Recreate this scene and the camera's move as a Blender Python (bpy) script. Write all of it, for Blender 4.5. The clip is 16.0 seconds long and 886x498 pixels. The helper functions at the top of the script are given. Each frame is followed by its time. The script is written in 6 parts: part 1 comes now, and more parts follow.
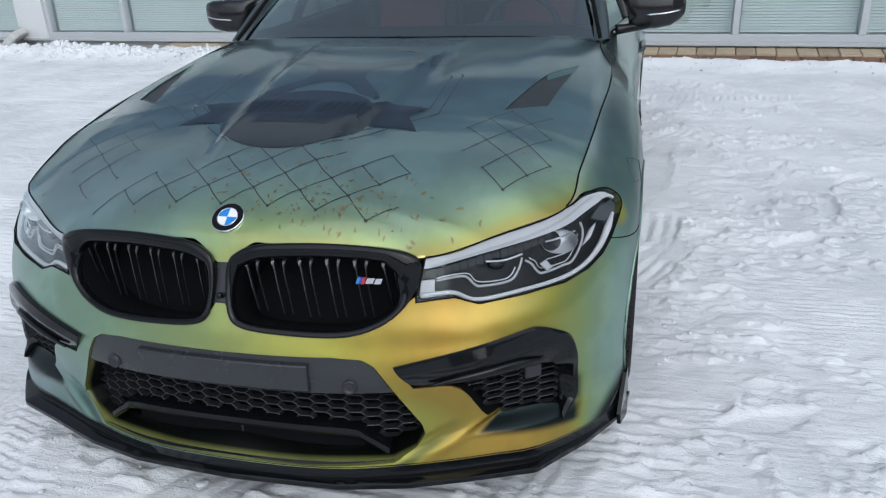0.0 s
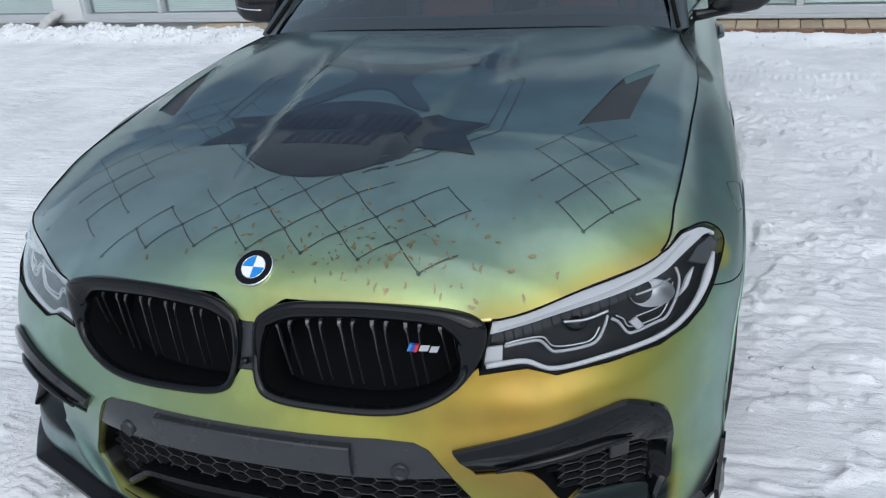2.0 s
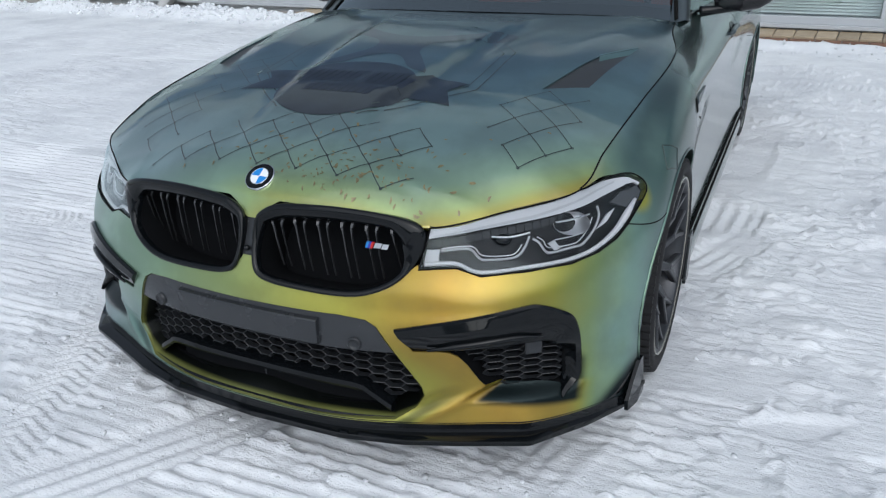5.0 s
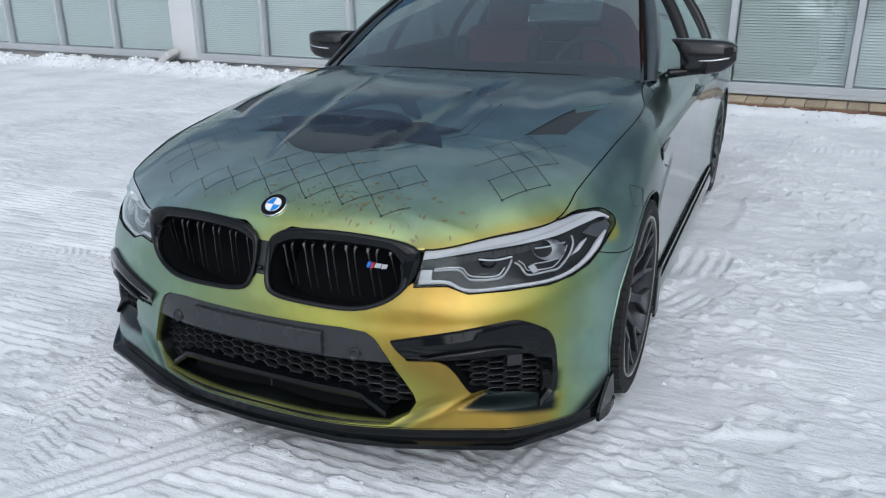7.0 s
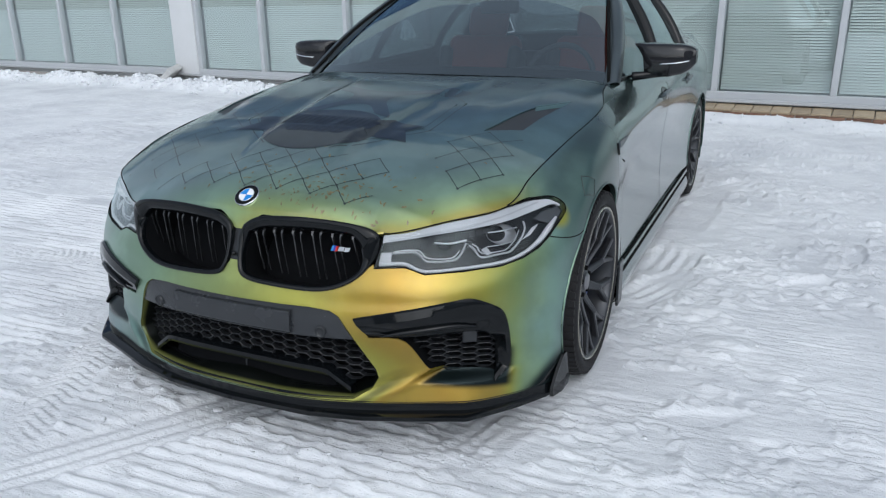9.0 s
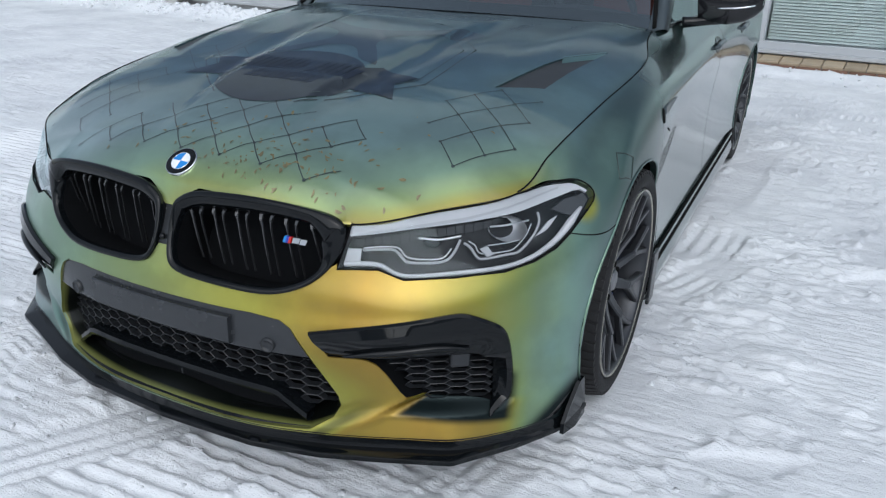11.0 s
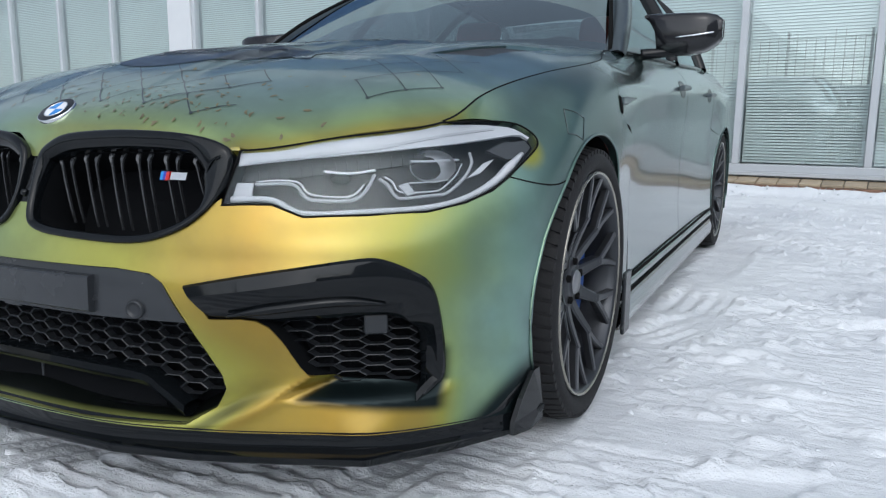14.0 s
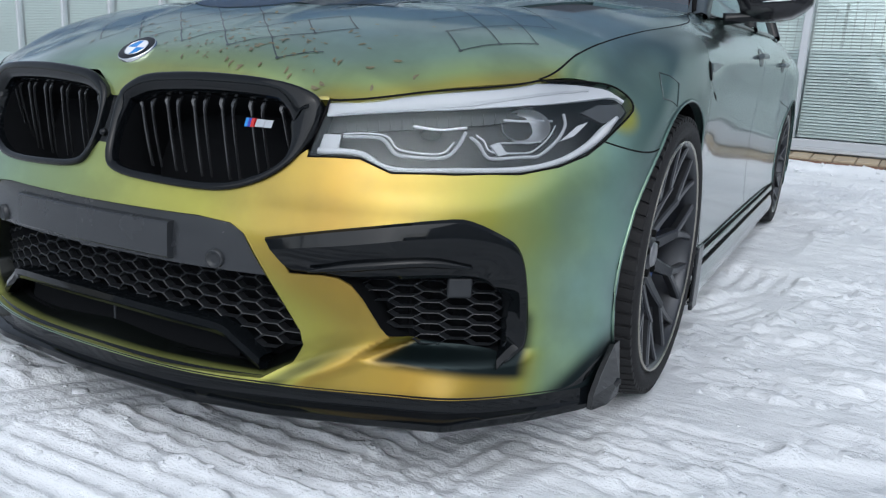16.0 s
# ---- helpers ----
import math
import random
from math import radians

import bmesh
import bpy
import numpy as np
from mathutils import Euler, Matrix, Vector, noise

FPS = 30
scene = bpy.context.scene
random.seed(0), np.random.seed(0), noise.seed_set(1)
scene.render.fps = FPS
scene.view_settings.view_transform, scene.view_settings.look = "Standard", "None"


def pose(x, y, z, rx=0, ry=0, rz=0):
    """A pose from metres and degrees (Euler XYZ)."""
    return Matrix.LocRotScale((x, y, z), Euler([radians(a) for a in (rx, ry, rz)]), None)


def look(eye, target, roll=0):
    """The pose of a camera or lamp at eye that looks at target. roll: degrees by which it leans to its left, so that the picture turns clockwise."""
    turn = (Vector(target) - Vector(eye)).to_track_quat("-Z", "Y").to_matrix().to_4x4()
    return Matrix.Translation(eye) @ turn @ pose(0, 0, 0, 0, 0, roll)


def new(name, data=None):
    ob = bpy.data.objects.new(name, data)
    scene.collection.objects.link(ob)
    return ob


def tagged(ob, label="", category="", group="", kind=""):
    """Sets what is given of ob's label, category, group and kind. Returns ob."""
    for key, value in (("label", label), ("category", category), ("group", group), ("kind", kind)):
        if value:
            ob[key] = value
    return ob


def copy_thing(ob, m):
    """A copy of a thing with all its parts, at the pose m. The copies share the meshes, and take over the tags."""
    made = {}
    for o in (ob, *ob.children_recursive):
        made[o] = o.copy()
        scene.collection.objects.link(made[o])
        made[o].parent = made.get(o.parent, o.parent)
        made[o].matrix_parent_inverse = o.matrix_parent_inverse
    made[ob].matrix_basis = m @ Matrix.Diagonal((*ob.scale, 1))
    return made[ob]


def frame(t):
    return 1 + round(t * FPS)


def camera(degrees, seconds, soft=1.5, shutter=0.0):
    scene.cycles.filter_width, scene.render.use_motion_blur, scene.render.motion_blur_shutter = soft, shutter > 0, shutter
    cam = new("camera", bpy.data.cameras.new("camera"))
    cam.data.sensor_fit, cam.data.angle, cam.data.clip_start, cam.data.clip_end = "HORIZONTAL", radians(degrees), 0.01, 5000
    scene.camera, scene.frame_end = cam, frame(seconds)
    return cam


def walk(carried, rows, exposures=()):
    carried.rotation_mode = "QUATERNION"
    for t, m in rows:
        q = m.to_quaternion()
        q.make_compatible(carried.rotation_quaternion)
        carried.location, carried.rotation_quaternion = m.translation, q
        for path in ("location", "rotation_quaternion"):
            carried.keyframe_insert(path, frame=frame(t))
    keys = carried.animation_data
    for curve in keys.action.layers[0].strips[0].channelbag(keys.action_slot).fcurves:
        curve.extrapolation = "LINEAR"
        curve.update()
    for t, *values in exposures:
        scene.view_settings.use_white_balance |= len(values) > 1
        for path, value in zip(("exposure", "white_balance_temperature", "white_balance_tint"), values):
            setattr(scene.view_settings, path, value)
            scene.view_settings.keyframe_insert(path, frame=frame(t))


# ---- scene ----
cam = camera(61.49, 16.0, 1.25)
# seconds, eye x y z, Euler x y z in degrees
PATH = [
    (0.0, 0.9301, -1.3325, 1.3509, 67.610, 2.005, 14.129),
    (0.5, 0.7741, -1.2585, 1.3622, 67.325, 1.865, 13.066),
    (1.0, 0.6748, -1.2195, 1.3755, 66.845, 2.075, 12.280),
    (1.5, 0.6740, -1.1569, 1.4001, 66.144, 2.454, 13.583),
    (2.0, 0.7859, -1.0062, 1.3877, 65.618, 3.310, 16.674),
    (2.5, 0.9152, -0.9391, 1.3688, 65.013, 3.686, 19.058),
    (3.0, 1.0268, -1.0534, 1.3645, 64.458, 3.422, 20.227),
    (5.5, 1.2258, -1.3523, 1.3634, 66.996, 1.131, 25.290),
    (6.0, 1.1244, -1.4351, 1.3750, 68.377, 0.623, 23.940),
    (6.5, 1.1498, -1.4917, 1.3725, 69.382, 0.196, 23.646),
    (7.0, 1.3151, -1.5433, 1.3642, 70.481, 0.191, 24.255),
    (7.5, 1.4538, -1.6159, 1.3493, 71.752, 0.470, 24.872),
    (8.0, 1.5188, -1.6716, 1.3406, 72.495, 0.668, 25.070),
    (8.5, 1.5368, -1.6799, 1.3328, 72.261, 0.841, 24.772),
    (11.0, 1.3487, -1.1183, 1.2845, 67.022, -1.227, 26.775),
    (11.5, 1.3382, -0.9433, 1.2517, 65.731, -1.914, 29.711),
    (12.0, 1.2244, -0.8390, 1.1900, 65.961, -2.394, 30.856),
    (12.5, 1.1862, -0.8423, 1.0258, 68.492, -2.744, 30.519),
    (13.0, 1.2396, -0.8871, 0.8486, 72.743, -2.705, 30.060),
    (13.5, 1.3183, -0.9086, 0.7508, 76.816, -1.822, 28.831),
    (14.0, 1.4282, -0.9055, 0.7463, 80.094, -0.369, 26.125),
    (14.5, 1.5044, -0.9069, 0.7453, 82.064, 0.596, 23.193),
    (15.0, 1.5006, -0.9260, 0.7469, 82.372, 0.252, 23.042),
    (15.5, 1.4425, -0.9288, 0.7412, 80.940, -1.105, 25.711),
    (16.0, 1.3083, -0.9068, 0.7409, 76.825, -3.077, 28.982),
]
walk(cam, [(t, pose(*p)) for t, *p in PATH], [(0.0, 0.06, 6050, 8), (3.0, 0.08, 6050, 8), (6.0, 0.0, 6050, 8), (8.5, -0.02, 6050, 8), (11.0, 0.06, 6000, 8), (13.0, 0.13, 6000, 8), (16.0, 0.15, 6000, 8)])

# ---- world, sun, exposure ----
world = bpy.data.worlds.new("sky")
scene.world = world
world.use_nodes = True
wt = world.node_tree
wt.nodes.clear()
sky = wt.nodes.new("ShaderNodeTexSky")
sky.sky_type, sky.sun_disc = "NISHITA", False
SUN_AZ, SUN_EL = 150.0, 42.0  # compass degrees from +y, clockwise; a veiled sun behind the camera's right
sky.sun_elevation, sky.sun_rotation = radians(SUN_EL), radians(SUN_AZ)
sky.air_density, sky.dust_density, sky.ozone_density = 1.0, 2.0, 1.0
bgn = wt.nodes.new("ShaderNodeBackground")
bgn.inputs["Strength"].default_value = 0.14
won = wt.nodes.new("ShaderNodeOutputWorld")
haze = wt.nodes.new("ShaderNodeHueSaturation")  # thin cloud takes most of the blue out
haze.inputs["Saturation"].default_value, haze.inputs["Value"].default_value = .40, 1.12
wt.links.new(sky.outputs[0], haze.inputs["Color"])
wt.links.new(haze.outputs[0], bgn.inputs[0])
wt.links.new(bgn.outputs[0], won.inputs[0])
sun = new("sun", bpy.data.lights.new("sun", "SUN"))
sun.data.energy, sun.data.angle, sun.data.color = 1.30, radians(105), (1.0, 0.97, 0.93)
az, el = radians(SUN_AZ), radians(SUN_EL)
sun.matrix_world = look((20 * math.sin(az) * math.cos(el), 20 * math.cos(az) * math.cos(el), 20 * math.sin(el)), (0, 0, 0))


# ---- materials ----
def material(name, color, rough=0.5, metal=0.0, spec=0.5, coat=0.0, coat_rough=0.05, vary=0.0, vary_scale=8.0, bump=0.0, bump_scale=60.0, fine=0.0, rough_vary=0.0, random=0.0):
    m = bpy.data.materials.new(name)
    m.use_nodes = True
    t = m.node_tree
    b = t.nodes["Principled BSDF"]
    b.inputs["Base Color"].default_value = (*color, 1)
    b.inputs["Roughness"].default_value, b.inputs["Metallic"].default_value = rough, metal
    b.inputs["Specular IOR Level"].default_value = spec
    b.inputs["Coat Weight"].default_value, b.inputs["Coat Roughness"].default_value = coat, coat_rough
    co = t.nodes.new("ShaderNodeTexCoord")
    if vary or rough_vary or random:
        n1 = t.nodes.new("ShaderNodeTexNoise")
        n1.inputs["Scale"].default_value, n1.inputs["Detail"].default_value = vary_scale, 6
        t.links.new(co.outputs["Object"], n1.inputs["Vector"])
        mix = t.nodes.new("ShaderNodeMix")
        mix.data_type = "RGBA"
        mix.inputs["A"].default_value = (*[c * (1 - vary) for c in color], 1)
        mix.inputs["B"].default_value = (*[min(1, c * (1 + vary)) for c in color], 1)
        fac = n1.outputs["Fac"]
        if random:
            info = t.nodes.new("ShaderNodeObjectInfo")
            add = t.nodes.new("ShaderNodeMath")
            add.operation = "MULTIPLY_ADD"
            add.inputs[1].default_value = random
            t.links.new(info.outputs["Random"], add.inputs[0])
            t.links.new(fac, add.inputs[2])
            sub = t.nodes.new("ShaderNodeMath")
            sub.operation = "SUBTRACT"
            sub.inputs[1].default_value = random / 2
            t.links.new(add.outputs[0], sub.inputs[0])
            fac = sub.outputs[0]
        t.links.new(fac, mix.inputs["Factor"])
        t.links.new(mix.outputs["Result"], b.inputs["Base Color"])
        if rough_vary:
            mr = t.nodes.new("ShaderNodeMapRange")
            mr.inputs["To Min"].default_value, mr.inputs["To Max"].default_value = max(0, rough - rough_vary), min(1, rough + rough_vary)
            t.links.new(n1.outputs["Fac"], mr.inputs["Value"])
            t.links.new(mr.outputs["Result"], b.inputs["Roughness"])
    if bump:
        n2 = t.nodes.new("ShaderNodeTexNoise")
        n2.inputs["Scale"].default_value, n2.inputs["Detail"].default_value = bump_scale, 5
        t.links.new(co.outputs["Object"], n2.inputs["Vector"])
        bp = t.nodes.new("ShaderNodeBump")
        bp.inputs["Strength"].default_value, bp.inputs["Distance"].default_value = bump, 0.004
        t.links.new(n2.outputs["Fac"], bp.inputs["Height"])
        t.links.new(bp.outputs["Normal"], b.inputs["Normal"])
    return m


def colour_shift_wrap():
    """Satin film; its slate, teal and gold angle sheen is painted in by panel slope."""
    m = material("colour_shift_wrap", (.1, .2, .2), 0.38, 0.80, 0.5, coat=0.9, coat_rough=0.20)
    t = m.node_tree
    b = t.nodes["Principled BSDF"]
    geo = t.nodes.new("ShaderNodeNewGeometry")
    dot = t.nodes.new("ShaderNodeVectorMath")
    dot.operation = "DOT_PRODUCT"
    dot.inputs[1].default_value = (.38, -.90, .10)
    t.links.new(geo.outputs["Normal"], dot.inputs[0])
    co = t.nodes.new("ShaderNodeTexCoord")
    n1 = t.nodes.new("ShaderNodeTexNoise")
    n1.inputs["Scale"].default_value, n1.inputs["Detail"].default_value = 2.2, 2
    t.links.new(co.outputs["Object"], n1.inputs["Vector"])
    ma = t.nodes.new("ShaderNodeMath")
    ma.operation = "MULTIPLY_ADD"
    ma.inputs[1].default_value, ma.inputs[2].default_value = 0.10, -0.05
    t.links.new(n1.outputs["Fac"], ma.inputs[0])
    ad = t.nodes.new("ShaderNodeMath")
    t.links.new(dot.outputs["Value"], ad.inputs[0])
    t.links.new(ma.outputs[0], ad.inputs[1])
    # the same sheen painted in by place over the nose and the bonnet
    sep = t.nodes.new("ShaderNodeSeparateXYZ")
    t.links.new(co.outputs["Object"], sep.inputs[0])

    def mth(op, a, b=None, c=None, clamp=False):
        n = t.nodes.new("ShaderNodeMath")
        n.operation, n.use_clamp = op, clamp
        for k, v in enumerate((a, b, c)):
            if v is None:
                continue
            if isinstance(v, (int, float)):
                n.inputs[k].default_value = v
            else:
                t.links.new(v, n.inputs[k])
        return n.outputs[0]

    def fade(value, lo, hi):
        n = t.nodes.new("ShaderNodeMapRange")
        n.interpolation_type = "SMOOTHSTEP"
        n.inputs["From Min"].default_value, n.inputs["From Max"].default_value = lo, hi
        t.links.new(value, n.inputs["Value"])
        return n.outputs["Result"]

    def ramp(value, stops):
        r = t.nodes.new("ShaderNodeValToRGB")
        t.links.new(value, r.inputs["Fac"])
        e = r.color_ramp.elements
        while len(e) < len(stops):
            e.new(0.5)
        for el_, (p, c) in zip(e, stops):
            el_.position, el_.color = p, (*c, 1)
        return r.outputs["Color"]

    def blend(fac, a, b):
        n = t.nodes.new("ShaderNodeMix")
        n.data_type = "RGBA"
        for sock, v in (("Factor", fac), ("A", a), ("B", b)):
            if isinstance(v, (int, float)):
                n.inputs[sock].default_value = v
            elif isinstance(v, tuple):
                n.inputs[sock].default_value = v
            else:
                t.links.new(v, n.inputs[sock])
        return n.outputs["Result"]

    X, Y, Z = sep.outputs
    TEAL, GREEN, OLIVE, YELLOW, GOLD, ORANGE = (.185, .275, .280), (.195, .325, .265), (.25, .345, .130), (.33, .325, .050), (.365, .262, .034), (.375, .232, .026)
    # flank sheen painted in by the way each panel faces
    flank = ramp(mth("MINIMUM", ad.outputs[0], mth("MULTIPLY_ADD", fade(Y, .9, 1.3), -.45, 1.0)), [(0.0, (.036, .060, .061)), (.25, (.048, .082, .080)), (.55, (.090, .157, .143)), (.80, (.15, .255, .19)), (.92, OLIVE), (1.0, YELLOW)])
    # nose, across the car: teal on its right, gold on its left, teal again at the corner
    cloud = t.nodes.new("ShaderNodeTexNoise")
    cloud.inputs["Scale"].default_value, cloud.inputs["Detail"].default_value = 3.1, 3
    t.links.new(co.outputs["Object"], cloud.inputs["Vector"])
    wob = mth("MULTIPLY_ADD", cloud.outputs["Fac"], .34, -.17)
    across = mth("ADD", mth("MULTIPLY_ADD", X, .5, .5), mth("MULTIPLY", wob, .28))
    across = mth("ADD", across, mth("MULTIPLY", mth("SUBTRACT", dot.outputs["Value"], .93), -.04))
    # lower down, towards the lip, the gold gives way to green between the openings
    across = mth("ADD", across, mth("MULTIPLY", mth("MULTIPLY", fade(mth("MULTIPLY", Z, -1.0), -.43, -.27), mth("SUBTRACT", 1.0, fade(mth("SUBTRACT", X, mth("MULTIPLY_ADD", Z, 1.42, .246)), -.03, .01))), -.11))
    # the shelf under the outer intake stays gold out to the foot of its frame
    across = mth("SUBTRACT", across, mth("MULTIPLY", mth("MULTIPLY", mth("SUBTRACT", 1.0, fade(Z, .235, .265)), fade(mth("SUBTRACT", X, mth("MULTIPLY_ADD", Z, 1.42, .246)), -.02, .03)), mth("MULTIPLY_ADD", fade(X, .80, .875), -.085, .085)))
    nose = ramp(across, [(.03, TEAL), (.16, GREEN), (.34, (.240, .365, .225)), (.46, (.315, .390, .140)), (.56, (.395, .400, .085)), (.63, (.39, .360, .055)), (.69, GOLD), (.76, ORANGE), (.82, GOLD), (.875, YELLOW), (.915, OLIVE), (.955, (.20, .325, .265)), (.985, (.18, .26, .27))])
    onnose = mth("MULTIPLY", mth("SUBTRACT", 1.0, fade(Y, .40, .72)), mth("SUBTRACT", 1.0, fade(Z, .70, .735)))
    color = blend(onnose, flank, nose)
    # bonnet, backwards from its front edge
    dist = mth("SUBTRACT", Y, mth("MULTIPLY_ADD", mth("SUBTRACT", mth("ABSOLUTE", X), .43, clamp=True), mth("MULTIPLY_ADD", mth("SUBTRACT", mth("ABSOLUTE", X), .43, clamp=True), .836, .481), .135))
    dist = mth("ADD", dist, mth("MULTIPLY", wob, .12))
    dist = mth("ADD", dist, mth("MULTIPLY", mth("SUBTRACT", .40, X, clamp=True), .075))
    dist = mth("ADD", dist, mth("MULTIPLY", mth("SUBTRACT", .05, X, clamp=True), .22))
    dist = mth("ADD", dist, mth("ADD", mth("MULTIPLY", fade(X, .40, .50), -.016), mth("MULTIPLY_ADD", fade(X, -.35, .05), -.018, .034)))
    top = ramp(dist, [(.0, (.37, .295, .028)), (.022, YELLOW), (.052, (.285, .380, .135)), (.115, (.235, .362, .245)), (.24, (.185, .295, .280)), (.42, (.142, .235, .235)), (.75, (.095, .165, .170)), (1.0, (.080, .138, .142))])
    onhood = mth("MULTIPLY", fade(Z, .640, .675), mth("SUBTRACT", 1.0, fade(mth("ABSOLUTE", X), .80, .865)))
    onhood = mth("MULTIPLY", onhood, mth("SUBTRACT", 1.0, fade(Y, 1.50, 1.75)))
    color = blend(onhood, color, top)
    tip = t.nodes.new("ShaderNodeVectorMath")
    tip.operation = "DISTANCE"
    mirrored = t.nodes.new("ShaderNodeVectorMath")
    mirrored.operation = "ABSOLUTE"
    t.links.new(co.outputs["Object"], mirrored.inputs[0])
    t.links.new(mirrored.outputs[0], tip.inputs[0])
    tip.inputs[1].default_value = (.893, .570, .690)
    color = blend(mth("MULTIPLY", mth("SUBTRACT", 1.0, fade(tip.outputs["Value"], .028, .062)), fade(X, .3, .5)), color, (.36, .36, .05, 1))
    # shade and reflections painted as a black fade: bumper foot, under outer intakes
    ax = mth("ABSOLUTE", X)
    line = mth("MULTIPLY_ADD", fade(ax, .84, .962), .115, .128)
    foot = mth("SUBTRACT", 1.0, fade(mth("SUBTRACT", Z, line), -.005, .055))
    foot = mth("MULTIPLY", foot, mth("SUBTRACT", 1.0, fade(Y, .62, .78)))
    # dark reflection painted along the outer intake's fold: black under mesh, inner streak
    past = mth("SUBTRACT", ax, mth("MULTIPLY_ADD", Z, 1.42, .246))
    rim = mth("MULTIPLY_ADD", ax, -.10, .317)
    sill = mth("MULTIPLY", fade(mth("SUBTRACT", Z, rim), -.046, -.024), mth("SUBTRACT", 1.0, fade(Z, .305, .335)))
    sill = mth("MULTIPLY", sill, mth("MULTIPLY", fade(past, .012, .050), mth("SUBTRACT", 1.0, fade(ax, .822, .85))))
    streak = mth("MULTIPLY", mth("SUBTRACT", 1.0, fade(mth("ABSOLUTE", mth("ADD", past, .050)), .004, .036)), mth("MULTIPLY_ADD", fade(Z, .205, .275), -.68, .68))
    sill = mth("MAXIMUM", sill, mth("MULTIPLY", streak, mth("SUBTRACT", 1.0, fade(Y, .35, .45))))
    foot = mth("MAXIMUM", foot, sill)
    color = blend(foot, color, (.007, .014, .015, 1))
    b.inputs["Coat IOR"].default_value = 1.8
    # the flanks shine more than the nose
    door = mth("MULTIPLY", fade(Y, .95, 1.35), mth("SUBTRACT", 1.0, onhood))
    t.links.new(mth("MULTIPLY_ADD", door, -.16, .38), b.inputs["Roughness"])
    t.links.new(mth("MULTIPLY", mth("MAXIMUM", mth("MULTIPLY_ADD", onhood, .62, .38), mth("MULTIPLY", door, .72)), mth("MULTIPLY_ADD", foot, -.92, 1.0)), b.inputs["Coat Weight"])
    t.links.new(mth("MULTIPLY_ADD", onhood, -.07, mth("MULTIPLY_ADD", door, -.13, .20)), b.inputs["Coat Roughness"])
    # faint smoky clouds in the print
    cl2 = t.nodes.new("ShaderNodeTexNoise")
    cl2.inputs["Scale"].default_value, cl2.inputs["Detail"].default_value = 5.5, 5
    t.links.new(co.outputs["Object"], cl2.inputs["Vector"])
    smoke = fade(cl2.outputs["Fac"], .38, .66)
    hsv = t.nodes.new("ShaderNodeHueSaturation")
    t.links.new(color, hsv.inputs["Color"])
    t.links.new(mth("MULTIPLY_ADD", smoke, .24, .88), hsv.inputs["Value"])
    t.links.new(hsv.outputs["Color"], b.inputs["Base Color"])
    # metal flake
    fl = t.nodes.new("ShaderNodeTexNoise")
    fl.inputs["Scale"].default_value, fl.inputs["Detail"].default_value = 900, 2
    t.links.new(co.outputs["Object"], fl.inputs["Vector"])
    bp = t.nodes.new("ShaderNodeBump")
    bp.inputs["Strength"].default_value, bp.inputs["Distance"].default_value = 0.05, 0.001
    t.links.new(fl.outputs["Fac"], bp.inputs["Height"])
    t.links.new(bp.outputs["Normal"], b.inputs["Normal"])
    return m


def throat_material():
    """Gold film painted darker, as shade, with distance behind the bumper's face."""
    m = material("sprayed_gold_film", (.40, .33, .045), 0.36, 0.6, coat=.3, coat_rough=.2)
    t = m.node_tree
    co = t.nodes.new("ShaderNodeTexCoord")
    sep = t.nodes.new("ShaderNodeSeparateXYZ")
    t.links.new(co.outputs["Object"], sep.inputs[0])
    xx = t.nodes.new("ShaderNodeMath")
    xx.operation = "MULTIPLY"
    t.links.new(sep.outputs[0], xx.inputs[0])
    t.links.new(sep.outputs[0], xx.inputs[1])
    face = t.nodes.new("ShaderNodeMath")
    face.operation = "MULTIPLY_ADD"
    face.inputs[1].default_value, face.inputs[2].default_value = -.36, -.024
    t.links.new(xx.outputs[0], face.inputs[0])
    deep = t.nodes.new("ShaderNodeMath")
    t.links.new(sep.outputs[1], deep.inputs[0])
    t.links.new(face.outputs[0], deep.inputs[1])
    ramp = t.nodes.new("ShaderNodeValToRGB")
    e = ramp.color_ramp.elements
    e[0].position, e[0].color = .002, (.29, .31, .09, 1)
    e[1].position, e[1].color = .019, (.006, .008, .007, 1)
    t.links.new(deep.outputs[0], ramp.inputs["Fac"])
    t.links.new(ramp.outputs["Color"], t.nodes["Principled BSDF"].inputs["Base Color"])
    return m


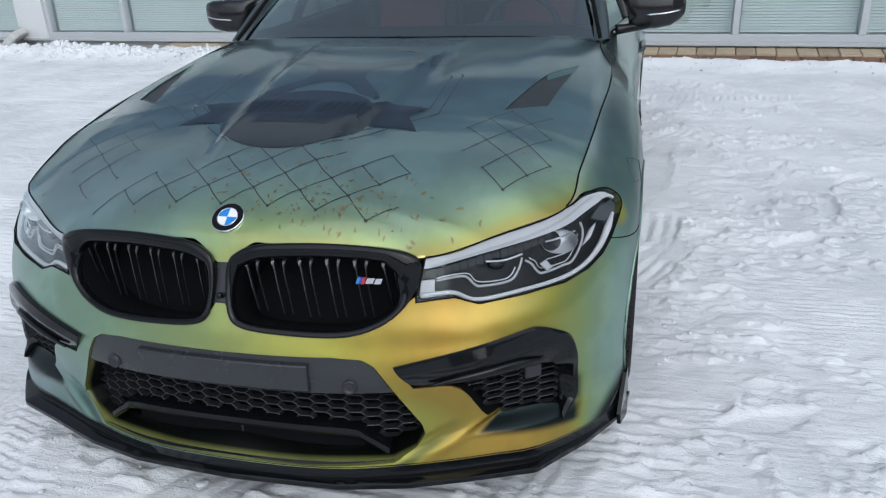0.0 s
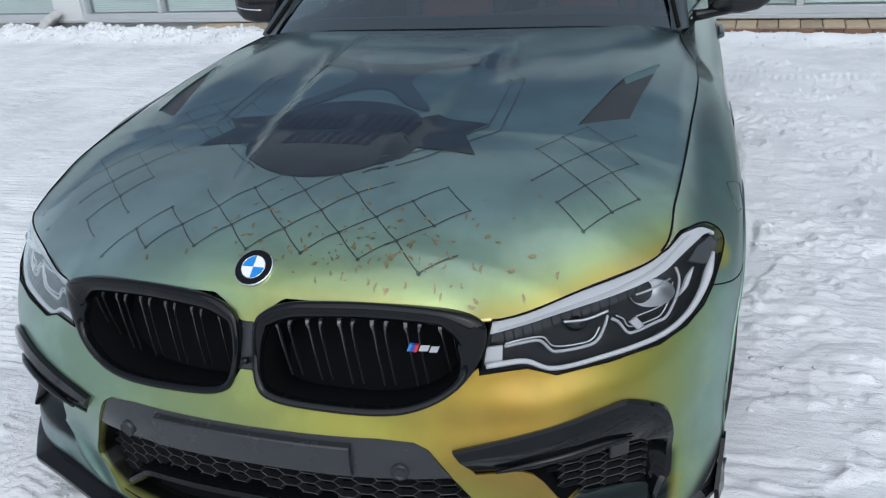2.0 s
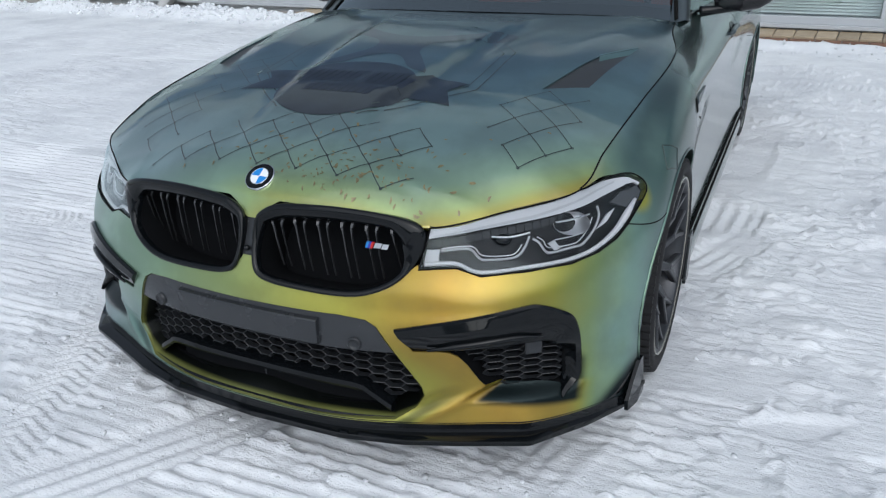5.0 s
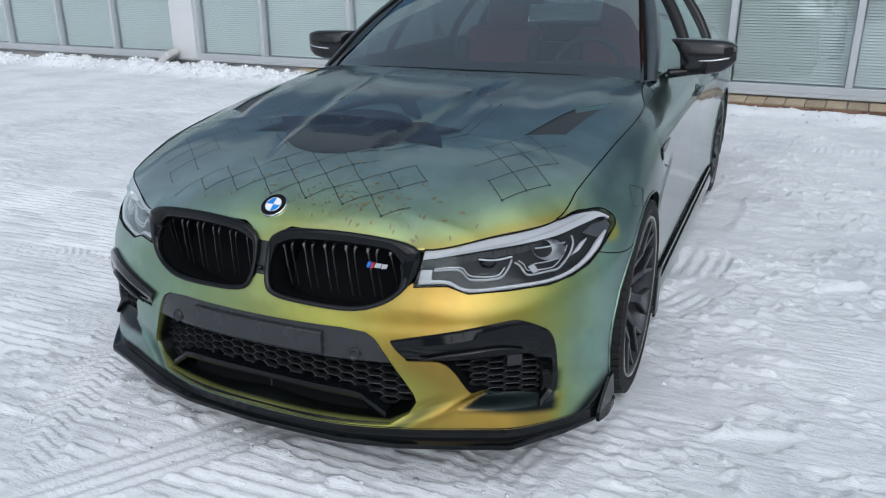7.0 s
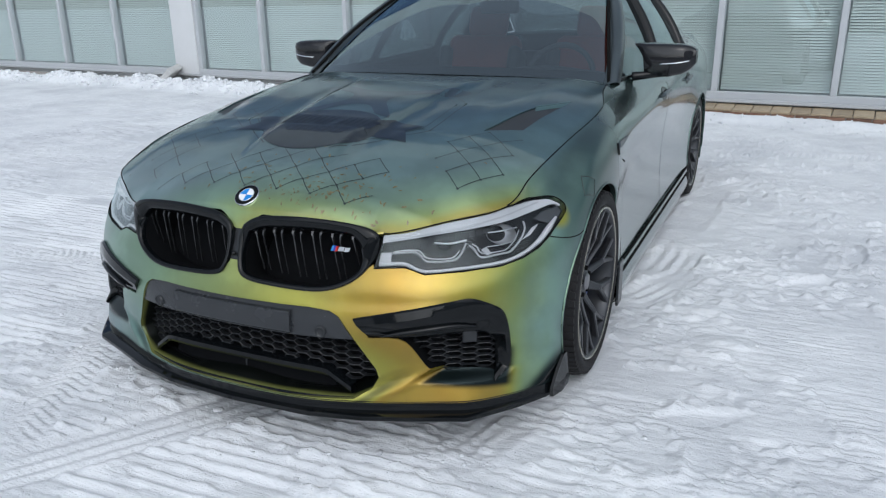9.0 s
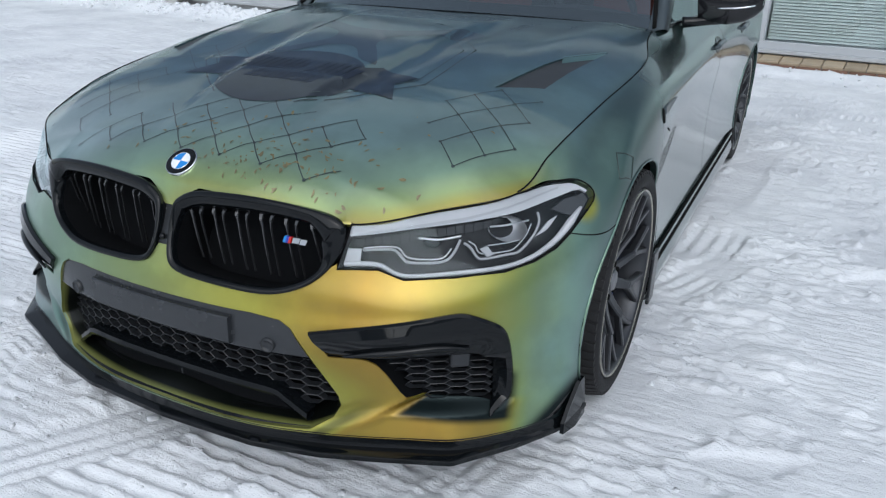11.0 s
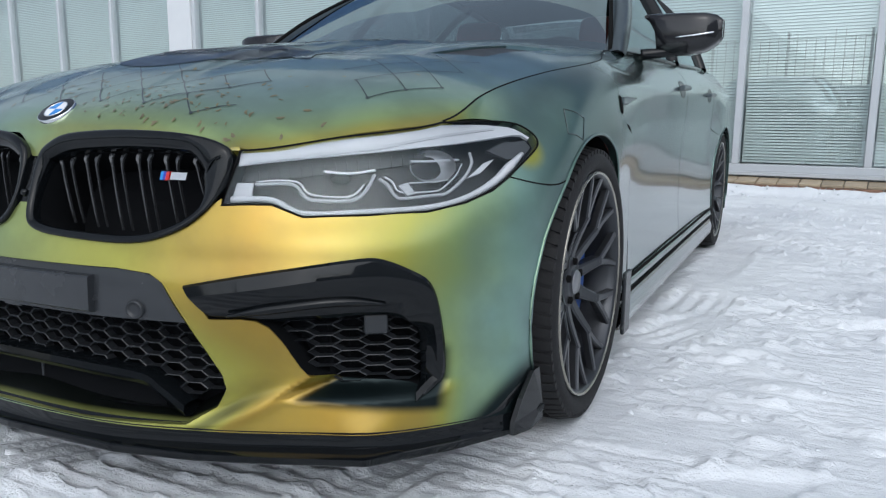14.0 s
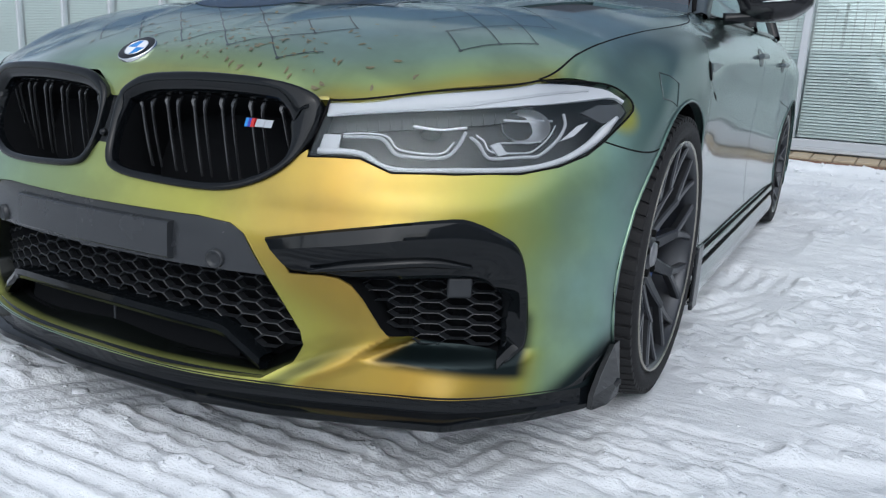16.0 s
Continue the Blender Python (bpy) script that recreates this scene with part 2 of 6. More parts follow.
def sheet_glass(name, tint, mirror=.05, rough=0.0, power=5):
    """A single pane: clear with a tint, and glossy by Fresnel."""
    m = bpy.data.materials.new(name)
    m.use_nodes = True
    t = m.node_tree
    t.nodes.clear()
    out = t.nodes.new("ShaderNodeOutputMaterial")
    mix = t.nodes.new("ShaderNodeMixShader")
    clear = t.nodes.new("ShaderNodeBsdfTransparent")
    clear.inputs["Color"].default_value = (*tint, 1)
    gloss = t.nodes.new("ShaderNodeBsdfGlossy")
    gloss.inputs["Roughness"].default_value = rough
    gloss.inputs["Color"].default_value = (.74, .84, .86, 1)
    lw = t.nodes.new("ShaderNodeLayerWeight")
    lw.inputs["Blend"].default_value = .5
    pw = t.nodes.new("ShaderNodeMath")
    pw.operation = "POWER"
    pw.inputs[1].default_value = power
    t.links.new(lw.outputs["Facing"], pw.inputs[0])
    fr = t.nodes.new("ShaderNodeMath")
    fr.operation = "MULTIPLY_ADD"
    fr.inputs[1].default_value, fr.inputs[2].default_value = 1 - mirror, mirror
    t.links.new(pw.outputs[0], fr.inputs[0])
    t.links.new(fr.outputs[0], mix.inputs[0])
    t.links.new(clear.outputs[0], mix.inputs[1])
    t.links.new(gloss.outputs[0], mix.inputs[2])
    t.links.new(mix.outputs[0], out.inputs["Surface"])
    return m


def snow_material():
    m = material("snow", (.80, .82, .85), 0.75, 0, 0.3)
    t = m.node_tree
    b = t.nodes["Principled BSDF"]
    co = t.nodes.new("ShaderNodeTexCoord")
    n1 = t.nodes.new("ShaderNodeTexNoise")
    n1.inputs["Scale"].default_value, n1.inputs["Detail"].default_value, n1.inputs["Roughness"].default_value = 1.3, 8, .65
    t.links.new(co.outputs["Object"], n1.inputs["Vector"])
    ramp = t.nodes.new("ShaderNodeValToRGB")
    ramp.color_ramp.elements[0].position, ramp.color_ramp.elements[0].color = .32, (.60, .62, .65, 1)
    ramp.color_ramp.elements[1].position, ramp.color_ramp.elements[1].color = .58, (.76, .78, .80, 1)
    t.links.new(n1.outputs["Fac"], ramp.inputs["Fac"])
    t.links.new(ramp.outputs["Color"], b.inputs["Base Color"])
    h = None
    drag = t.nodes.new("ShaderNodeMapping")  # fine scratches left by the plough run across the yard
    drag.inputs["Scale"].default_value = (.10, 1, 1)
    t.links.new(co.outputs["Object"], drag.inputs["Vector"])
    for scale, dist in ((22, .008), (75, .007), (60, .006), (190, .0045)):
        n = t.nodes.new("ShaderNodeTexNoise")
        n.inputs["Scale"].default_value, n.inputs["Detail"].default_value = scale, 6
        t.links.new((drag if scale == 75 else co).outputs[0 if scale == 75 else "Object"], n.inputs["Vector"])
        bp = t.nodes.new("ShaderNodeBump")
        bp.inputs["Strength"].default_value, bp.inputs["Distance"].default_value = .56, dist
        t.links.new(n.outputs["Fac"], bp.inputs["Height"])
        if h:
            t.links.new(h.outputs["Normal"], bp.inputs["Normal"])
        h = bp
    t.links.new(h.outputs["Normal"], b.inputs["Normal"])
    b.inputs["Subsurface Weight"].default_value = 0.0
    return m


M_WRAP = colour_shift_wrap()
M_GLOSS = material("gloss_black", (.004, .005, .006), 0.06, 0, 0.30)
M_TEAL = material("teal_film", (.13, .22, .22), 0.36, 0.7, vary=.1)
M_SLATE = material("slate_film", (.085, .105, .115), 0.38, 0.7, coat=.4, coat_rough=.2, vary=.12, vary_scale=6)
M_SATIN = material("satin_black", (.025, .0275, .031), 0.26, 0, 0.55, rough_vary=.05, vary=.1, vary_scale=20)
M_PLASTIC = material("black_plastic", (.019, .021, .024), 0.36, 0, 0.5, bump=.15, bump_scale=400)
# near-black lining that stands in for deep shade inside openings and arches
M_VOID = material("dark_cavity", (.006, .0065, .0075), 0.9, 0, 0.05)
M_RUBBER = material("tyre_rubber", (.015, .015, .016), 0.75, 0, 0.3, vary=.25, vary_scale=12, bump=.3, bump_scale=250)
M_SEAM = material("panel_gap", (.006, .006, .006), 0.8, 0, 0.1)
M_RIM = material("satin_grey_alloy", (.055, .058, .064), 0.34, 0.75, 0.5, vary=.1, rough_vary=.06)
M_RIMLIP = material("polished_rim_edge", (.36, .34, .29), 0.25, 0.9)
M_DISC = material("brake_disc_steel", (.30, .30, .31), 0.35, 0.9, rough_vary=.1, vary=.1, vary_scale=40)
M_BLUE = material("blue_caliper", (.02, .10, .42), 0.3, 0, coat=.4)
M_BAR = material("gloss_black_bar", (.022, .023, .025), 0.22, 0, 1.0)
M_THROAT = throat_material()
M_EDGE = material("gold_film_edge", (.33, .345, .11), 0.38, 0.8, coat=.8, coat_rough=.2, vary=.12, vary_scale=5)
M_CHROME = material("headlight_chrome", (.74, .75, .77), 0.32, 0.9)
M_WHITE = material("light_guide_white", (.50, .51, .53), 0.40, 0.0, 0.3)
M_LENS = sheet_glass("clear_lens", (.95, .96, .97), .035, .0, 4)
M_FROST = material("frosted_lamp_plastic", (.40, .41, .43), 0.42, 0.0, 0.3)
M_DUSK = material("grey_reflector", (.055, .058, .062), 0.45, 0.2, 0.3)
M_GLASS = sheet_glass("tinted_windscreen", (.48, .58, .62), .17, .02, 2)
M_SIDEGLASS = sheet_glass("tinted_side_glass", (.30, .34, .34), .22)
M_BLUECLAD = material("blue_coated_steel", (.042, .085, .17), 0.4, 0, 0.4, vary=.15, vary_scale=1.5)
M_GREYCLAD = material("grey_cladding", (.335, .375, .385), 0.6, 0, vary=.12, vary_scale=1.5)
M_GREY = material("headlight_inner_grey", (.022, .023, .025), 0.35, 0.4, 0.4)
M_LEATHER = material("orange_red_leather", (.23, .042, .030), 0.5, 0, vary=.2, vary_scale=30, bump=.2, bump_scale=300)
M_VENT = material("grey_vent_insert", (.033, .036, .040), 0.45, 0, 0.3, vary=.12, vary_scale=30)
M_DASH = material("dark_dashboard", (.018, .021, .024), 0.6, 0, vary=.2, bump=.2, bump_scale=300)
M_DECAL = material("printed_dark_graphic", (.020, .028, .037), 0.38, 0.6, coat=.7, coat_rough=.1, vary=.5, vary_scale=14)
M_DECAL2 = material("printed_slate_graphic", (.040, .060, .068), 0.38, 0.7, coat=1.0, coat_rough=.1, vary=.35, vary_scale=9)
M_WIRE = material("printed_fence_wire", (.068, .090, .084), 0.39, 0.8, coat=1.0, coat_rough=.1, vary=.7, vary_scale=45)
M_MIRROR = material("black_mirror_shell", (.010, .010, .012), 0.12, 0, 0.5)
M_RUST = material("printed_rust_flecks", (.26, .220, .110), 0.40, 0.8, coat=1.0, coat_rough=.1, vary=.6, vary_scale=90)
M_BADGE_BLUE = material("badge_blue", (.02, .22, .62), 0.15, 0, coat=.6)
M_BADGE_WHITE = material("badge_white", (.80, .82, .84), 0.18, 0, coat=.6)
M_BADGE_SILVER = material("badge_silver", (.75, .76, .78), 0.15, 1.0)
M_BADGE_RED = material("badge_red", (.55, .02, .02), 0.2, 0, coat=.5)
M_BADGE_NAVY = material("badge_violet_blue", (.04, .05, .35), 0.2, 0, coat=.5)
M_SNOW = snow_material()
M_ALU = material("grey_aluminium_frame", (.46, .48, .50), 0.42, 0.1, vary=.06, vary_scale=3)
M_PILLAR = material("white_painted_pillar", (.58, .59, .60), 0.55, 0, vary=.07, vary_scale=2.5)
M_PANE = sheet_glass("shop_window_glass", (.95, .98, .97), .20, .008)
M_BLIND = material("pale_blind_slats", (.61, .68, .67), 0.55, 0, vary=.05, vary_scale=2)
M_TILE = material("ochre_glazed_tile", (.35, .28, .19), 0.5, 0, vary=.25, vary_scale=9, bump=.3, bump_scale=40, random=.8)
M_BRICK = material("brown_brick", (.17, .095, .065), 0.8, 0, vary=.3, vary_scale=12, bump=.5, bump_scale=60, random=.9)
M_MORTAR = material("grey_mortar", (.30, .28, .26), 0.9, 0, vary=.2, vary_scale=20)
M_RENDER = material("pale_wall_render", (.55, .56, .57), 0.8, 0, vary=.1, vary_scale=2, bump=.3)
M_STEEL = material("dark_fence_steel", (.05, .055, .06), 0.5, 0.5, vary=.2)
M_CONCRETE = material("pale_concrete", (.50, .50, .49), 0.8, 0, vary=.15, vary_scale=10, bump=.4, bump_scale=80)


# ---- mesh helpers ----
def right_corner(verts):
    """The car's right front corner stands a little fuller than the left one."""
    P = np.array([tuple(map(float, v)) for v in verts])
    w = np.clip((-P[:, 0] - .55) / .30, 0, 1) * np.clip((1.15 - P[:, 1]) / .40, 0, 1) * np.clip((.765 - P[:, 2]) / .07, 0, 1) * (P[:, 1] > -.2)
    P[:, 0] -= .036 * w * w * (3 - 2 * w)
    return P


def mesh_part(name, verts, faces, mat, parent=None, label="", normals=None, smooth=True, sharp=0):
    me = bpy.data.meshes.new(name)
    if parent is not None and len(verts):
        verts = right_corner(verts)
    me.from_pydata([tuple(map(float, v)) for v in verts], [], [tuple(int(i) for i in f) for f in faces])
    if smooth:
        me.shade_smooth()
    me.validate()
    if sharp:
        me.set_sharp_from_angle(angle=radians(sharp))
    if normals is not None:
        me.normals_split_custom_set_from_vertices([tuple(map(float, n)) for n in normals])
    me.materials.append(mat)
    ob = new(name, me)
    if parent is not None:
        ob.parent = parent
    if label:
        ob["label"] = label
    return ob


def part(name, bm, mat, parent=None, label="", smooth=False):
    me = bpy.data.meshes.new(name)
    bm.to_mesh(me)
    bm.free()
    if smooth:
        me.shade_smooth()
    me.materials.append(mat)
    ob = new(name, me)
    if parent is not None:
        ob.parent = parent
    if label:
        ob["label"] = label
    return ob


def thing(name, label, category, group="", at=(0, 0, 0), kind=""):
    ob = new(name)
    ob.location = at
    ob.empty_display_size = .1
    return tagged(ob, label, category, group, kind)


def box_bm(cx, cy, cz, sx, sy, sz, bevel=0.0, seg=2, rot=None):
    bm = bmesh.new()
    bmesh.ops.create_cube(bm, size=1)
    bmesh.ops.scale(bm, vec=(sx, sy, sz), verts=bm.verts)
    if bevel:
        bmesh.ops.bevel(bm, geom=bm.edges[:], offset=bevel, segments=seg, profile=.5, affect="EDGES")
    if rot is not None:
        bmesh.ops.rotate(bm, cent=(0, 0, 0), matrix=rot, verts=bm.verts)
    bmesh.ops.translate(bm, vec=(cx, cy, cz), verts=bm.verts)
    return bm


def grid_faces(n, m, wrap_n=False, wrap_m=False):
    f = []
    for i in range(n if wrap_n else n - 1):
        for j in range(m if wrap_m else m - 1):
            a, b = i % n, (i + 1) % n
            c, d = j % m, (j + 1) % m
            f.append((a * m + c, b * m + c, b * m + d, a * m + d))
    return f


def loft(rows, wrap_n=False, wrap_m=False):
    A = np.array(rows, float)
    n, m = A.shape[:2]
    return A.reshape(-1, 3), grid_faces(n, m, wrap_n, wrap_m)


def join(*meshes):
    V, F, k = [], [], 0
    for v, f in meshes:
        V.extend(np.asarray(v).tolist())
        F.extend([tuple(i + k for i in q) for q in f])
        k += len(v)
    return V, F


def outward(v, f, inner):
    """Turn all faces so that they look away from the point inner."""
    v = np.array(v, float)
    out = []
    for q in f:
        P_ = v[list(q)]
        n_ = np.cross(P_[1] - P_[0], P_[2] - P_[0])
        out.append(tuple(q) if n_ @ (P_.mean(0) - np.array(inner)) > 0 else tuple(reversed(q)))
    return v, out


def mirror_x(v, f):
    v = np.array(v, float) * (-1, 1, 1)
    return v, [tuple(reversed(q)) for q in f]


def tube(path, radius, sides=6, closed=False):
    P = np.array(path, float)
    n = len(P)
    T = np.roll(P, -1, 0) - np.roll(P, 1, 0) if closed else np.gradient(P, axis=0)
    T /= np.linalg.norm(T, axis=1)[:, None] + 1e-12
    ref = np.array([0, 0, 1.0])
    N = np.cross(T, ref)
    bad = np.linalg.norm(N, axis=1) < 1e-3
    N[bad] = np.cross(T[bad], np.array([1.0, 0, 0]))
    N /= np.linalg.norm(N, axis=1)[:, None]
    Bn = np.cross(T, N)
    a = np.linspace(0, 2 * math.pi, sides, endpoint=False)
    r = np.broadcast_to(np.asarray(radius, float), (n,))
    R = P[:, None] + r[:, None, None] * (np.cos(a)[None, :, None] * N[:, None] + np.sin(a)[None, :, None] * Bn[:, None])
    f = grid_faces(n, sides, closed, True)
    if not closed:
        f += [tuple(range(sides)), tuple(reversed(range((n - 1) * sides, n * sides)))]
    return R.reshape(-1, 3), f


def revolve(profile, centre, sides=64, axis="x"):
    """Turn a profile of (along axis, radius) round a line parallel to x."""
    a = np.linspace(0, 2 * math.pi, sides, endpoint=False)
    rows = [[(centre[0] + d, centre[1] + r * math.cos(t), centre[2] + r * math.sin(t)) for t in a] for d, r in profile]
    return loft(rows, False, True)


def inside(poly, pts):
    poly, pts = np.asarray(poly, float), np.asarray(pts, float)
    x, y = pts[:, 0], pts[:, 1]
    c = np.zeros(len(pts), bool)
    for (x1, y1), (x2, y2) in zip(poly, np.roll(poly, -1, 0)):
        k = (y1 > y) != (y2 > y)
        c ^= k & (x < (x2 - x1) * (y - y1) / (y2 - y1 + 1e-15) + x1)
    return c


def seg_dist(poly, pts, scale):
    P, Q = np.asarray(poly, float) / scale, np.asarray(pts, float) / scale
    d = np.full(len(Q), 1e9)
    for a, b in zip(P, np.roll(P, -1, 0)):
        ab = b - a
        t = np.clip(((Q - a) @ ab) / (ab @ ab + 1e-15), 0, 1)
        d = np.minimum(d, np.linalg.norm(Q - a - t[:, None] * ab, axis=1))
    return d


def resample(poly, scale, step=1.0):
    out = []
    P = np.asarray(poly, float)
    for a, b in zip(P, np.roll(P, -1, 0)):
        k = max(1, int(math.ceil(np.linalg.norm((b - a) / scale) / step)))
        out += [a + (b - a) * i / k for i in range(k)]
    out = np.array(out)
    keep = np.linalg.norm((out - np.roll(out, 1, 0)) / scale, axis=1) > 1e-4
    return out[keep]


from mathutils.geometry import delaunay_2d_cdt


def panel(F, outer, holes, scale, flange=.012, both=False, offset=0.0):
    """A curved sheet cut from the surface F along an outline and holes given in F's own two parameters, with turned-in edges."""
    scale = np.asarray(scale, float)
    outer = resample(outer, scale)
    holes = [resample(h, scale) for h in holes]
    lo, hi = outer.min(0), outer.max(0)
    gu, gv = np.meshgrid(np.arange(lo[0], hi[0] + scale[0], scale[0]), np.arange(lo[1], hi[1] + scale[1], scale[1]), indexing="ij")
    G = np.stack([gu.ravel(), gv.ravel()], 1)
    G = G[inside(outer, G)]
    for h in [outer] + holes:
        G = G[seg_dist(h, G, scale) > .45]
    for h in holes:
        G = G[~inside(h, G)]
    loops, verts = [], []
    for h in [outer] + holes:
        k = len(verts)
        verts += list(h)
        loops += [(k + i, k + (i + 1) % len(h)) for i in range(len(h))]
    verts += list(G)
    vo, _, fo, _, _, _ = delaunay_2d_cdt([Vector(v / scale) for v in verts], loops, [], 0, 1e-5)
    vo = np.array([tuple(v) for v in vo]) * scale
    fo = np.array([tuple(f) for f in fo if len(f) == 3])
    cen = vo[fo].mean(1)
    ok = inside(outer, cen)
    for h in holes:
        ok &= ~inside(h, cen)
    fo = fo[ok]
    P, N = F(vo[:, 0], vo[:, 1])
    tri = P[fo]
    fn = np.cross(tri[:, 1] - tri[:, 0], tri[:, 2] - tri[:, 0])
    flip = (fn * N[fo].mean(1)).sum(1) < 0
    fo[flip] = fo[flip][:, ::-1]
    fo = fo[np.linalg.norm(fn, axis=1) > 1e-10]
    P = P + offset * N
    verts, normals, faces = P.tolist(), N.tolist(), [tuple(f) for f in fo]
    if flange:
        edges = {}
        for f in faces:
            for a, b in ((f[0], f[1]), (f[1], f[2]), (f[2], f[0])):
                edges[(a, b)] = 1
        for a, b in [e for e in edges if (e[1], e[0]) not in edges]:
            if both and abs(P[a][0]) < 1e-4 and abs(P[b][0]) < 1e-4:
                continue
            k = len(verts)
            verts += [P[a], P[b], P[b] - N[b] * flange, P[a] - N[a] * flange]
            normals += [(0, 0, 0)] * 4
            faces.append((k + 1, k, k + 3, k + 2))
    V, NN = np.array(verts, float), np.array(normals, float)
    if both:
        k = len(V)
        V = np.concatenate([V, V * (-1, 1, 1)])
        NN = np.concatenate([NN, NN * (-1, 1, 1)])
        faces = faces + [tuple(int(i) + k for i in reversed(f)) for f in faces]
    return V, faces, NN


# ---- body surfaces ----
def cr_weights(t):
    return np.stack([-.5 * t + t * t - .5 * t ** 3, 1 - 2.5 * t * t + 1.5 * t ** 3, .5 * t + 2 * t * t - 1.5 * t ** 3, -.5 * t * t + .5 * t ** 3], -1)


def cr_index(t, n):
    t = np.clip(np.asarray(t, float), 0, n - 1 - 1e-9)
    i = np.floor(t).astype(int)
    return i, cr_weights(t - i)


def grid_eval(G, u, v):
    """Catmull-Rom surface over a grid of control points padded by one row on every side."""
    n, m = G.shape[0] - 2, G.shape[1] - 2
    i, wu = cr_index(u, n)
    j, wv = cr_index(v, m)
    out = 0
    for a in range(4):
        for b in range(4):
            out = out + (wu[..., a] * wv[..., b])[..., None] * G[i + a, j + b]
    return out


def pad(G, mirror):
    first = G[1] * np.array([-1.0, 1, 1]) if mirror else 2 * G[0] - G[1]
    G = np.concatenate([[first], G, [2 * G[-1] - G[-2]]], 0)
    return np.concatenate([2 * G[:, :1] - G[:, 1:2], G, 2 * G[:, -1:] - G[:, -2:-1]], 1)


def curve(points, n, closed=False):
    """n points along a smooth line through the given ones."""
    P = np.array(points, float)
    P = np.concatenate([[P[-1]], P, P[:2]]) if closed else np.concatenate([[2 * P[0] - P[1]], P, [2 * P[-1] - P[-2]]])
    k = len(P) - 3 if closed else len(P) - 3
    t = np.linspace(0, k, n, endpoint=not closed)
    i = np.minimum(np.floor(t).astype(int), k - 1)
    w = cr_weights(t - i)
    return sum(w[:, a:a + 1] * P[i + a] for a in range(4))


def smooth01(v):
    v = np.clip(v, 0, 1)
    return v * v * (3 - 2 * v)


# hood: height over the plan, rows by y, columns by x
HOOD_X = np.array([0, .25, .475, .65, .8, .9])
HOOD_Y = np.array([.05, .15, .25, .41, .555, .70, 1.0, 1.35, 1.75])
HOOD_Z = np.array([
    [.690, .672, .600, .505, .41, .35],
    [.752, .742, .680, .598, .52, .46],
    [.800, .794, .748, .694, .635, .58],
    [.853, .850, .826, .794, .732, .675],
    [.889, .887, .870, .847, .794, .735],
    [.915, .913, .900, .880, .836, .785],
    [.957, .956, .950, .935, .893, .832],
    [.988, .987, .984, .972, .942, .895],
    [1.004, 1.004, 1.002, .996, .978, .93]])


def hood_z(x, y):
    x, y = np.abs(np.asarray(x, float)), np.asarray(y, float)
    Z = np.concatenate([HOOD_Z[:, 1:2], HOOD_Z, 2 * HOOD_Z[:, -1:] - HOOD_Z[:, -2:-1]], 1)
    Z = np.concatenate([2 * Z[:1] - Z[1:2], Z, 2 * Z[-1:] - Z[-2:-1]], 0)
    i, wy = cr_index(np.interp(y, HOOD_Y, np.arange(len(HOOD_Y))), len(HOOD_Y))
    j, wx = cr_index(np.interp(x, HOOD_X, np.arange(len(HOOD_X))), len(HOOD_X))
    z = sum(wy[..., a] * wx[..., b] * Z[i + a, j + b] for a in range(4) for b in range(4))
    # the front edge rolls over towards the grilles
    roll = np.clip((.055 - (y - .135 - .142 * x * x)) / .055, 0, 1.3)
    z = z - .013 * roll * roll * smooth01((.49 - x) / .06)
    # power dome: the middle stands a little proud between two creases that open towards the windscreen
    edge = .135 + .120 * np.clip(y - .15, 0, 2)
    s = np.clip((edge + .020 - x) / .040, 0, 1)
    rise = np.clip((y - .2) / .4, 0, 1) * smooth01((1.64 - y) / .35)
    # outside the crease a shallow gutter, then a soft shoulder towards the vents
    gutter = np.exp(-((x - edge - .055) / .045) ** 2)
    ridge = np.exp(-((x - .52 - .10 * (y - .6)) / .075) ** 2) * np.clip((y - .45) / .4, 0, 1)
    return z + (.016 * s * s * (3 - 2 * s) - .005 * gutter) * rise + .006 * ridge


# body sides: stations from the middle of the nose round the corner to the tail,
# each a line of six points (x, y, z) from the sill up to the bonnet or belt line
STATIONS = []


def station(*p):
    P = np.array(p, float).reshape(6, 3)
    STATIONS.append(P)


station(0, .015, .165, 0, .03, .30, 0, .03, .42, 0, .045, .50, 0, .085, .60, 0, .135, .715)
station(.25, .030, .165, .25, .045, .30, .25, .042, .42, .25, .06, .50, .25, .098, .60, .25, .142, .712)
station(.45, .085, .165, .46, .10, .28, .45, .085, .42, .455, .105, .50, .46, .135, .60, .475, .167, .688)
station(.63, .160, .165, .65, .185, .28, .635, .155, .42, .63, .175, .50, .62, .215, .59, .64, .277, .714)
station(.755, .225, .165, .790, .275, .25, .785, .275, .40, .780, .29, .50, .770, .33, .60, .780, .410, .742)
station(.885, .37, .165, .885, .39, .27, .884, .405, .40, .880, .42, .50, .868, .455, .62, .802, .555, .796)
station(.940, .50, .165, .948, .53, .24, .953, .565, .40, .957, .59, .50, .940, .630, .665, .814, .68, .827)
station(.955, .90, .165, .962, .90, .33, .968, .90, .50, .970, .90, .65, .936, .90, .800, .828, .90, .863)
station(.945, 1.30, .165, .940, 1.30, .35, .938, 1.30, .55, .950, 1.30, .72, .928, 1.30, .855, .844, 1.32, .918)
station(.945, 1.70, .165, .930, 1.70, .38, .925, 1.70, .60, .938, 1.70, .77, .925, 1.70, .87, .786, 1.70, .980)
station(.945, 2.50, .165, .925, 2.50, .38, .922, 2.50, .60, .938, 2.50, .80, .930, 2.50, .90, .865, 2.50, .985)
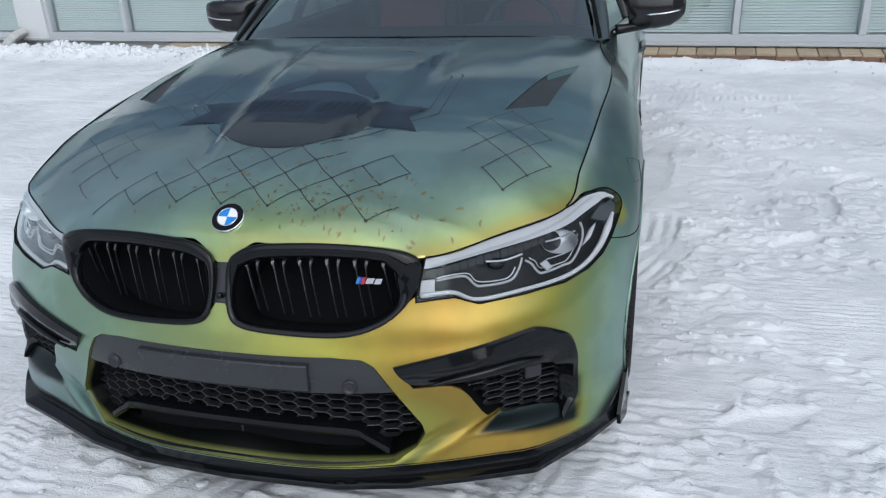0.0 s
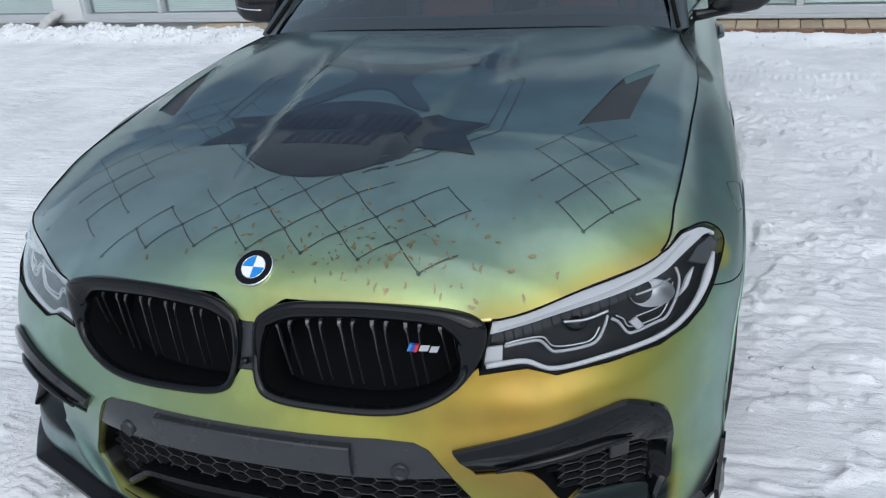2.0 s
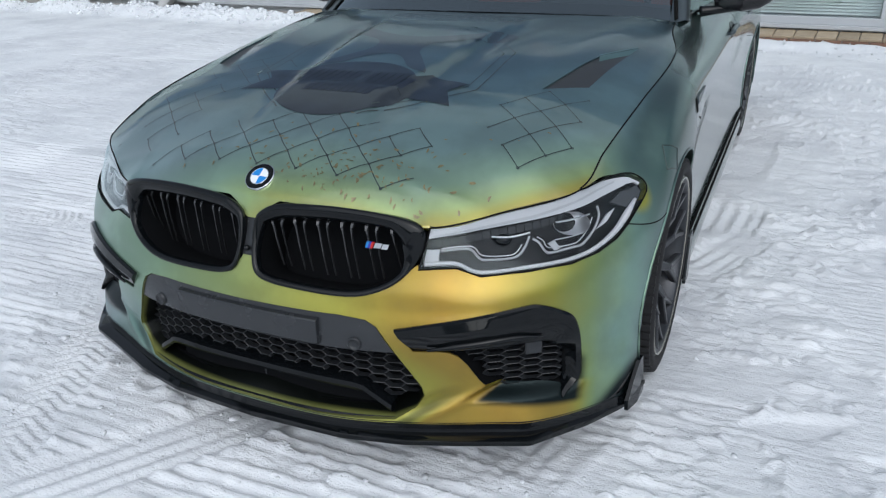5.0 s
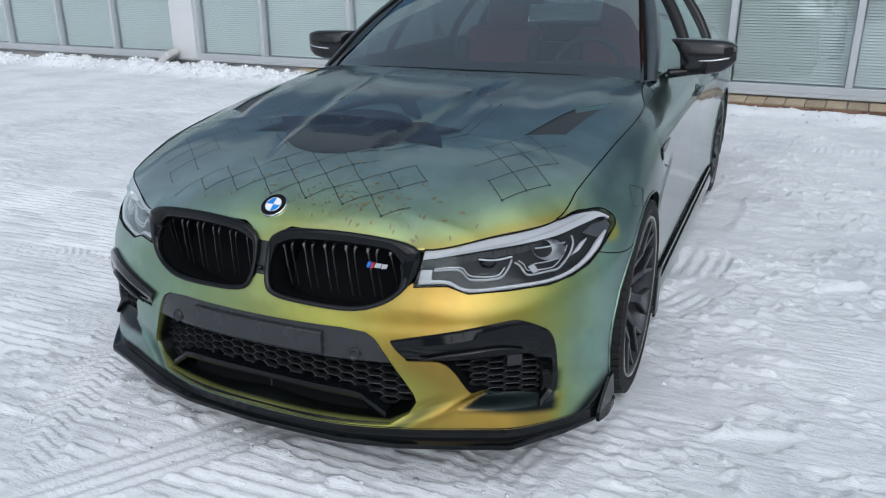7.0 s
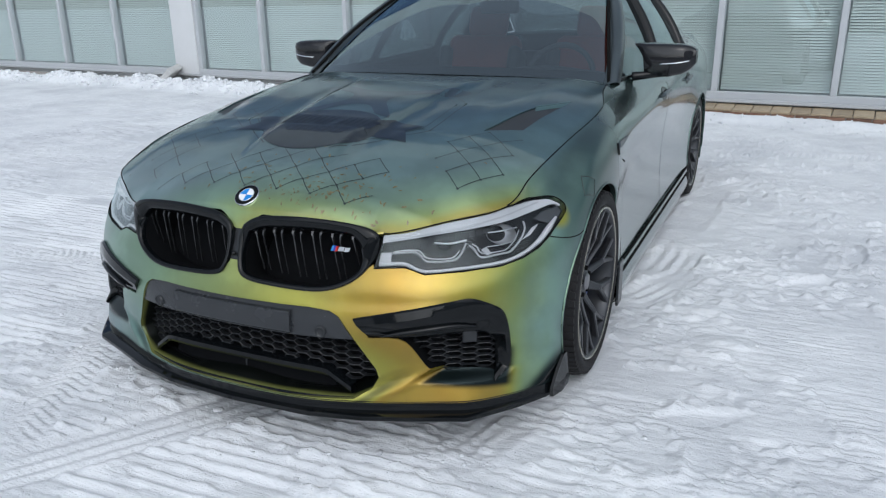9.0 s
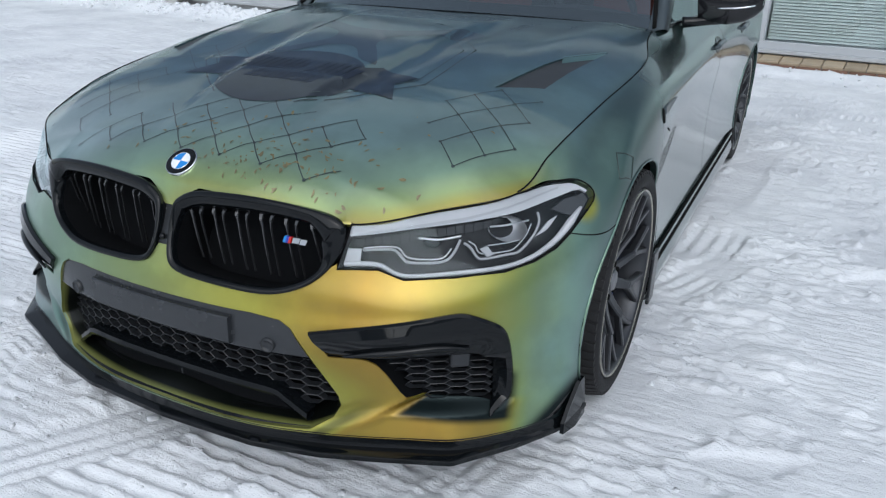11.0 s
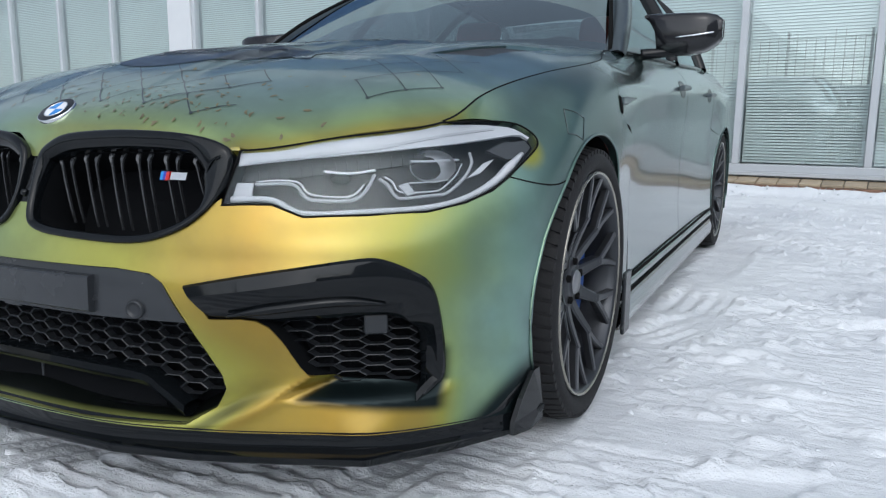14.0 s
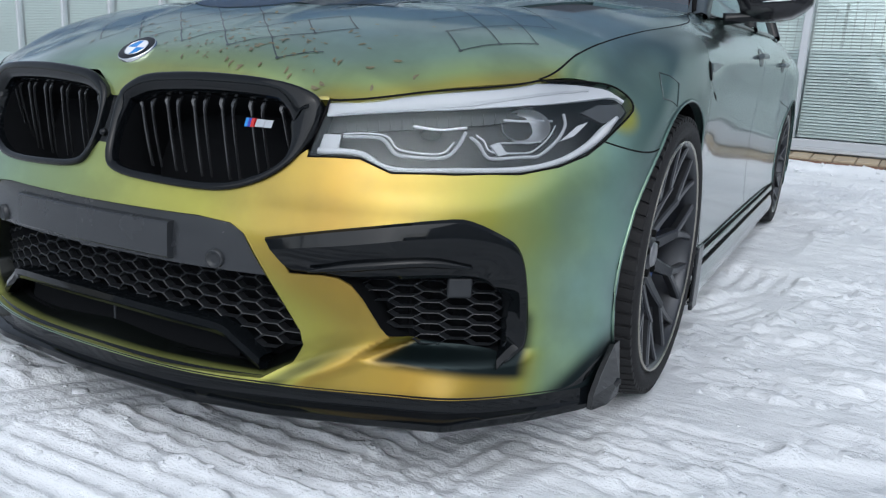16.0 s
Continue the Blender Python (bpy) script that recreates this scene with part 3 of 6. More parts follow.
station(.945, 3.30, .165, .930, 3.30, .38, .925, 3.30, .60, .940, 3.30, .82, .930, 3.30, .93, .865, 3.30, 1.01)
station(.955, 3.88, .165, .960, 3.88, .33, .962, 3.88, .52, .962, 3.88, .70, .945, 3.88, .88, .820, 3.88, 1.03)
station(.930, 4.45, .20, .935, 4.45, .35, .935, 4.45, .55, .925, 4.45, .75, .90, 4.45, .92, .76, 4.45, 1.06)
station(.76, 4.88, .25, .78, 4.90, .40, .79, 4.92, .55, .78, 4.92, .75, .76, 4.88, .92, .70, 4.80, 1.07)
station(0, 4.95, .25, 0, 4.97, .40, 0, 4.98, .55, 0, 4.97, .75, 0, 4.95, .92, 0, 4.88, 1.09)
BODY = pad(np.array(STATIONS), True)


def body(u, v):
    p = grid_eval(BODY, u, v)
    x, z = p[..., 0], p[..., 2]
    # hollow under the outer air intake, ended by a fold that runs down to the lip
    line = .487 + (z - .17) * 1.42
    fold = np.clip((x - line + .010) / .050, 0, 1)
    tall = np.clip((z - .220) / .036, 0, 1) * np.clip((.40 - z) / .08, 0, 1)
    wide = smooth01((.862 - x) / .085)
    hollow = fold * fold * (3 - 2 * fold) * tall * tall * (3 - 2 * tall) * wide * (np.asarray(u) < 7)
    dy = .046 * hollow
    # the fold itself stands forward as a rounded ridge with a valley on its inner side
    low = smooth01((.285 - z) / .06) * smooth01((z - .165) / .05) * (np.asarray(u) < 7)
    dy = dy - low * (.006 * np.exp(-((x - line) / .026) ** 2) - .012 * np.exp(-((x - line + .070) / .040) ** 2))
    # a light swelling below the lamp, down to the top of the intake
    swell = np.exp(-((x - .62) / .22) ** 2 - ((z - .525) / .035) ** 2) * (np.asarray(u) < 7)
    dy = dy - .005 * swell
    return p + dy[..., None] * np.array([0, 1.0, 0])


SEED_U, SEED_V = np.meshgrid(np.linspace(0, 15, 301), np.linspace(0, 5, 81), indexing="ij")
SEED_P = body(SEED_U, SEED_V)


def body_uv(points, axes):
    """Where on the body's side a line lies that is given in two of the axes x y z (0 1 2)."""
    points = np.atleast_2d(np.array(points, float))
    a, b = axes
    lim = slice(0, 161) if a == 0 else slice(100, 301)
    P, U, V = SEED_P[lim], SEED_U[lim], SEED_V[lim]
    out = []
    for q in points:
        d = (P[..., a] - q[0]) ** 2 + (P[..., b] - q[1]) ** 2
        k = np.unravel_index(np.argmin(d), d.shape)
        u, v = U[k], V[k]
        for _ in range(8):
            f = body(u, v)[[a, b]] - q
            e = 1e-4
            J = np.stack([(body(u + e, v) - body(u - e, v))[[a, b]], (body(u, v + e) - body(u, v - e))[[a, b]]], 1) / (2 * e)
            try:
                s = np.linalg.solve(J, -f)
            except np.linalg.LinAlgError:
                break
            s *= min(1, .2 / (np.abs(s).max() + 1e-12))
            u, v = float(np.clip(u + s[0], 0, 15)), float(np.clip(v + s[1], 0, 5))
        out.append((u, v))
    return np.array(out)

def body_f(u, v):
    u, v = np.asarray(u, float), np.asarray(v, float)
    p, e = body(u, v), 2e-3
    du = body(u + e, v) - body(u - e, v)
    dv = body(u, np.clip(v + e, 0, 5)) - body(u, np.clip(v - e, 0, 5))
    n = np.cross(du, dv)
    n /= np.linalg.norm(n, axis=-1)[..., None] + 1e-12
    return p, n


def hood_f(x, y):
    e = 2e-3
    p = np.stack([x, y, hood_z(x, y)], -1)
    n = np.stack([-(hood_z(x + e, y) - hood_z(x - e, y)) / (2 * e), -(hood_z(x, y + e) - hood_z(x, y - e)) / (2 * e), np.ones_like(p[..., 0])], -1)
    return p, n / np.linalg.norm(n, axis=-1)[..., None]


def front(points, n=0):
    """A line on the nose given by x and z."""
    return body_uv(curve(points, n) if n else points, (0, 2))


def side(points, n=0):
    """A line on the flank given by y and z."""
    return body_uv(curve(points, n) if n else points, (1, 2))


def on_body(uv, lift):
    p, n = body_f(uv[:, 0], uv[:, 1])
    return p + n * np.asarray(lift)[..., None] if np.ndim(lift) else p + n * lift


def inset(poly, d):
    """Move a closed outline inwards by d (one number, or one for each point)."""
    P = np.asarray(poly, float)
    t = np.roll(P, -1, 0) - np.roll(P, 1, 0)
    n = np.stack([-t[:, 1], t[:, 0]], 1)
    n /= np.linalg.norm(n, axis=1)[:, None] + 1e-12
    area = .5 * np.sum(P[:, 0] * np.roll(P[:, 1], -1) - np.roll(P[:, 0], -1) * P[:, 1])
    return P + n * np.sign(area) * np.broadcast_to(np.asarray(d, float), (len(P),))[:, None]


def both_sides(name, V, F, mat, parents, label="", N=None, smooth=True, sharp=0):
    """The part on the car's left under parents[0] and its mirror image on the right under parents[1]."""
    a = mesh_part(name, V, F, mat, parents[0], label, N, smooth, sharp)
    V2, F2 = mirror_x(V, F)
    b = mesh_part(name, V2, F2, mat, parents[1], label, None if N is None else np.asarray(N) * (-1, 1, 1), smooth, sharp)
    return a, b


car = thing("car", "saloon car in satin gold, green and slate film on snow", "car")
C2 = (car, car)

# outlines on the nose, x and z
AXLE_Y, REAR_Y, HUB_Z = .905, 3.885, .336
ARCH_R, ARCH_Z = .368, .345
HEAD_LOW = [(.889, .633), (.872, .608), (.84, .588), (.79, .574), (.70, .570), (.605, .568), (.552, .590), (.468, .588)]
KIDNEY = [(.042, .690), (.080, .706), (.14, .7135), (.25, .718), (.38, .713), (.452, .698), (.478, .672), (.468, .615), (.430, .563), (.375, .530), (.30, .513), (.17, .514), (.065, .523), (.026, .550), (.015, .62), (.020, .668)]
BEZEL = [(.422, .444), (.50, .460), (.60, .478), (.70, .494), (.738, .493), (.782, .470), (.808, .446), (.822, .40), (.827, .34), (.830, .268), (.816, .238), (.795, .219)]
BEZEL_IN = [(.784, .250), (.783, .30), (.782, .36), (.768, .385), (.72, .390), (.64, .384), (.562, .378), (.464, .382)]
INTAKE_LOW = [(.795, .219), (.787, .242), (.74, .252), (.68, .256), (.645, .263), (.614, .288), (.562, .376), (.464, .382)]
CENTRE = [(0, .466), (.28, .468), (.350, .462), (.378, .446), (.43, .358), (.478, .272), (.483, .246), (.462, .208), (.412, .175), (.2, .171), (0, .171)]


def arch_line(yc, a0, a1, n, r=ARCH_R):
    a = np.linspace(a0, a1, n)
    r = r + (.042 if yc < 2 else 0) * np.clip((a - 132) / 60, 0, 1)
    a = np.radians(a)
    return side(np.stack([yc + r * np.cos(a), ARCH_Z + r * np.sin(a)], 1))


SEAM_A = 132.0  # angle on the front arch where the bumper meets the wing
arch_front = arch_line(AXLE_Y, 210, SEAM_A, 14)
lamp_low = front(HEAD_LOW)
seam_end = arch_front[-1]
seam_start = lamp_low[0]
kid_pts = curve(KIDNEY, 90, True)
# the painted strip under the grille ends where grille, lamp and strip meet
low = [p for p in kid_pts if p[1] < .60]
low = sorted(low, key=lambda p: -p[0])
low = [p for p in low if p[0] > .021 and not (p[0] > .40 and p[1] > .597)]
strip_top = front(np.array([(.466, .60)] + [tuple(p) for p in low if p[1] < .595] + [(.012, .575), (0, .575)]))
hole_c = front(np.concatenate([curve(CENTRE[:2], 2), CENTRE[2:]]))
centre_hole = hole_c
bz = curve(BEZEL, 44)
side_hole = front(np.concatenate([bz, curve(INTAKE_LOW, 26)[1:]]))
# the centre opening lies across the middle: it is cut out of the half outline
bumper_outline = np.concatenate([[(0, 0)], [(arch_front[0][0], 0)], arch_front, seam_start[None], lamp_low[1:], strip_top, centre_hole])
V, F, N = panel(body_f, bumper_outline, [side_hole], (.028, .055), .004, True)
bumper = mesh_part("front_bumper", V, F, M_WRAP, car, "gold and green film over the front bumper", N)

# bonnet
u_rear = 9.0
edge_uv = np.stack([np.linspace(0, u_rear, 120), np.full(120, 5.0)], 1)
edge_xy = body(edge_uv[:, 0], edge_uv[:, 1])[:, :2]
rear_xy = curve([tuple(edge_xy[-1]), (.72, 1.695), (.45, 1.655), (0, 1.625)], 24)
VENT = [(.737, 1.265), (.652, 1.090), (.568, .755), (.682, .840)]
hood_outline = np.concatenate([edge_xy, rear_xy[1:]])
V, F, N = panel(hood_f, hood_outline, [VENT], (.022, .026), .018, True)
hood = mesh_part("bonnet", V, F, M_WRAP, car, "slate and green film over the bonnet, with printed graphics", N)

# wings, doors, quarters
lamp_side = front([(.862, .737), (.892, .718), (.908, .697), (.907, .676), (.889, .633)])
top_from_lamp = np.stack([np.linspace(4, 8.32, 40), np.full(40, 5.0)], 1)
DOOR1, DOOR2, DOOR3, SILL = 1.42, 2.46, 3.36, .262
wing_outline = np.concatenate([
    top_from_lamp, side([(DOOR1, .80), (DOOR1, .60), (DOOR1, .40), (DOOR1 - .02, SILL)]),
    side([(AXLE_Y + ARCH_R, SILL)]), arch_line(AXLE_Y, -12, SEAM_A, 30), seam_start[None], lamp_side[::-1][1:]])
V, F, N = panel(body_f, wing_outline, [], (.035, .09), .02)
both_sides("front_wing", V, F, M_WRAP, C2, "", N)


def door_outline(y0, y1, arch=None):
    top = [(y, 9.0) for y in (y0, y1)]
    uv = side([(y0, SILL), (y0, .5), (y0, .75)])
    t0, t1 = u_at(y0), u_at(y1)
    tops = np.stack([np.linspace(t0, t1, 12), np.full(12, 5.0)], 1)
    if arch:
        down = side([(y1, .75), (y1, .706)])
        a = arch_line(REAR_Y, 122, 193, 14)
        low_ = side([(a_y, SILL) for a_y in np.linspace(REAR_Y - ARCH_R - .0, y0, 8)])
        return np.concatenate([uv, tops, down, a, low_[1:-1]])
    return np.concatenate([uv, tops, side([(y1, .75), (y1, .5), (y1, SILL)]), side([(a_y, SILL) for a_y in np.linspace(y1, y0, 8)])[1:-1]])


def u_at(y, v=5.0):
    us = np.linspace(5, 14, 1800)
    ys = body(us, np.full(1800, v))[:, 1]
    return float(np.interp(y, ys, us))


doors = {}
for name, y0, y1, arch in (("front_door", DOOR1 + .0015, DOOR2 - .003, None), ("rear_door", DOOR2 + .003, DOOR3, True)):
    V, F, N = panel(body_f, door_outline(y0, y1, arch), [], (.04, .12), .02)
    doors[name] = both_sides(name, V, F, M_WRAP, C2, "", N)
t0 = u_at(DOOR3 + .006)
quarter = np.concatenate([np.stack([np.linspace(t0, 15, 24), np.full(24, 5.0)], 1), np.stack([np.full(6, 15.0), np.linspace(4.5, 0, 6)], 1),
                          np.stack([np.linspace(14.6, u_at(REAR_Y + ARCH_R * .94, 0) + .02, 8), np.zeros(8)], 1), arch_line(REAR_Y, -18, 121, 24), side([(DOOR3 + .006, .70), (DOOR3 + .006, .80)])])
V, F, N = panel(body_f, quarter, [], (.06, .15), .02)
both_sides("rear_quarter", V, F, M_WRAP, C2, "", N)

# dark rubber lines in the panel gaps
shut = np.stack([np.linspace(4.02, 8.96, 90), np.full(90, 4.995)], 1)


def gap_line(uv, r=.0018, lift=-.0012, label=""):
    V_, F_ = tube(on_body(np.asarray(uv), lift), r, 5)
    both_sides("panel_gap", V_, F_, M_SEAM, C2)


gap_line(shut, .0024)
gap_line(np.stack([np.linspace(0, 1, 16) * (seam_end - seam_start)[0] + seam_start[0], np.linspace(0, 1, 16) * (seam_end - seam_start)[1] + seam_start[1]], 1), .0024)
gap_line(side(curve([(DOOR1, SILL), (DOOR1, .5), (1.45, .70), (1.56, .83), (1.68, .92)], 30)), .0013)
gap_line(side(curve([(DOOR2, SILL), (DOOR2, .6), (DOOR2, .97)], 26)), .0011)
gap_line(side([(DOOR3 + .003, .703), (DOOR3 + .003, .85), (DOOR3 + .003, .98)]))
gap_line(side([(DOOR3 + .003, .703), (DOOR3 + .17, .68), (REAR_Y - .195, .654)]))

for line_ in (np.concatenate([arch_front, arch_line(AXLE_Y, SEAM_A, -12, 30)[1:]]), arch_line(REAR_Y, 193, -12, 36)):
    V, F = tube(on_body(line_, .0005), .0042, 6)
    both_sides("arch_lip", V, F, M_WRAP, C2)
# inner wheel housings and floor keep daylight out of the body
for yc, nm in ((AXLE_Y, "front"), (REAR_Y, "rear")):
    a = np.radians(np.linspace(-25, 205, 30))
    rr = ARCH_R + .004 + (.042 if yc < 2 else 0) * np.clip((np.degrees(a) - 132) / 60, 0, 1)
    rows = [[(x, yc + r * math.cos(t), ARCH_Z + r * math.sin(t)) for t, r in zip(a, rr)] for x in (.940, .62)]
    V, F = loft(rows)
    c = [(.62, yc + .42 * math.cos(t), ARCH_Z + .42 * math.sin(t)) for t in a]
    V, F = join((V, F), (c, [tuple(range(len(c)))]))
    both_sides("wheel_housing", V, F, M_VOID, C2, "", None, False)
part("underbody", box_bm(0, 2.95, .20, 1.70, 3.3, .05, .02), M_VOID, car)
tray = body(np.linspace(0, 5.6, 40), np.zeros(40)) * (.93, 1, 1) + np.array([0, .05, .02])
tray = np.concatenate([tray, [(.60, 1.35, .185), (-.60, 1.35, .185)], tray[::-1][:-1] * (-1, 1, 1)])
mesh_part("undertray", tray, [tuple(range(len(tray)))], M_VOID, car, "", None, False)
part("engine_bay_shield", box_bm(0, .62, .50, 1.20, .55, .30, .05), M_VOID, car)

# side skirts
sk = [[(x, y, z) for (x, z) in ((.915, .262), (.945, .25), (.950, .222), (.938, .212), (.945, .20), (.958, .165), (.955, .125), (.93, .115), (.80, .115))] for y in np.linspace(AXLE_Y + .375, REAR_Y - .375, 14)]
V, F = loft(sk)
both_sides("side_skirt", V, [tuple(reversed(f)) for f in F], M_WRAP, C2, "", None, True)
for z, x in ((.217, .950), (.258, .945)):
    V, F = tube([(x, y, z) for y in np.linspace(AXLE_Y + .36, REAR_Y - .36, 20)], .006, 6)
    both_sides("skirt_trim", V, F, M_SEAM, C2)
bm = box_bm(.962, AXLE_Y + .405, .205, .012, .075, .19, .004)
V = [tuple(v.co) for v in bm.verts]
F = [tuple(v.index for v in f.verts) for f in bm.faces]
bm.free()
both_sides("skirt_winglet", V, F, M_SATIN, C2, "", None, False)

# ---- front details ----
# splitter: swept along the foot of the bumper
su = np.concatenate([np.linspace(0, 5, 90), np.linspace(5, 6.02, 24)[1:]])
foot, fn = body_f(su, np.zeros_like(su))
fn = fn * (1, 1, 0)
fn /= np.linalg.norm(fn, axis=1)[:, None]
rise = np.clip((su - 5.1) / .9, 0, 1) ** 1.4
SECTION = [(-.012, .012), (.000, .004), (-.002, -.014), (.001, -.025), (.030, -.030), (.0335, -.032), (.034, -.043), (.031, -.046), (-.06, -.046), (-.10, -.040)]
# its outer edge runs straight from corner to corner
LIP_X, LIP_Y = (0, .28, .45, .58, .748, .862, .938, .965), (-.004, .010, .050, .100, .172, .318, .445, .540)
rows = []
for i in range(len(su)):
    o_ = foot[i] + fn[i] * .034 * (1 - .30 * rise[i])
    o_[1] = np.interp(o_[0], LIP_X, LIP_Y)
    rows.append([tuple(foot[i] + (fn[i] * d if d < 0 else (o_ - foot[i]) * d / .034) + np.array([0, 0, z + (.060 * rise[i] if z > -.025 else .020 * rise[i])])) for d, z in SECTION])
V, F = loft(rows)
V2, F2 = mirror_x(V, F)
V, F = join((V, F), (V2, F2))
splitter = mesh_part("front_splitter", V, F, M_GLOSS, car, "gloss black lip spoiler", None, True, 25)
fin = np.array([(.954, .528, .236), (.952, .500, .236), (.946, .450, .190), (.942, .420, .150), (.944, .412, .126), (.958, .47, .120), (.962, .535, .122), (.960, .540, .150)])
t = np.array([.010, 0, 0])
k = len(fin)
V = np.concatenate([fin, fin - t])
F = [tuple(range(k)), tuple(reversed(range(k, 2 * k)))] + [(i, k + i, k + (i + 1) % k, (i + 1) % k) for i in range(k)]
both_sides("splitter_winglet", V, F, M_GLOSS, (splitter, splitter), "", None, False)


EDGE_P = body(np.linspace(0, 3, 200), np.full(200, 5.0))


def nose_pts(poly, lift):
    """Points over the nose given by x and z; above the paint's upper edge they go on steeply upwards."""
    P_ = np.array(poly, float)
    cap = np.interp(P_[:, 0], EDGE_P[:, 0], EDGE_P[:, 2]) - .003
    over = np.clip(P_[:, 1] - cap, 0, 1)
    Q_ = on_body(front(np.stack([P_[:, 0], P_[:, 1] - over], 1)), lift)
    return Q_ + over[:, None] * np.array([0, .25, 1.0])


def ring_loft(outlines, lifts):
    """A closed frame lofted through outlines on the nose (x, z), each lifted off the body by its own amount."""
    return loft([nose_pts(o, l) for o, l in zip(outlines, lifts)], False, True)


# kidney grilles
ko = curve(KIDNEY, 72, True)
top_w = np.clip((ko[:, 1] - .60) / .10, 0, 1)
corner = np.clip((ko[:, 0] - .40) / .06, 0, 1) * np.clip((ko[:, 1] - .57) / .05, 0, 1)
k3 = inset(ko, .011 + .017 * top_w + .026 * corner)
k4 = inset(ko, .015 + .018 * top_w + .030 * corner)
def kin(f):
    return inset(ko, f * (.015 + .018 * top_w + .030 * corner))


V, F = ring_loft([ko, ko, kin(.04), kin(.16), kin(.36), kin(.58), kin(.78), kin(.92), k4, k4], [l_ * (.45 + .55 * top_w) if l_ > 0 else l_ for l_ in (-.03, .010, .0165, .0195, .0205, .0185, .0140, .009, .002, -.014)])
grilles = []
for s in (1, -1):
    vv, ff = (V, F) if s > 0 else mirror_x(V, F)
    g = mesh_part("kidney_grille", vv, ff, M_GLOSS, car, "gloss black kidney grille frame with double bars", None, True, 50)
    grilles.append(g)
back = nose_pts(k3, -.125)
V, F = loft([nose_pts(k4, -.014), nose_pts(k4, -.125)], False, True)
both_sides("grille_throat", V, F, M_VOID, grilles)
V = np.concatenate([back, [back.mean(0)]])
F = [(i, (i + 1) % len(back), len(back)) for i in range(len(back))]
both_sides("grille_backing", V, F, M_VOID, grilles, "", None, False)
for i, xc in enumerate(np.linspace(.066, .400, 6)):
    zs = k4[(np.abs(k4[:, 0] - xc) < .02)]
    zt, zb = zs[:, 1].max() + .004, zs[:, 1].min() + .002
    for sd in (-1, 1):
        rows = []
        for z in np.linspace(zb, zt, 16):
            f = (z - zb) / (zt - zb)
            dep = -.008 - .074 * (1 - f) ** 1.15 - .030 * np.clip((f - .88) / .12, 0, 1) ** 2
            p, n = nose_pts([(xc, z)], 0)[0], np.array([-.10, -1.0, .10])
            n = n / np.linalg.norm(n)
            tx = np.array([1.0, .18, 0])
            # the blade widens into a rounded head under the frame
            w0 = sd * .0095
            w1 = w0 + sd * (.0028 + .0065 * np.clip((f - .74) / .16, 0, 1) ** 2)
            prof = [(w0, -.005), (w0, -.001), (w0 + sd * .0006, 0), (w1 - sd * .0008, .0005), (w1, -.001), (w1, -.005)]
            row = [tuple(p + n * (dep + d) + tx * a) for a, d in prof]
            rows.append(row if sd > 0 else row[::-1])
        V, F = loft(rows)
        both_sides("grille_bar", V, F, M_BAR, grilles, "", None, True, 40)
# trim between the grilles with a small camera
zz = np.linspace(.572, .697, 9)
rows = []
for z in zz:
    w = .024
    uv = front([(x, z) for x in (0, w * .5, w)])
    p = on_body(uv, -.006)
    rows.append([tuple(q * (-1, 1, 1)) for q in p[::-1]] + [tuple(q) for q in p[1:]])
V, F = loft(rows)
centre_trim = mesh_part("grille_centre_trim", V, F, M_SATIN, car)
# painted roll of the bonnet's front edge, dipping between the grilles
rows, roll_n = [], []
for u_ in np.linspace(0, 2.06, 80):
    p, n = body_f(np.full(1, u_), np.full(1, 5.0))
    p = p[0]
    x_ = abs(p[0])
    zt = float(hood_z(p[0], p[1] + .004)) - .0005
    drop = .050 * float(np.clip(1 - (x_ - .016) / .075, 0, 1)) ** 1.5
    v1 = 5.0 - .85 * drop / .1
    q, m_ = body_f(np.full(4, u_), np.linspace(4.99, min(4.98, v1), 4))
    q = q + m_ * .0015
    top = np.array([p[0], p[1] + .004, zt])
    f = np.array([.25, .5, .75])[:, None]
    mid = top + (q[0] - top) * f + np.array([0, -.004, .002]) * np.sin(f * math.pi)
    rows.append([tuple(c_) for c_ in np.concatenate([[top], mid, q])])
    nh = hood_f(np.array([p[0]]), np.array([p[1] + .004]))[1][0]
    g = np.array([0, .2, .4, .6, .75, .85, .92, 1])[:, None]
    nn_ = nh * (1 - g) + np.concatenate([np.repeat(m_[:1], 4, 0), m_]) * g
    roll_n.append(nn_ / np.linalg.norm(nn_, axis=1)[:, None])
V, F = loft(rows)
V2, F2 = mirror_x(V, F)
roll_n = np.array(roll_n).reshape(-1, 3)
V, F = outward(*join((V, F), (V2, F2)), (0, 1.0, .4))
mesh_part("nose_roll", V, F, M_WRAP, car, "", np.concatenate([roll_n, roll_n * (-1, 1, 1)]))
cp = on_body(front([(0.001, .592)]), .004)[0]
bm = bmesh.new()
bmesh.ops.create_uvsphere(bm, u_segments=16, v_segments=10, radius=.008)
bmesh.ops.translate(bm, vec=(0, cp[1], cp[2]), verts=bm.verts)
part("front_camera", bm, M_GLOSS, centre_trim, "", True)

# model badge in the grille on the car's left, as plain coloured bars
def slant_bar(x0, x1, z0, z1, y, mat, parent, name="badge_bar"):
    sl = .006
    q = [(x0, y, z0), (x1, y + (x1 - x0) * .2, z0), (x1 + sl, y + (x1 - x0) * .2, z1), (x0 + sl, y, z1)]
    v = q + [(a, b + .006, c) for a, b, c in q]
    f = [(0, 1, 2, 3), (7, 6, 5, 4), (0, 4, 5, 1), (1, 5, 6, 2), (2, 6, 7, 3), (3, 7, 4, 0)]
    return mesh_part(name, v, f, mat, parent, "", None, False)


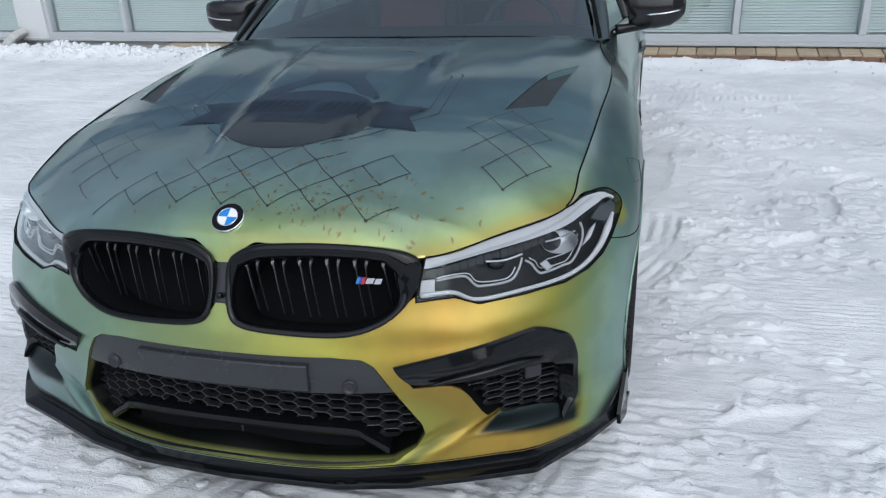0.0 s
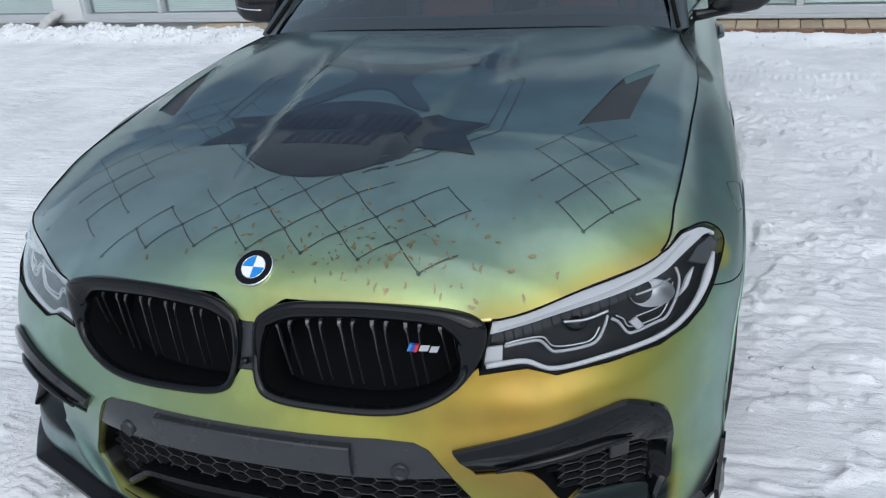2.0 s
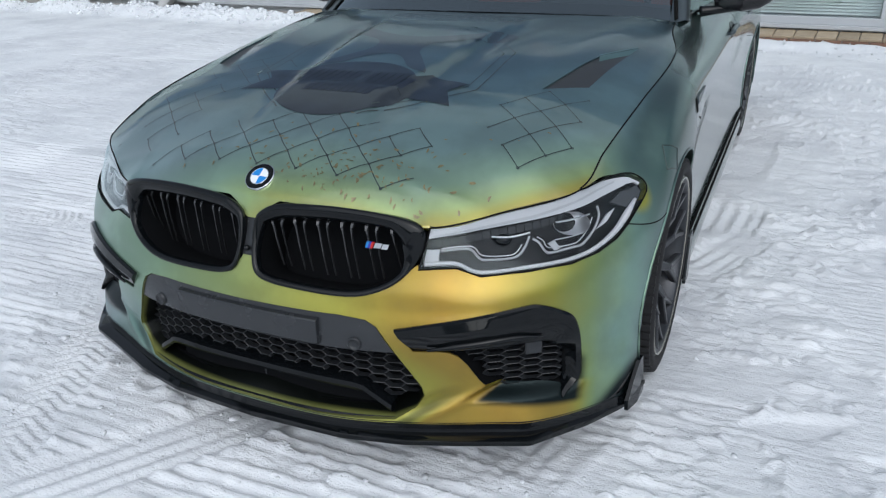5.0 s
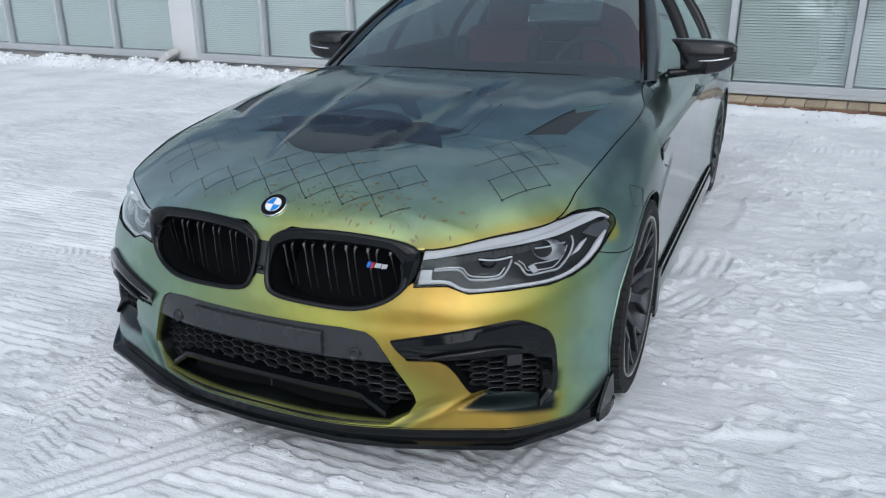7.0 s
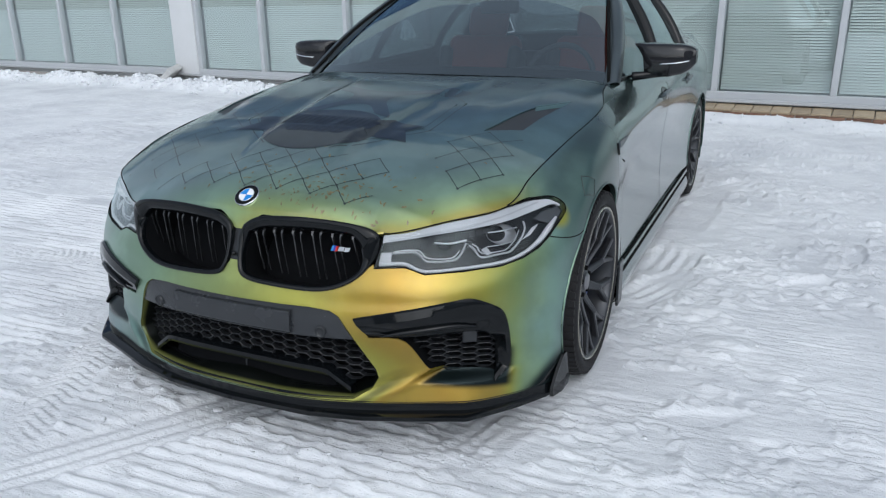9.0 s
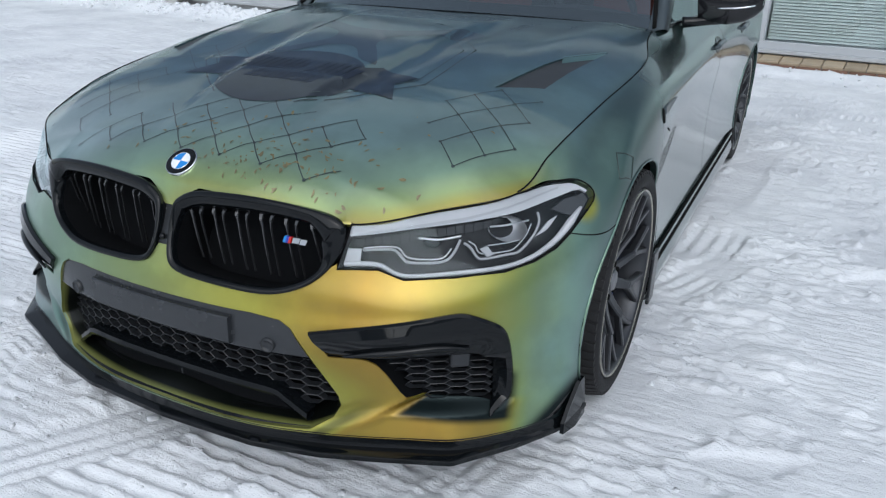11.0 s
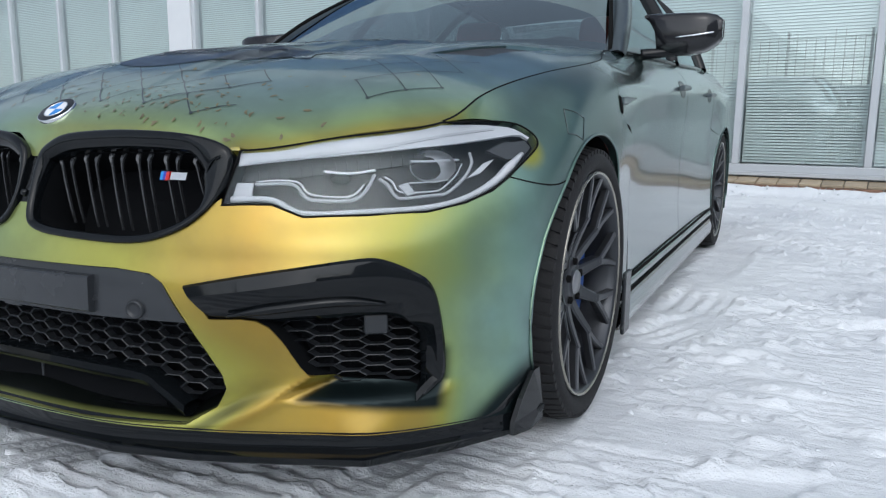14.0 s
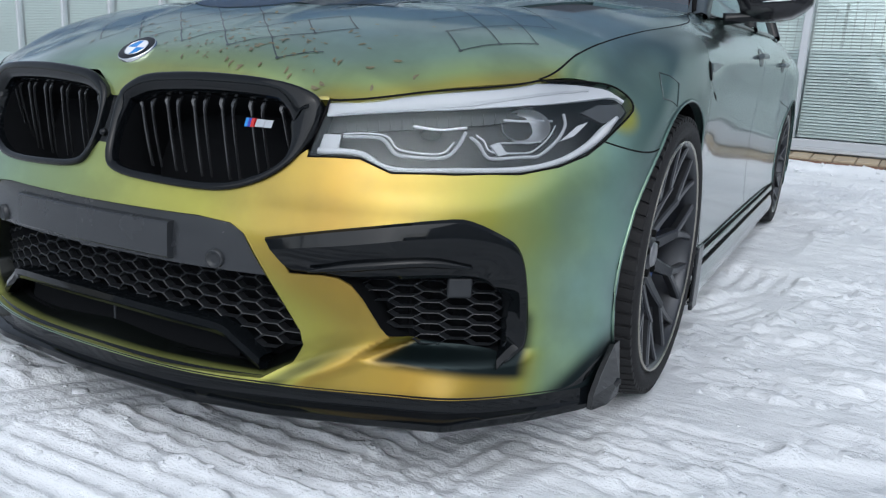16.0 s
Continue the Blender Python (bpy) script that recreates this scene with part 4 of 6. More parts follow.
bp_ = on_body(front([(.36, .640)]), -.004)[0]
y0 = bp_[1] - .008
for i, mt in enumerate((M_BADGE_BLUE, M_BADGE_NAVY, M_BADGE_RED)):
    slant_bar(.330 + .0068 * i, .3364 + .0068 * i, .630, .646, y0, mt, grilles[0])
for x0, x1 in ((.3525, .3700), (.3735, .3890)):
    slant_bar(x0, x1, .631, .645, y0 + .003, M_BADGE_SILVER, grilles[0])

# centre intake: carrier panel, sensors, plate holder, honeycomb, lower bar
cin = np.array(CENTRE)


def strip_on_nose(xs, z_of, depth_of, nz=6):
    rows_ = []
    for x in xs:
        z0_, z1_ = z_of(abs(x))
        p_ = on_body(front([(abs(x), z) for z in np.linspace(z0_, z1_, nz)]), -depth_of(abs(x)))
        rows_.append([tuple(q * (1 if x >= 0 else -1, 1, 1)) for q in p_])
    return loft(rows_)


def centre_top(x):
    return float(np.interp(x, cin[:7, 0], cin[:7, 1]))


# the film turns inwards round the opening, gold edge, shade painted black behind
half = curve([(0, .466), (.28, .468)], 8).tolist() + CENTRE[2:-1] + [(.2, .171), (.1, .171), (0, .171)]
half = np.concatenate([np.linspace(p_, q_, 6)[:-1] for p_, q_ in zip(np.array(half), np.array(half)[1:])] + [np.array(half[-1:])])
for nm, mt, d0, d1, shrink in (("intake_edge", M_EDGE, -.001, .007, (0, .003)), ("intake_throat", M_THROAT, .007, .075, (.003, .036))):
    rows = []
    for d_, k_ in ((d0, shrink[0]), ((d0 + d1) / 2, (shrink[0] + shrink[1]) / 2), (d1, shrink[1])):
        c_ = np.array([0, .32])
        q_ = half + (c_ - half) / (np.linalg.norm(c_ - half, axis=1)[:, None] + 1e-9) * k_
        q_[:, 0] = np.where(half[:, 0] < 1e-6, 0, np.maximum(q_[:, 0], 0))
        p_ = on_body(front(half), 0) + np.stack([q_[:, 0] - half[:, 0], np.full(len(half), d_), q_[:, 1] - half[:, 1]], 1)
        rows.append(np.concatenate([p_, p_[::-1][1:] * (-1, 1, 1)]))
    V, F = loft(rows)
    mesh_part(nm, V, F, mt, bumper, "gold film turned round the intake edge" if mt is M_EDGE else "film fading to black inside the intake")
xs = np.concatenate([np.linspace(-.432, 0, 36), np.linspace(0, .432, 36)[1:]])
V, F = strip_on_nose(xs, lambda x: (min(.372, centre_top(x) - .004), centre_top(x) - .001), lambda x: .004)
mesh_part("sensor_carrier_panel", V, [tuple(reversed(f)) for f in F], M_SATIN, bumper, "dark grey satin panel")
for s in (1, -1):
    p, n = body_f(*[a for a in front([(.32, .392)]).T])
    p, n = p[0] + n[0] * -.001, n[0]
    prof = [(.018, -.010), (.018, .003), (.0145, .005), (.0135, .001), (.006, .001), (.0, .001)]
    tz = np.array([0, 0, 1.0])
    tx = np.cross(tz, n)
    a = np.linspace(0, 2 * math.pi, 24, endpoint=False)
    V, F = loft([[tuple(p + n * d + r * (math.cos(q) * tx + math.sin(q) * tz)) for q in a] for r, d in prof], False, True)
    if s < 0:
        V, F = mirror_x(V, F)
    mesh_part("parking_sensor", V, F, M_PLASTIC, bumper)
pl = []
for x in np.linspace(-.225, .225, 17):
    yb = float(on_body(front([(abs(x), .42)]), 0)[0][1])
    pl.append([(x, yb + .01, .378), (x, yb - .007, .381), (x, yb - .010, .385), (x, yb - .008, .447), (x, yb - .005, .450), (x, yb + .01, .452)])
V, F = loft(pl)
k = len(V)
F = F + [tuple(range(6)), tuple(reversed(range(k - 6, k)))]
mesh_part("number_plate_holder", V, F, M_SATIN, bumper, "empty dark plastic plate holder", None, False)


def honeycomb(poly, depth, w=.037, h=.0195, thick=.0016, plane=None):
    """Wide hexagonal cells over a region of the nose, each an open cell with thin walls."""
    poly = np.array(poly)
    V_, F_ = [], []
    lo_, hi_ = poly.min(0), poly.max(0)
    cols = np.arange(lo_[0] - w, hi_[0] + w, w * .75)
    for ci, x in enumerate(cols):
        for z in np.arange(lo_[1] - h + (h / 2 if ci % 2 else 0), hi_[1] + h, h):
            if not inside(poly, np.array([(x, z)]))[0]:
                continue
            hexo = [(x + w / 2, z), (x + w / 4, z + h / 2), (x - w / 4, z + h / 2), (x - w / 2, z), (x - w / 4, z - h / 2), (x + w / 4, z - h / 2)]
            c_ = np.array([x, z])
            hexo = np.array(hexo)
            hexi = c_ + (hexo - c_) * np.array([1 - 2 * thick / w * 1.1, 1 - 2 * thick / h])
            uv0 = front([(abs(x), z)])
            p_, n_ = body_f(uv0[:, 0], uv0[:, 1])
            p_, n_ = p_[0], n_[0] * 1.0
            if x < 0:
                p_, n_ = p_ * (-1, 1, 1), n_ * (-1, 1, 1)
            slope = -n_[0] / n_[1]
            if plane is not None:
                slope = (plane[1][1] - plane[0][1]) / (plane[1][0] - plane[0][0])
                p_ = np.array([x, plane[0][1] + (x - plane[0][0]) * slope, z])
            def lift_(q, d):
                return [(a, p_[1] + (a - x) * slope + d, b) for a, b in q]
            k_ = len(V_)
            V_ += lift_(hexo, depth) + lift_(hexi, depth - .001) + lift_(hexi, depth + .016)
            for i_ in range(6):
                j_ = (i_ + 1) % 6
                F_.append((k_ + i_, k_ + j_, k_ + 6 + j_, k_ + 6 + i_))
                F_.append((k_ + 6 + i_, k_ + 6 + j_, k_ + 12 + j_, k_ + 12 + i_))
    return V_, F_


reg = [(-.475, .262), (-.43, .375), (.43, .375), (.475, .262), (.42, .205), (.36, .235), (.30, .258), (-.30, .258), (-.36, .235), (-.42, .205)]
V, F = honeycomb(reg, .045, .056, .0245, .0014)
tagged(mesh_part("intake_honeycomb", V, F, M_PLASTIC, bumper, "", None, False), "", "", "", "stuff")
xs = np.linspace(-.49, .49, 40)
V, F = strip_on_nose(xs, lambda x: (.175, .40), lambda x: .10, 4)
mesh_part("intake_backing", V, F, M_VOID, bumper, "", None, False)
lip = curve([(.395, .196), (.345, .232), (.30, .254), (.15, .262), (0, .264)], 26)
lip = np.concatenate([lip, lip[::-1][1:] * (-1, 1)])
rows = []
for x, z in lip:
    p = on_body(front([(abs(x), z)]), 0)[0] * (1 if x >= 0 else -1, 1, 1)
    rows.append([tuple(p + np.array([0, dy, dz])) for dy, dz in ((.075, .010), (.030, .012), (.018, .008), (.015, -.004), (.020, -.014), (.075, -.020))])
V, F = loft(rows)
mesh_part("intake_lower_bar", V, F, M_GLOSS, bumper, "gloss black lower intake frame", None, True, 30)
V, F = strip_on_nose(np.linspace(-.34, .34, 30), lambda x: (.186, .252), lambda x: .062, 3)
mesh_part("lower_air_flap", V, F, M_VOID, bumper, "", None, False)
for x in (-.2, 0, .2):
    part("air_flap_rib", box_bm(x, .088 + .55 * x * x, .219, .006, .012, .06, .001), M_PLASTIC, bumper)
part("tow_cover_tab", box_bm(-.03, .06, .366, .055, .02, .010, .003), M_SATIN, bumper)

# outer intakes: black 7-shaped blade, honeycomb, cavity
bi = curve(BEZEL_IN, 34)
bo = curve(BEZEL, 34)
rows = []
for f in (0, 0, .06, .30, .62, .92, 1, 1):
    rows.append(bo + (bi[::-1] - bo) * f)
lifts = [-.03, .006, .012, .013, .004, -.004, -.010, -.06]
rows = [on_body(front(r), l) for r, l in zip(rows, lifts)]
V, F = loft(rows)
endcap = [tuple(i * 34 for i in range(len(rows))), tuple(reversed([i * 34 + 33 for i in range(len(rows))]))]
blades = both_sides("intake_blade", V, F + endcap, M_GLOSS, (bumper, bumper), "gloss black air intake blade", None, True, 25)
# lower lip of the blade's horizontal arm, set back
bl = curve([(.50, .392), (.58, .408), (.68, .420), (.75, .412)], 20)
rows = [on_body(front(bl), l) for l in (.012,)]
V, F = tube(on_body(front(bl), .006), np.interp(np.linspace(0, 1, 20), [0, .3, .8, 1], [.003, .009, .008, .002]), 8)
both_sides("blade_highlight_rib", V, F, M_GLOSS, blades)
mesh_reg = [(.566, .378), (.782, .388), (.782, .262), (.655, .262), (.615, .286)]
V, F = honeycomb(mesh_reg, .030, .054, .0205, .0012, on_body(front([(.52, .405), (.80, .405)]), 0))
for o in both_sides("side_honeycomb", V, F, M_PLASTIC, (bumper, bumper), "", None, False):
    tagged(o, "", "", "", "stuff")
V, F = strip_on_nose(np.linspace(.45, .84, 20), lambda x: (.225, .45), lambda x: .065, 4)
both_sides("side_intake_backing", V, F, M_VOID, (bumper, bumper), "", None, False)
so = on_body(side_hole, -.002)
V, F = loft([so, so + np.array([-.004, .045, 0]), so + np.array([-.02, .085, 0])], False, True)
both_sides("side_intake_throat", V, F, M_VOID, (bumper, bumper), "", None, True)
rp = on_body(front([(.74, .368)]), -.024)[0]
bm = box_bm(0, 0, 0, .046, .012, .040, .0055, 3)
bmesh.ops.rotate(bm, cent=(0, 0, 0), matrix=Matrix.Rotation(radians(38), 3, "Z"), verts=bm.verts)
bmesh.ops.translate(bm, vec=tuple(rp), verts=bm.verts)
V = [tuple(v.co) for v in bm.verts]
F = [tuple(v.index for v in f.verts) for f in bm.faces]
bm.free()
both_sides("radar_cover", V, F, M_PLASTIC, (bumper, bumper), "", None, False)

# headlights
TOPL = np.stack([np.linspace(2.06, 4.0, 40), np.full(40, 4.98)], 1)
head_uv = np.concatenate([TOPL, front(curve([(.782, .7385), (.825, .742), (.862, .737), (.892, .718), (.908, .697), (.907, .676), (.889, .633)], 24))[1:], front(HEAD_LOW)[1:], front([(.478, .64)])])
V, F, N = panel(body_f, head_uv, [], (.06, .18), 0, False, -.002)
lamps = both_sides("headlight", V, F, M_LENS, C2, "clear headlight with white light bands", N)
for o in lamps:
    o.visible_shadow = False


def head_panel(poly, depth, mat, name, flange=.006, label=""):
    V_, F_, N_ = panel(body_f, front(poly), [], (.05, .15), flange, False, -depth)
    return both_sides(name, V_, F_, mat, lamps, label, N_)


V, F, N = panel(body_f, head_uv, [], (.08, .25), 0, False, -.050)
N = None
both_sides("lamp_housing", V, F, M_GREY, lamps, "", N)
V, F = loft([on_body(head_uv, -.003), on_body(head_uv, -.052)], False, True)
both_sides("lamp_side_wall", V, F, M_GREY, lamps, "", None, False)
# black rubber frame round the lens
loop = on_body(head_uv, .001)
V, F = tube(loop, .0021, 6, True)
both_sides("lamp_seal", V, F, M_SEAM, lamps)
# upper white band
up0 = body(TOPL[:, 0], TOPL[:, 1])[:, [0, 2]]
xsb = np.linspace(.485, .893, 34)
tb = np.interp(xsb, np.concatenate([up0[:, 0], [.825, .862, .892, .905]]), np.concatenate([up0[:, 1], [.742, .737, .718, .700]])) - .004
lb = np.interp(xsb, [.485, .60, .70, .80, .85, .875, .893], [.660, .675, .686, .699, .713, .720, .714])
band = np.concatenate([np.stack([xsb, tb], 1), np.stack([xsb, np.minimum(lb, tb - .004)], 1)[::-1]])
head_panel(band, .006, M_WHITE, "upper_light_band")
groove = np.concatenate([np.stack([np.linspace(.50, .84, 20), np.interp(np.linspace(.50, .84, 20), [.50, .70, .84], [.668, .697, .731])], 1), np.stack([np.linspace(.84, .50, 20), np.interp(np.linspace(.84, .50, 20), [.50, .70, .84], [.664, .690, .727])], 1)])
head_panel(groove, .004, M_FROST, "band_groove")
# lower white edge
lo = curve([(.480, .600), (.548, .600), (.602, .577), (.70, .579), (.79, .584), (.838, .598), (.870, .624), (.886, .655), (.896, .682)], 44)
V, F = tube(on_body(front(lo), -.010), np.interp(np.linspace(0, 1, 44), [0, .3, .65, .88, 1], [.006, .0050, .0060, .010, .004]), 8)
both_sides("lower_light_band", V, F, M_WHITE, lamps)
head_panel([(.478, .600), (.482, .632), (.512, .632), (.512, .600)], .02, M_WHITE, "inner_reflector")
# dark chamber beside the grille, bright bowl towards the wing
head_panel([(.492, .652), (.60, .667), (.70, .680), (.775, .690), (.765, .672), (.70, .661), (.60, .648), (.492, .636)], .034, M_DUSK, "chamber_shade")
for xc, zc, r in ((.640, .632, .020), (.778, .655, .040)):
    uv = front([(xc, zc)])
    p, n = body_f(uv[:, 0], uv[:, 1])
    p, n = p[0], n[0]
    ax = np.array([.30, -.95, 0])
    tz = np.array([0, 0, 1.0])
    tx = np.cross(ax, tz)
    a = np.linspace(0, 2 * math.pi, 32, endpoint=False)
    if r > .03:
        prof = [(r, -.030), (r * .94, -.040), (r * .75, -.055), (r * .45, -.066), (.001, -.070)]
        nm, mt = "reflector_bowl", M_CHROME
    else:
        prof = [(r, -.042), (r * .9, -.034), (r * .65, -.029), (r * .3, -.026), (.001, -.0255)]
        nm, mt = "projector_lens", M_GLOSS
    V, F = loft([[tuple(p + ax * d + q_ * (math.cos(q) * tx * 1.15 + math.sin(q) * tz * .80)) for q in a] for q_, d in prof], False, True)
    both_sides(nm, V, F, mt, lamps)
for g, r in (([(.515, .629), (.545, .631), (.578, .629), (.600, .607), (.615, .602), (.660, .601), (.682, .606), (.694, .625), (.700, .648)], .0032),
             ([(.516, .634), (.548, .637), (.584, .634), (.606, .613), (.656, .608), (.676, .613), (.686, .63)], .0016),
             ([(.708, .640), (.722, .630), (.738, .609), (.752, .604), (.795, .609), (.815, .613), (.832, .640), (.836, .668), (.828, .690)], .0032),
             ([(.716, .644), (.730, .634), (.745, .616), (.790, .616), (.806, .622), (.820, .645), (.824, .668)], .0016),
             ([(.62, .654), (.66, .650), (.70, .656)], .0028), ([(.752, .672), (.785, .672), (.818, .676)], .0024), ([(.755, .632), (.790, .634), (.812, .638)], .0014)):
    pts = curve(g, 40)
    V, F = tube(on_body(front(pts), -.022), r, 6)
    both_sides("light_guide", V, F, M_FROST if r > .003 else M_CHROME, lamps)
head_panel([(.836, .640), (.850, .668), (.862, .676), (.852, .650)], .018, M_WHITE, "side_reflector")
head_panel([(.740, .626), (.752, .632), (.768, .612), (.756, .608)], .016, M_FROST, "inner_prism")
# ribs added behind the lens to imitate the fence's reflection
for x in np.linspace(.515, .755, 15):
    pz = np.interp(x, [.485, .60, .70, .80], [.655, .672, .684, .702])
    V, F = tube(on_body(front([(x, pz - .004), (x + .003, pz - .016), (x + .004, pz - .026)]), -.03), .0009, 5)
    both_sides("reflector_rib", V, F, M_GREY, lamps)
head_panel([(.846, .690), (.862, .706), (.890, .710), (.903, .695), (.900, .676), (.880, .672)], .012, M_DUSK, "side_marker")

# ---- wheels ----
WX = .960


def spoke(a0, a1, r0, r1, w0, w1, d0, d1, thick=.020):
    """A tapered spoke from angle a0 at radius r0 to a1 at r1; d: how far inside the wheel's face."""
    rows_ = []
    for f in np.linspace(0, 1, 7):
        r, a, w, d = r0 + (r1 - r0) * f, a0 + (a1 - a0) * f, w0 + (w1 - w0) * f, d0 + (d1 - d0) * f ** 1.3
        c_, s_ = math.cos(a), math.sin(a)
        row = []
        for k_, e in ((-.5, -thick), (-.5, -.004), (-.32, 0), (.32, 0), (.5, -.004), (.5, -thick)):
            row.append((-d + e, r * c_ - k_ * w * s_, r * s_ + k_ * w * c_))
        rows_.append(row)
    v_, f_ = loft(rows_)
    n_, m_ = 7, 6
    f_ += [tuple(range(m_)), tuple(reversed(range((n_ - 1) * m_, n_ * m_)))]
    return v_, f_


def build_wheel():
    wheel = new("wheel")
    wheel.parent = car
    prof = [(-.250, .285), (-.262, .312), (-.250, .332), (-.225, .339), (-.13, .342), (-.035, .339), (-.012, .332), (.002, .318), (.004, .303), (-.002, .290), (-.010, .280), (-.03, .276)]
    V, F = revolve(prof, (0, 0, 0), 96)
    tyre = mesh_part("tyre", V, F, M_RUBBER, wheel, "black low-profile tyre")
    # tread blocks over the shoulder
    tv, tf = [], []
    for i in range(72):
        a = 2 * math.pi * i / 72
        for x0, x1, sk_ in ((-.045, -.004, .02), (-.135, -.055, .03), (-.215, -.145, -.03), (-.258, -.222, -.02)):
            k_ = len(tv)
            for x, da in ((x0, 0), (x1, sk_), (x1, sk_ + .062), (x0, .062)):
                r_in, r_out = (.330, .3445) if -.24 < x < -.02 else (.320, .338 if x < -.2 else .335)
                for r in (r_in, r_out):
                    tv.append((x, r * math.cos(a + da), r * math.sin(a + da)))
            b_ = [k_ + j for j in range(8)]
            tf += [(b_[1], b_[3], b_[5], b_[7]), (b_[0], b_[1], b_[7], b_[6]), (b_[2], b_[4], b_[5], b_[3]), (b_[0], b_[2], b_[3], b_[1]), (b_[6], b_[7], b_[5], b_[4])]
    mesh_part("tread", tv, tf, M_RUBBER, tyre, "", None, False)
    V, F = revolve([(-.24, .272), (-.20, .262), (-.10, .255), (-.03, .262), (-.010, .268), (-.003, .274), (-.002, .279), (-.008, .283), (-.02, .280)], (0, 0, 0), 96)
    rim = mesh_part("rim", V, F, M_RIM, wheel, "satin dark grey multi-spoke alloy rim")
    V, F = revolve([(-.004, .274), (.0005, .2765), (.0005, .2795), (-.004, .281)], (0, 0, 0), 96)
    mesh_part("rim_edge", V, F, M_RIMLIP, rim, "thin pale polished rim edge")
    for i in range(10):
        a = 2 * math.pi * (i + .25) / 10
        h = 2 * math.pi / 10
        parts_ = [spoke(a - .02, a + .02, .055, .165, .040, .026, .060, .022, .030),
                  spoke(a + .01, a + h * .30, .155, .268, .022, .018, .026, .008),
                  spoke(a + .01, a - h * .22, .155, .268, .022, .018, .026, .008)]
        V, F = join(*parts_)
        mesh_part("spoke", V, F, M_RIM, rim, "", None, False)
    V, F = revolve([(-.11, .075), (-.066, .070), (-.054, .060), (-.052, .040), (-.050, .034), (-.046, .032), (-.045, .0005)], (0, 0, 0), 40)
    mesh_part("hub", V, F, M_RIM, rim)
    V, F = revolve([(-.046, .031), (-.041, .028), (-.040, .0005)], (0, 0, 0), 32)
    mesh_part("centre_cap", V, F, M_DISC, rim, "grey centre cap")
    for i in range(5):
        a = 2 * math.pi * i / 5 + .3
        V, F = revolve([(-.07, .010), (-.045, .009), (-.043, .0005)], (0, .052 * math.cos(a), .052 * math.sin(a)), 10)
        mesh_part("wheel_bolt", V, F, M_SEAM, rim)
    V, F = revolve([(-.135, .195), (-.118, .195), (-.118, .09), (-.10, .08), (-.10, .0005)], (0, 0, 0), 64)
    mesh_part("brake_disc", V, F, M_DISC, wheel, "steel brake disc")
    a = np.radians(np.linspace(-38, 38, 12))
    rows_ = [[(x, r * math.cos(t_), r * math.sin(t_)) for x, r in ((-.16, .21), (-.085, .21), (-.078, .195), (-.078, .13), (-.085, .115), (-.16, .115))] for t_ in a]
    V, F = loft(rows_)
    F += [tuple(range(6)), tuple(reversed(range(66, 72)))]
    mesh_part("brake_caliper", V, F, M_BLUE, wheel, "blue brake caliper", None, False)
    V, F = revolve([(-.245, .255), (-.24, .0005)], (0, 0, 0), 32)
    mesh_part("wheel_inner_shade", V, F, M_VOID, wheel)
    return wheel


wheel = build_wheel()
wheel.matrix_basis = Matrix.Translation((WX, AXLE_Y + .020, HUB_Z)) @ Matrix.Scale(1.012, 4)
copy_thing(wheel, Matrix.Translation((WX - .012, REAR_Y, HUB_Z)))
copy_thing(wheel, Matrix.Translation((-WX, AXLE_Y + .020, HUB_Z)) @ Matrix.Rotation(math.pi, 4, "Z"))
copy_thing(wheel, Matrix.Translation((-WX + .012, REAR_Y, HUB_Z)) @ Matrix.Rotation(math.pi, 4, "Z"))

# ---- windscreen, roof, side glass ----
WB = curve([(.80, 1.725, .972), (.70, 1.70, .992), (.45, 1.66, 1.004), (0, 1.63, 1.008)], 16)
WT = curve([(.585, 2.47, 1.395), (.50, 2.44, 1.408), (.30, 2.39, 1.424), (0, 2.375, 1.430)], 16)


def glass_grid(lo_, hi_, bulge, n):
    rows_ = []
    for f in np.linspace(0, 1, n):
        r = lo_ + (hi_ - lo_) * f
        r = r + np.array([0, 0, 1]) * bulge * 4 * f * (1 - f)
        full = np.concatenate([r, r[::-1][1:] * (-1, 1, 1)])
        rows_.append(full)
    return loft(rows_)


V, F = glass_grid(WB + (0, .012, -.004), WT, .028, 14)
V, F = outward(V, F, (0, 3, .6))
screen = mesh_part("windscreen", V, F, M_GLASS, car, "tinted windscreen reflecting sky and facade")
screen.visible_shadow = False
# black printed borders of the screen
def border(f0, f1, name):
    rows_ = []
    for f in (f0, f1):
        r = WB + (0, .012, -.004) + (WT - WB - (0, .012, -.004)) * f + np.array([0, .004, -.006]) + np.array([0, 0, 1]) * .028 * 4 * f * (1 - f)
        rows_.append(np.concatenate([r, r[::-1][1:] * (-1, 1, 1)]))
    V_, F_ = loft(rows_)
    mesh_part(name, V_, [tuple(reversed(q)) for q in F_], M_GLOSS, screen)


border(.0, .075, "screen_lower_border")
border(.955, 1.0, "screen_upper_border")
for s in (1, -1):
    a = [WB[0] + (0, .012, -.004) + (WT[0] - WB[0] - (0, .012, -.004)) * f + np.array([0, .004, -.006 + .112 * f * (1 - f)]) for f in np.linspace(0, 1, 14)]
    b = [WB[1] * .6 + WB[0] * .4 + (0, .012, -.004) + ((WT[1] * .6 + WT[0] * .4) - (WB[1] * .6 + WB[0] * .4) - (0, .012, -.004)) * f + np.array([0, .004, -.006 + .112 * f * (1 - f)]) for f in np.linspace(0, 1, 14)]
    V, F = loft([a, b])
    if s < 0:
        V, F = mirror_x(V, F)
    mesh_part("screen_side_border", V, F, M_GLOSS, screen)
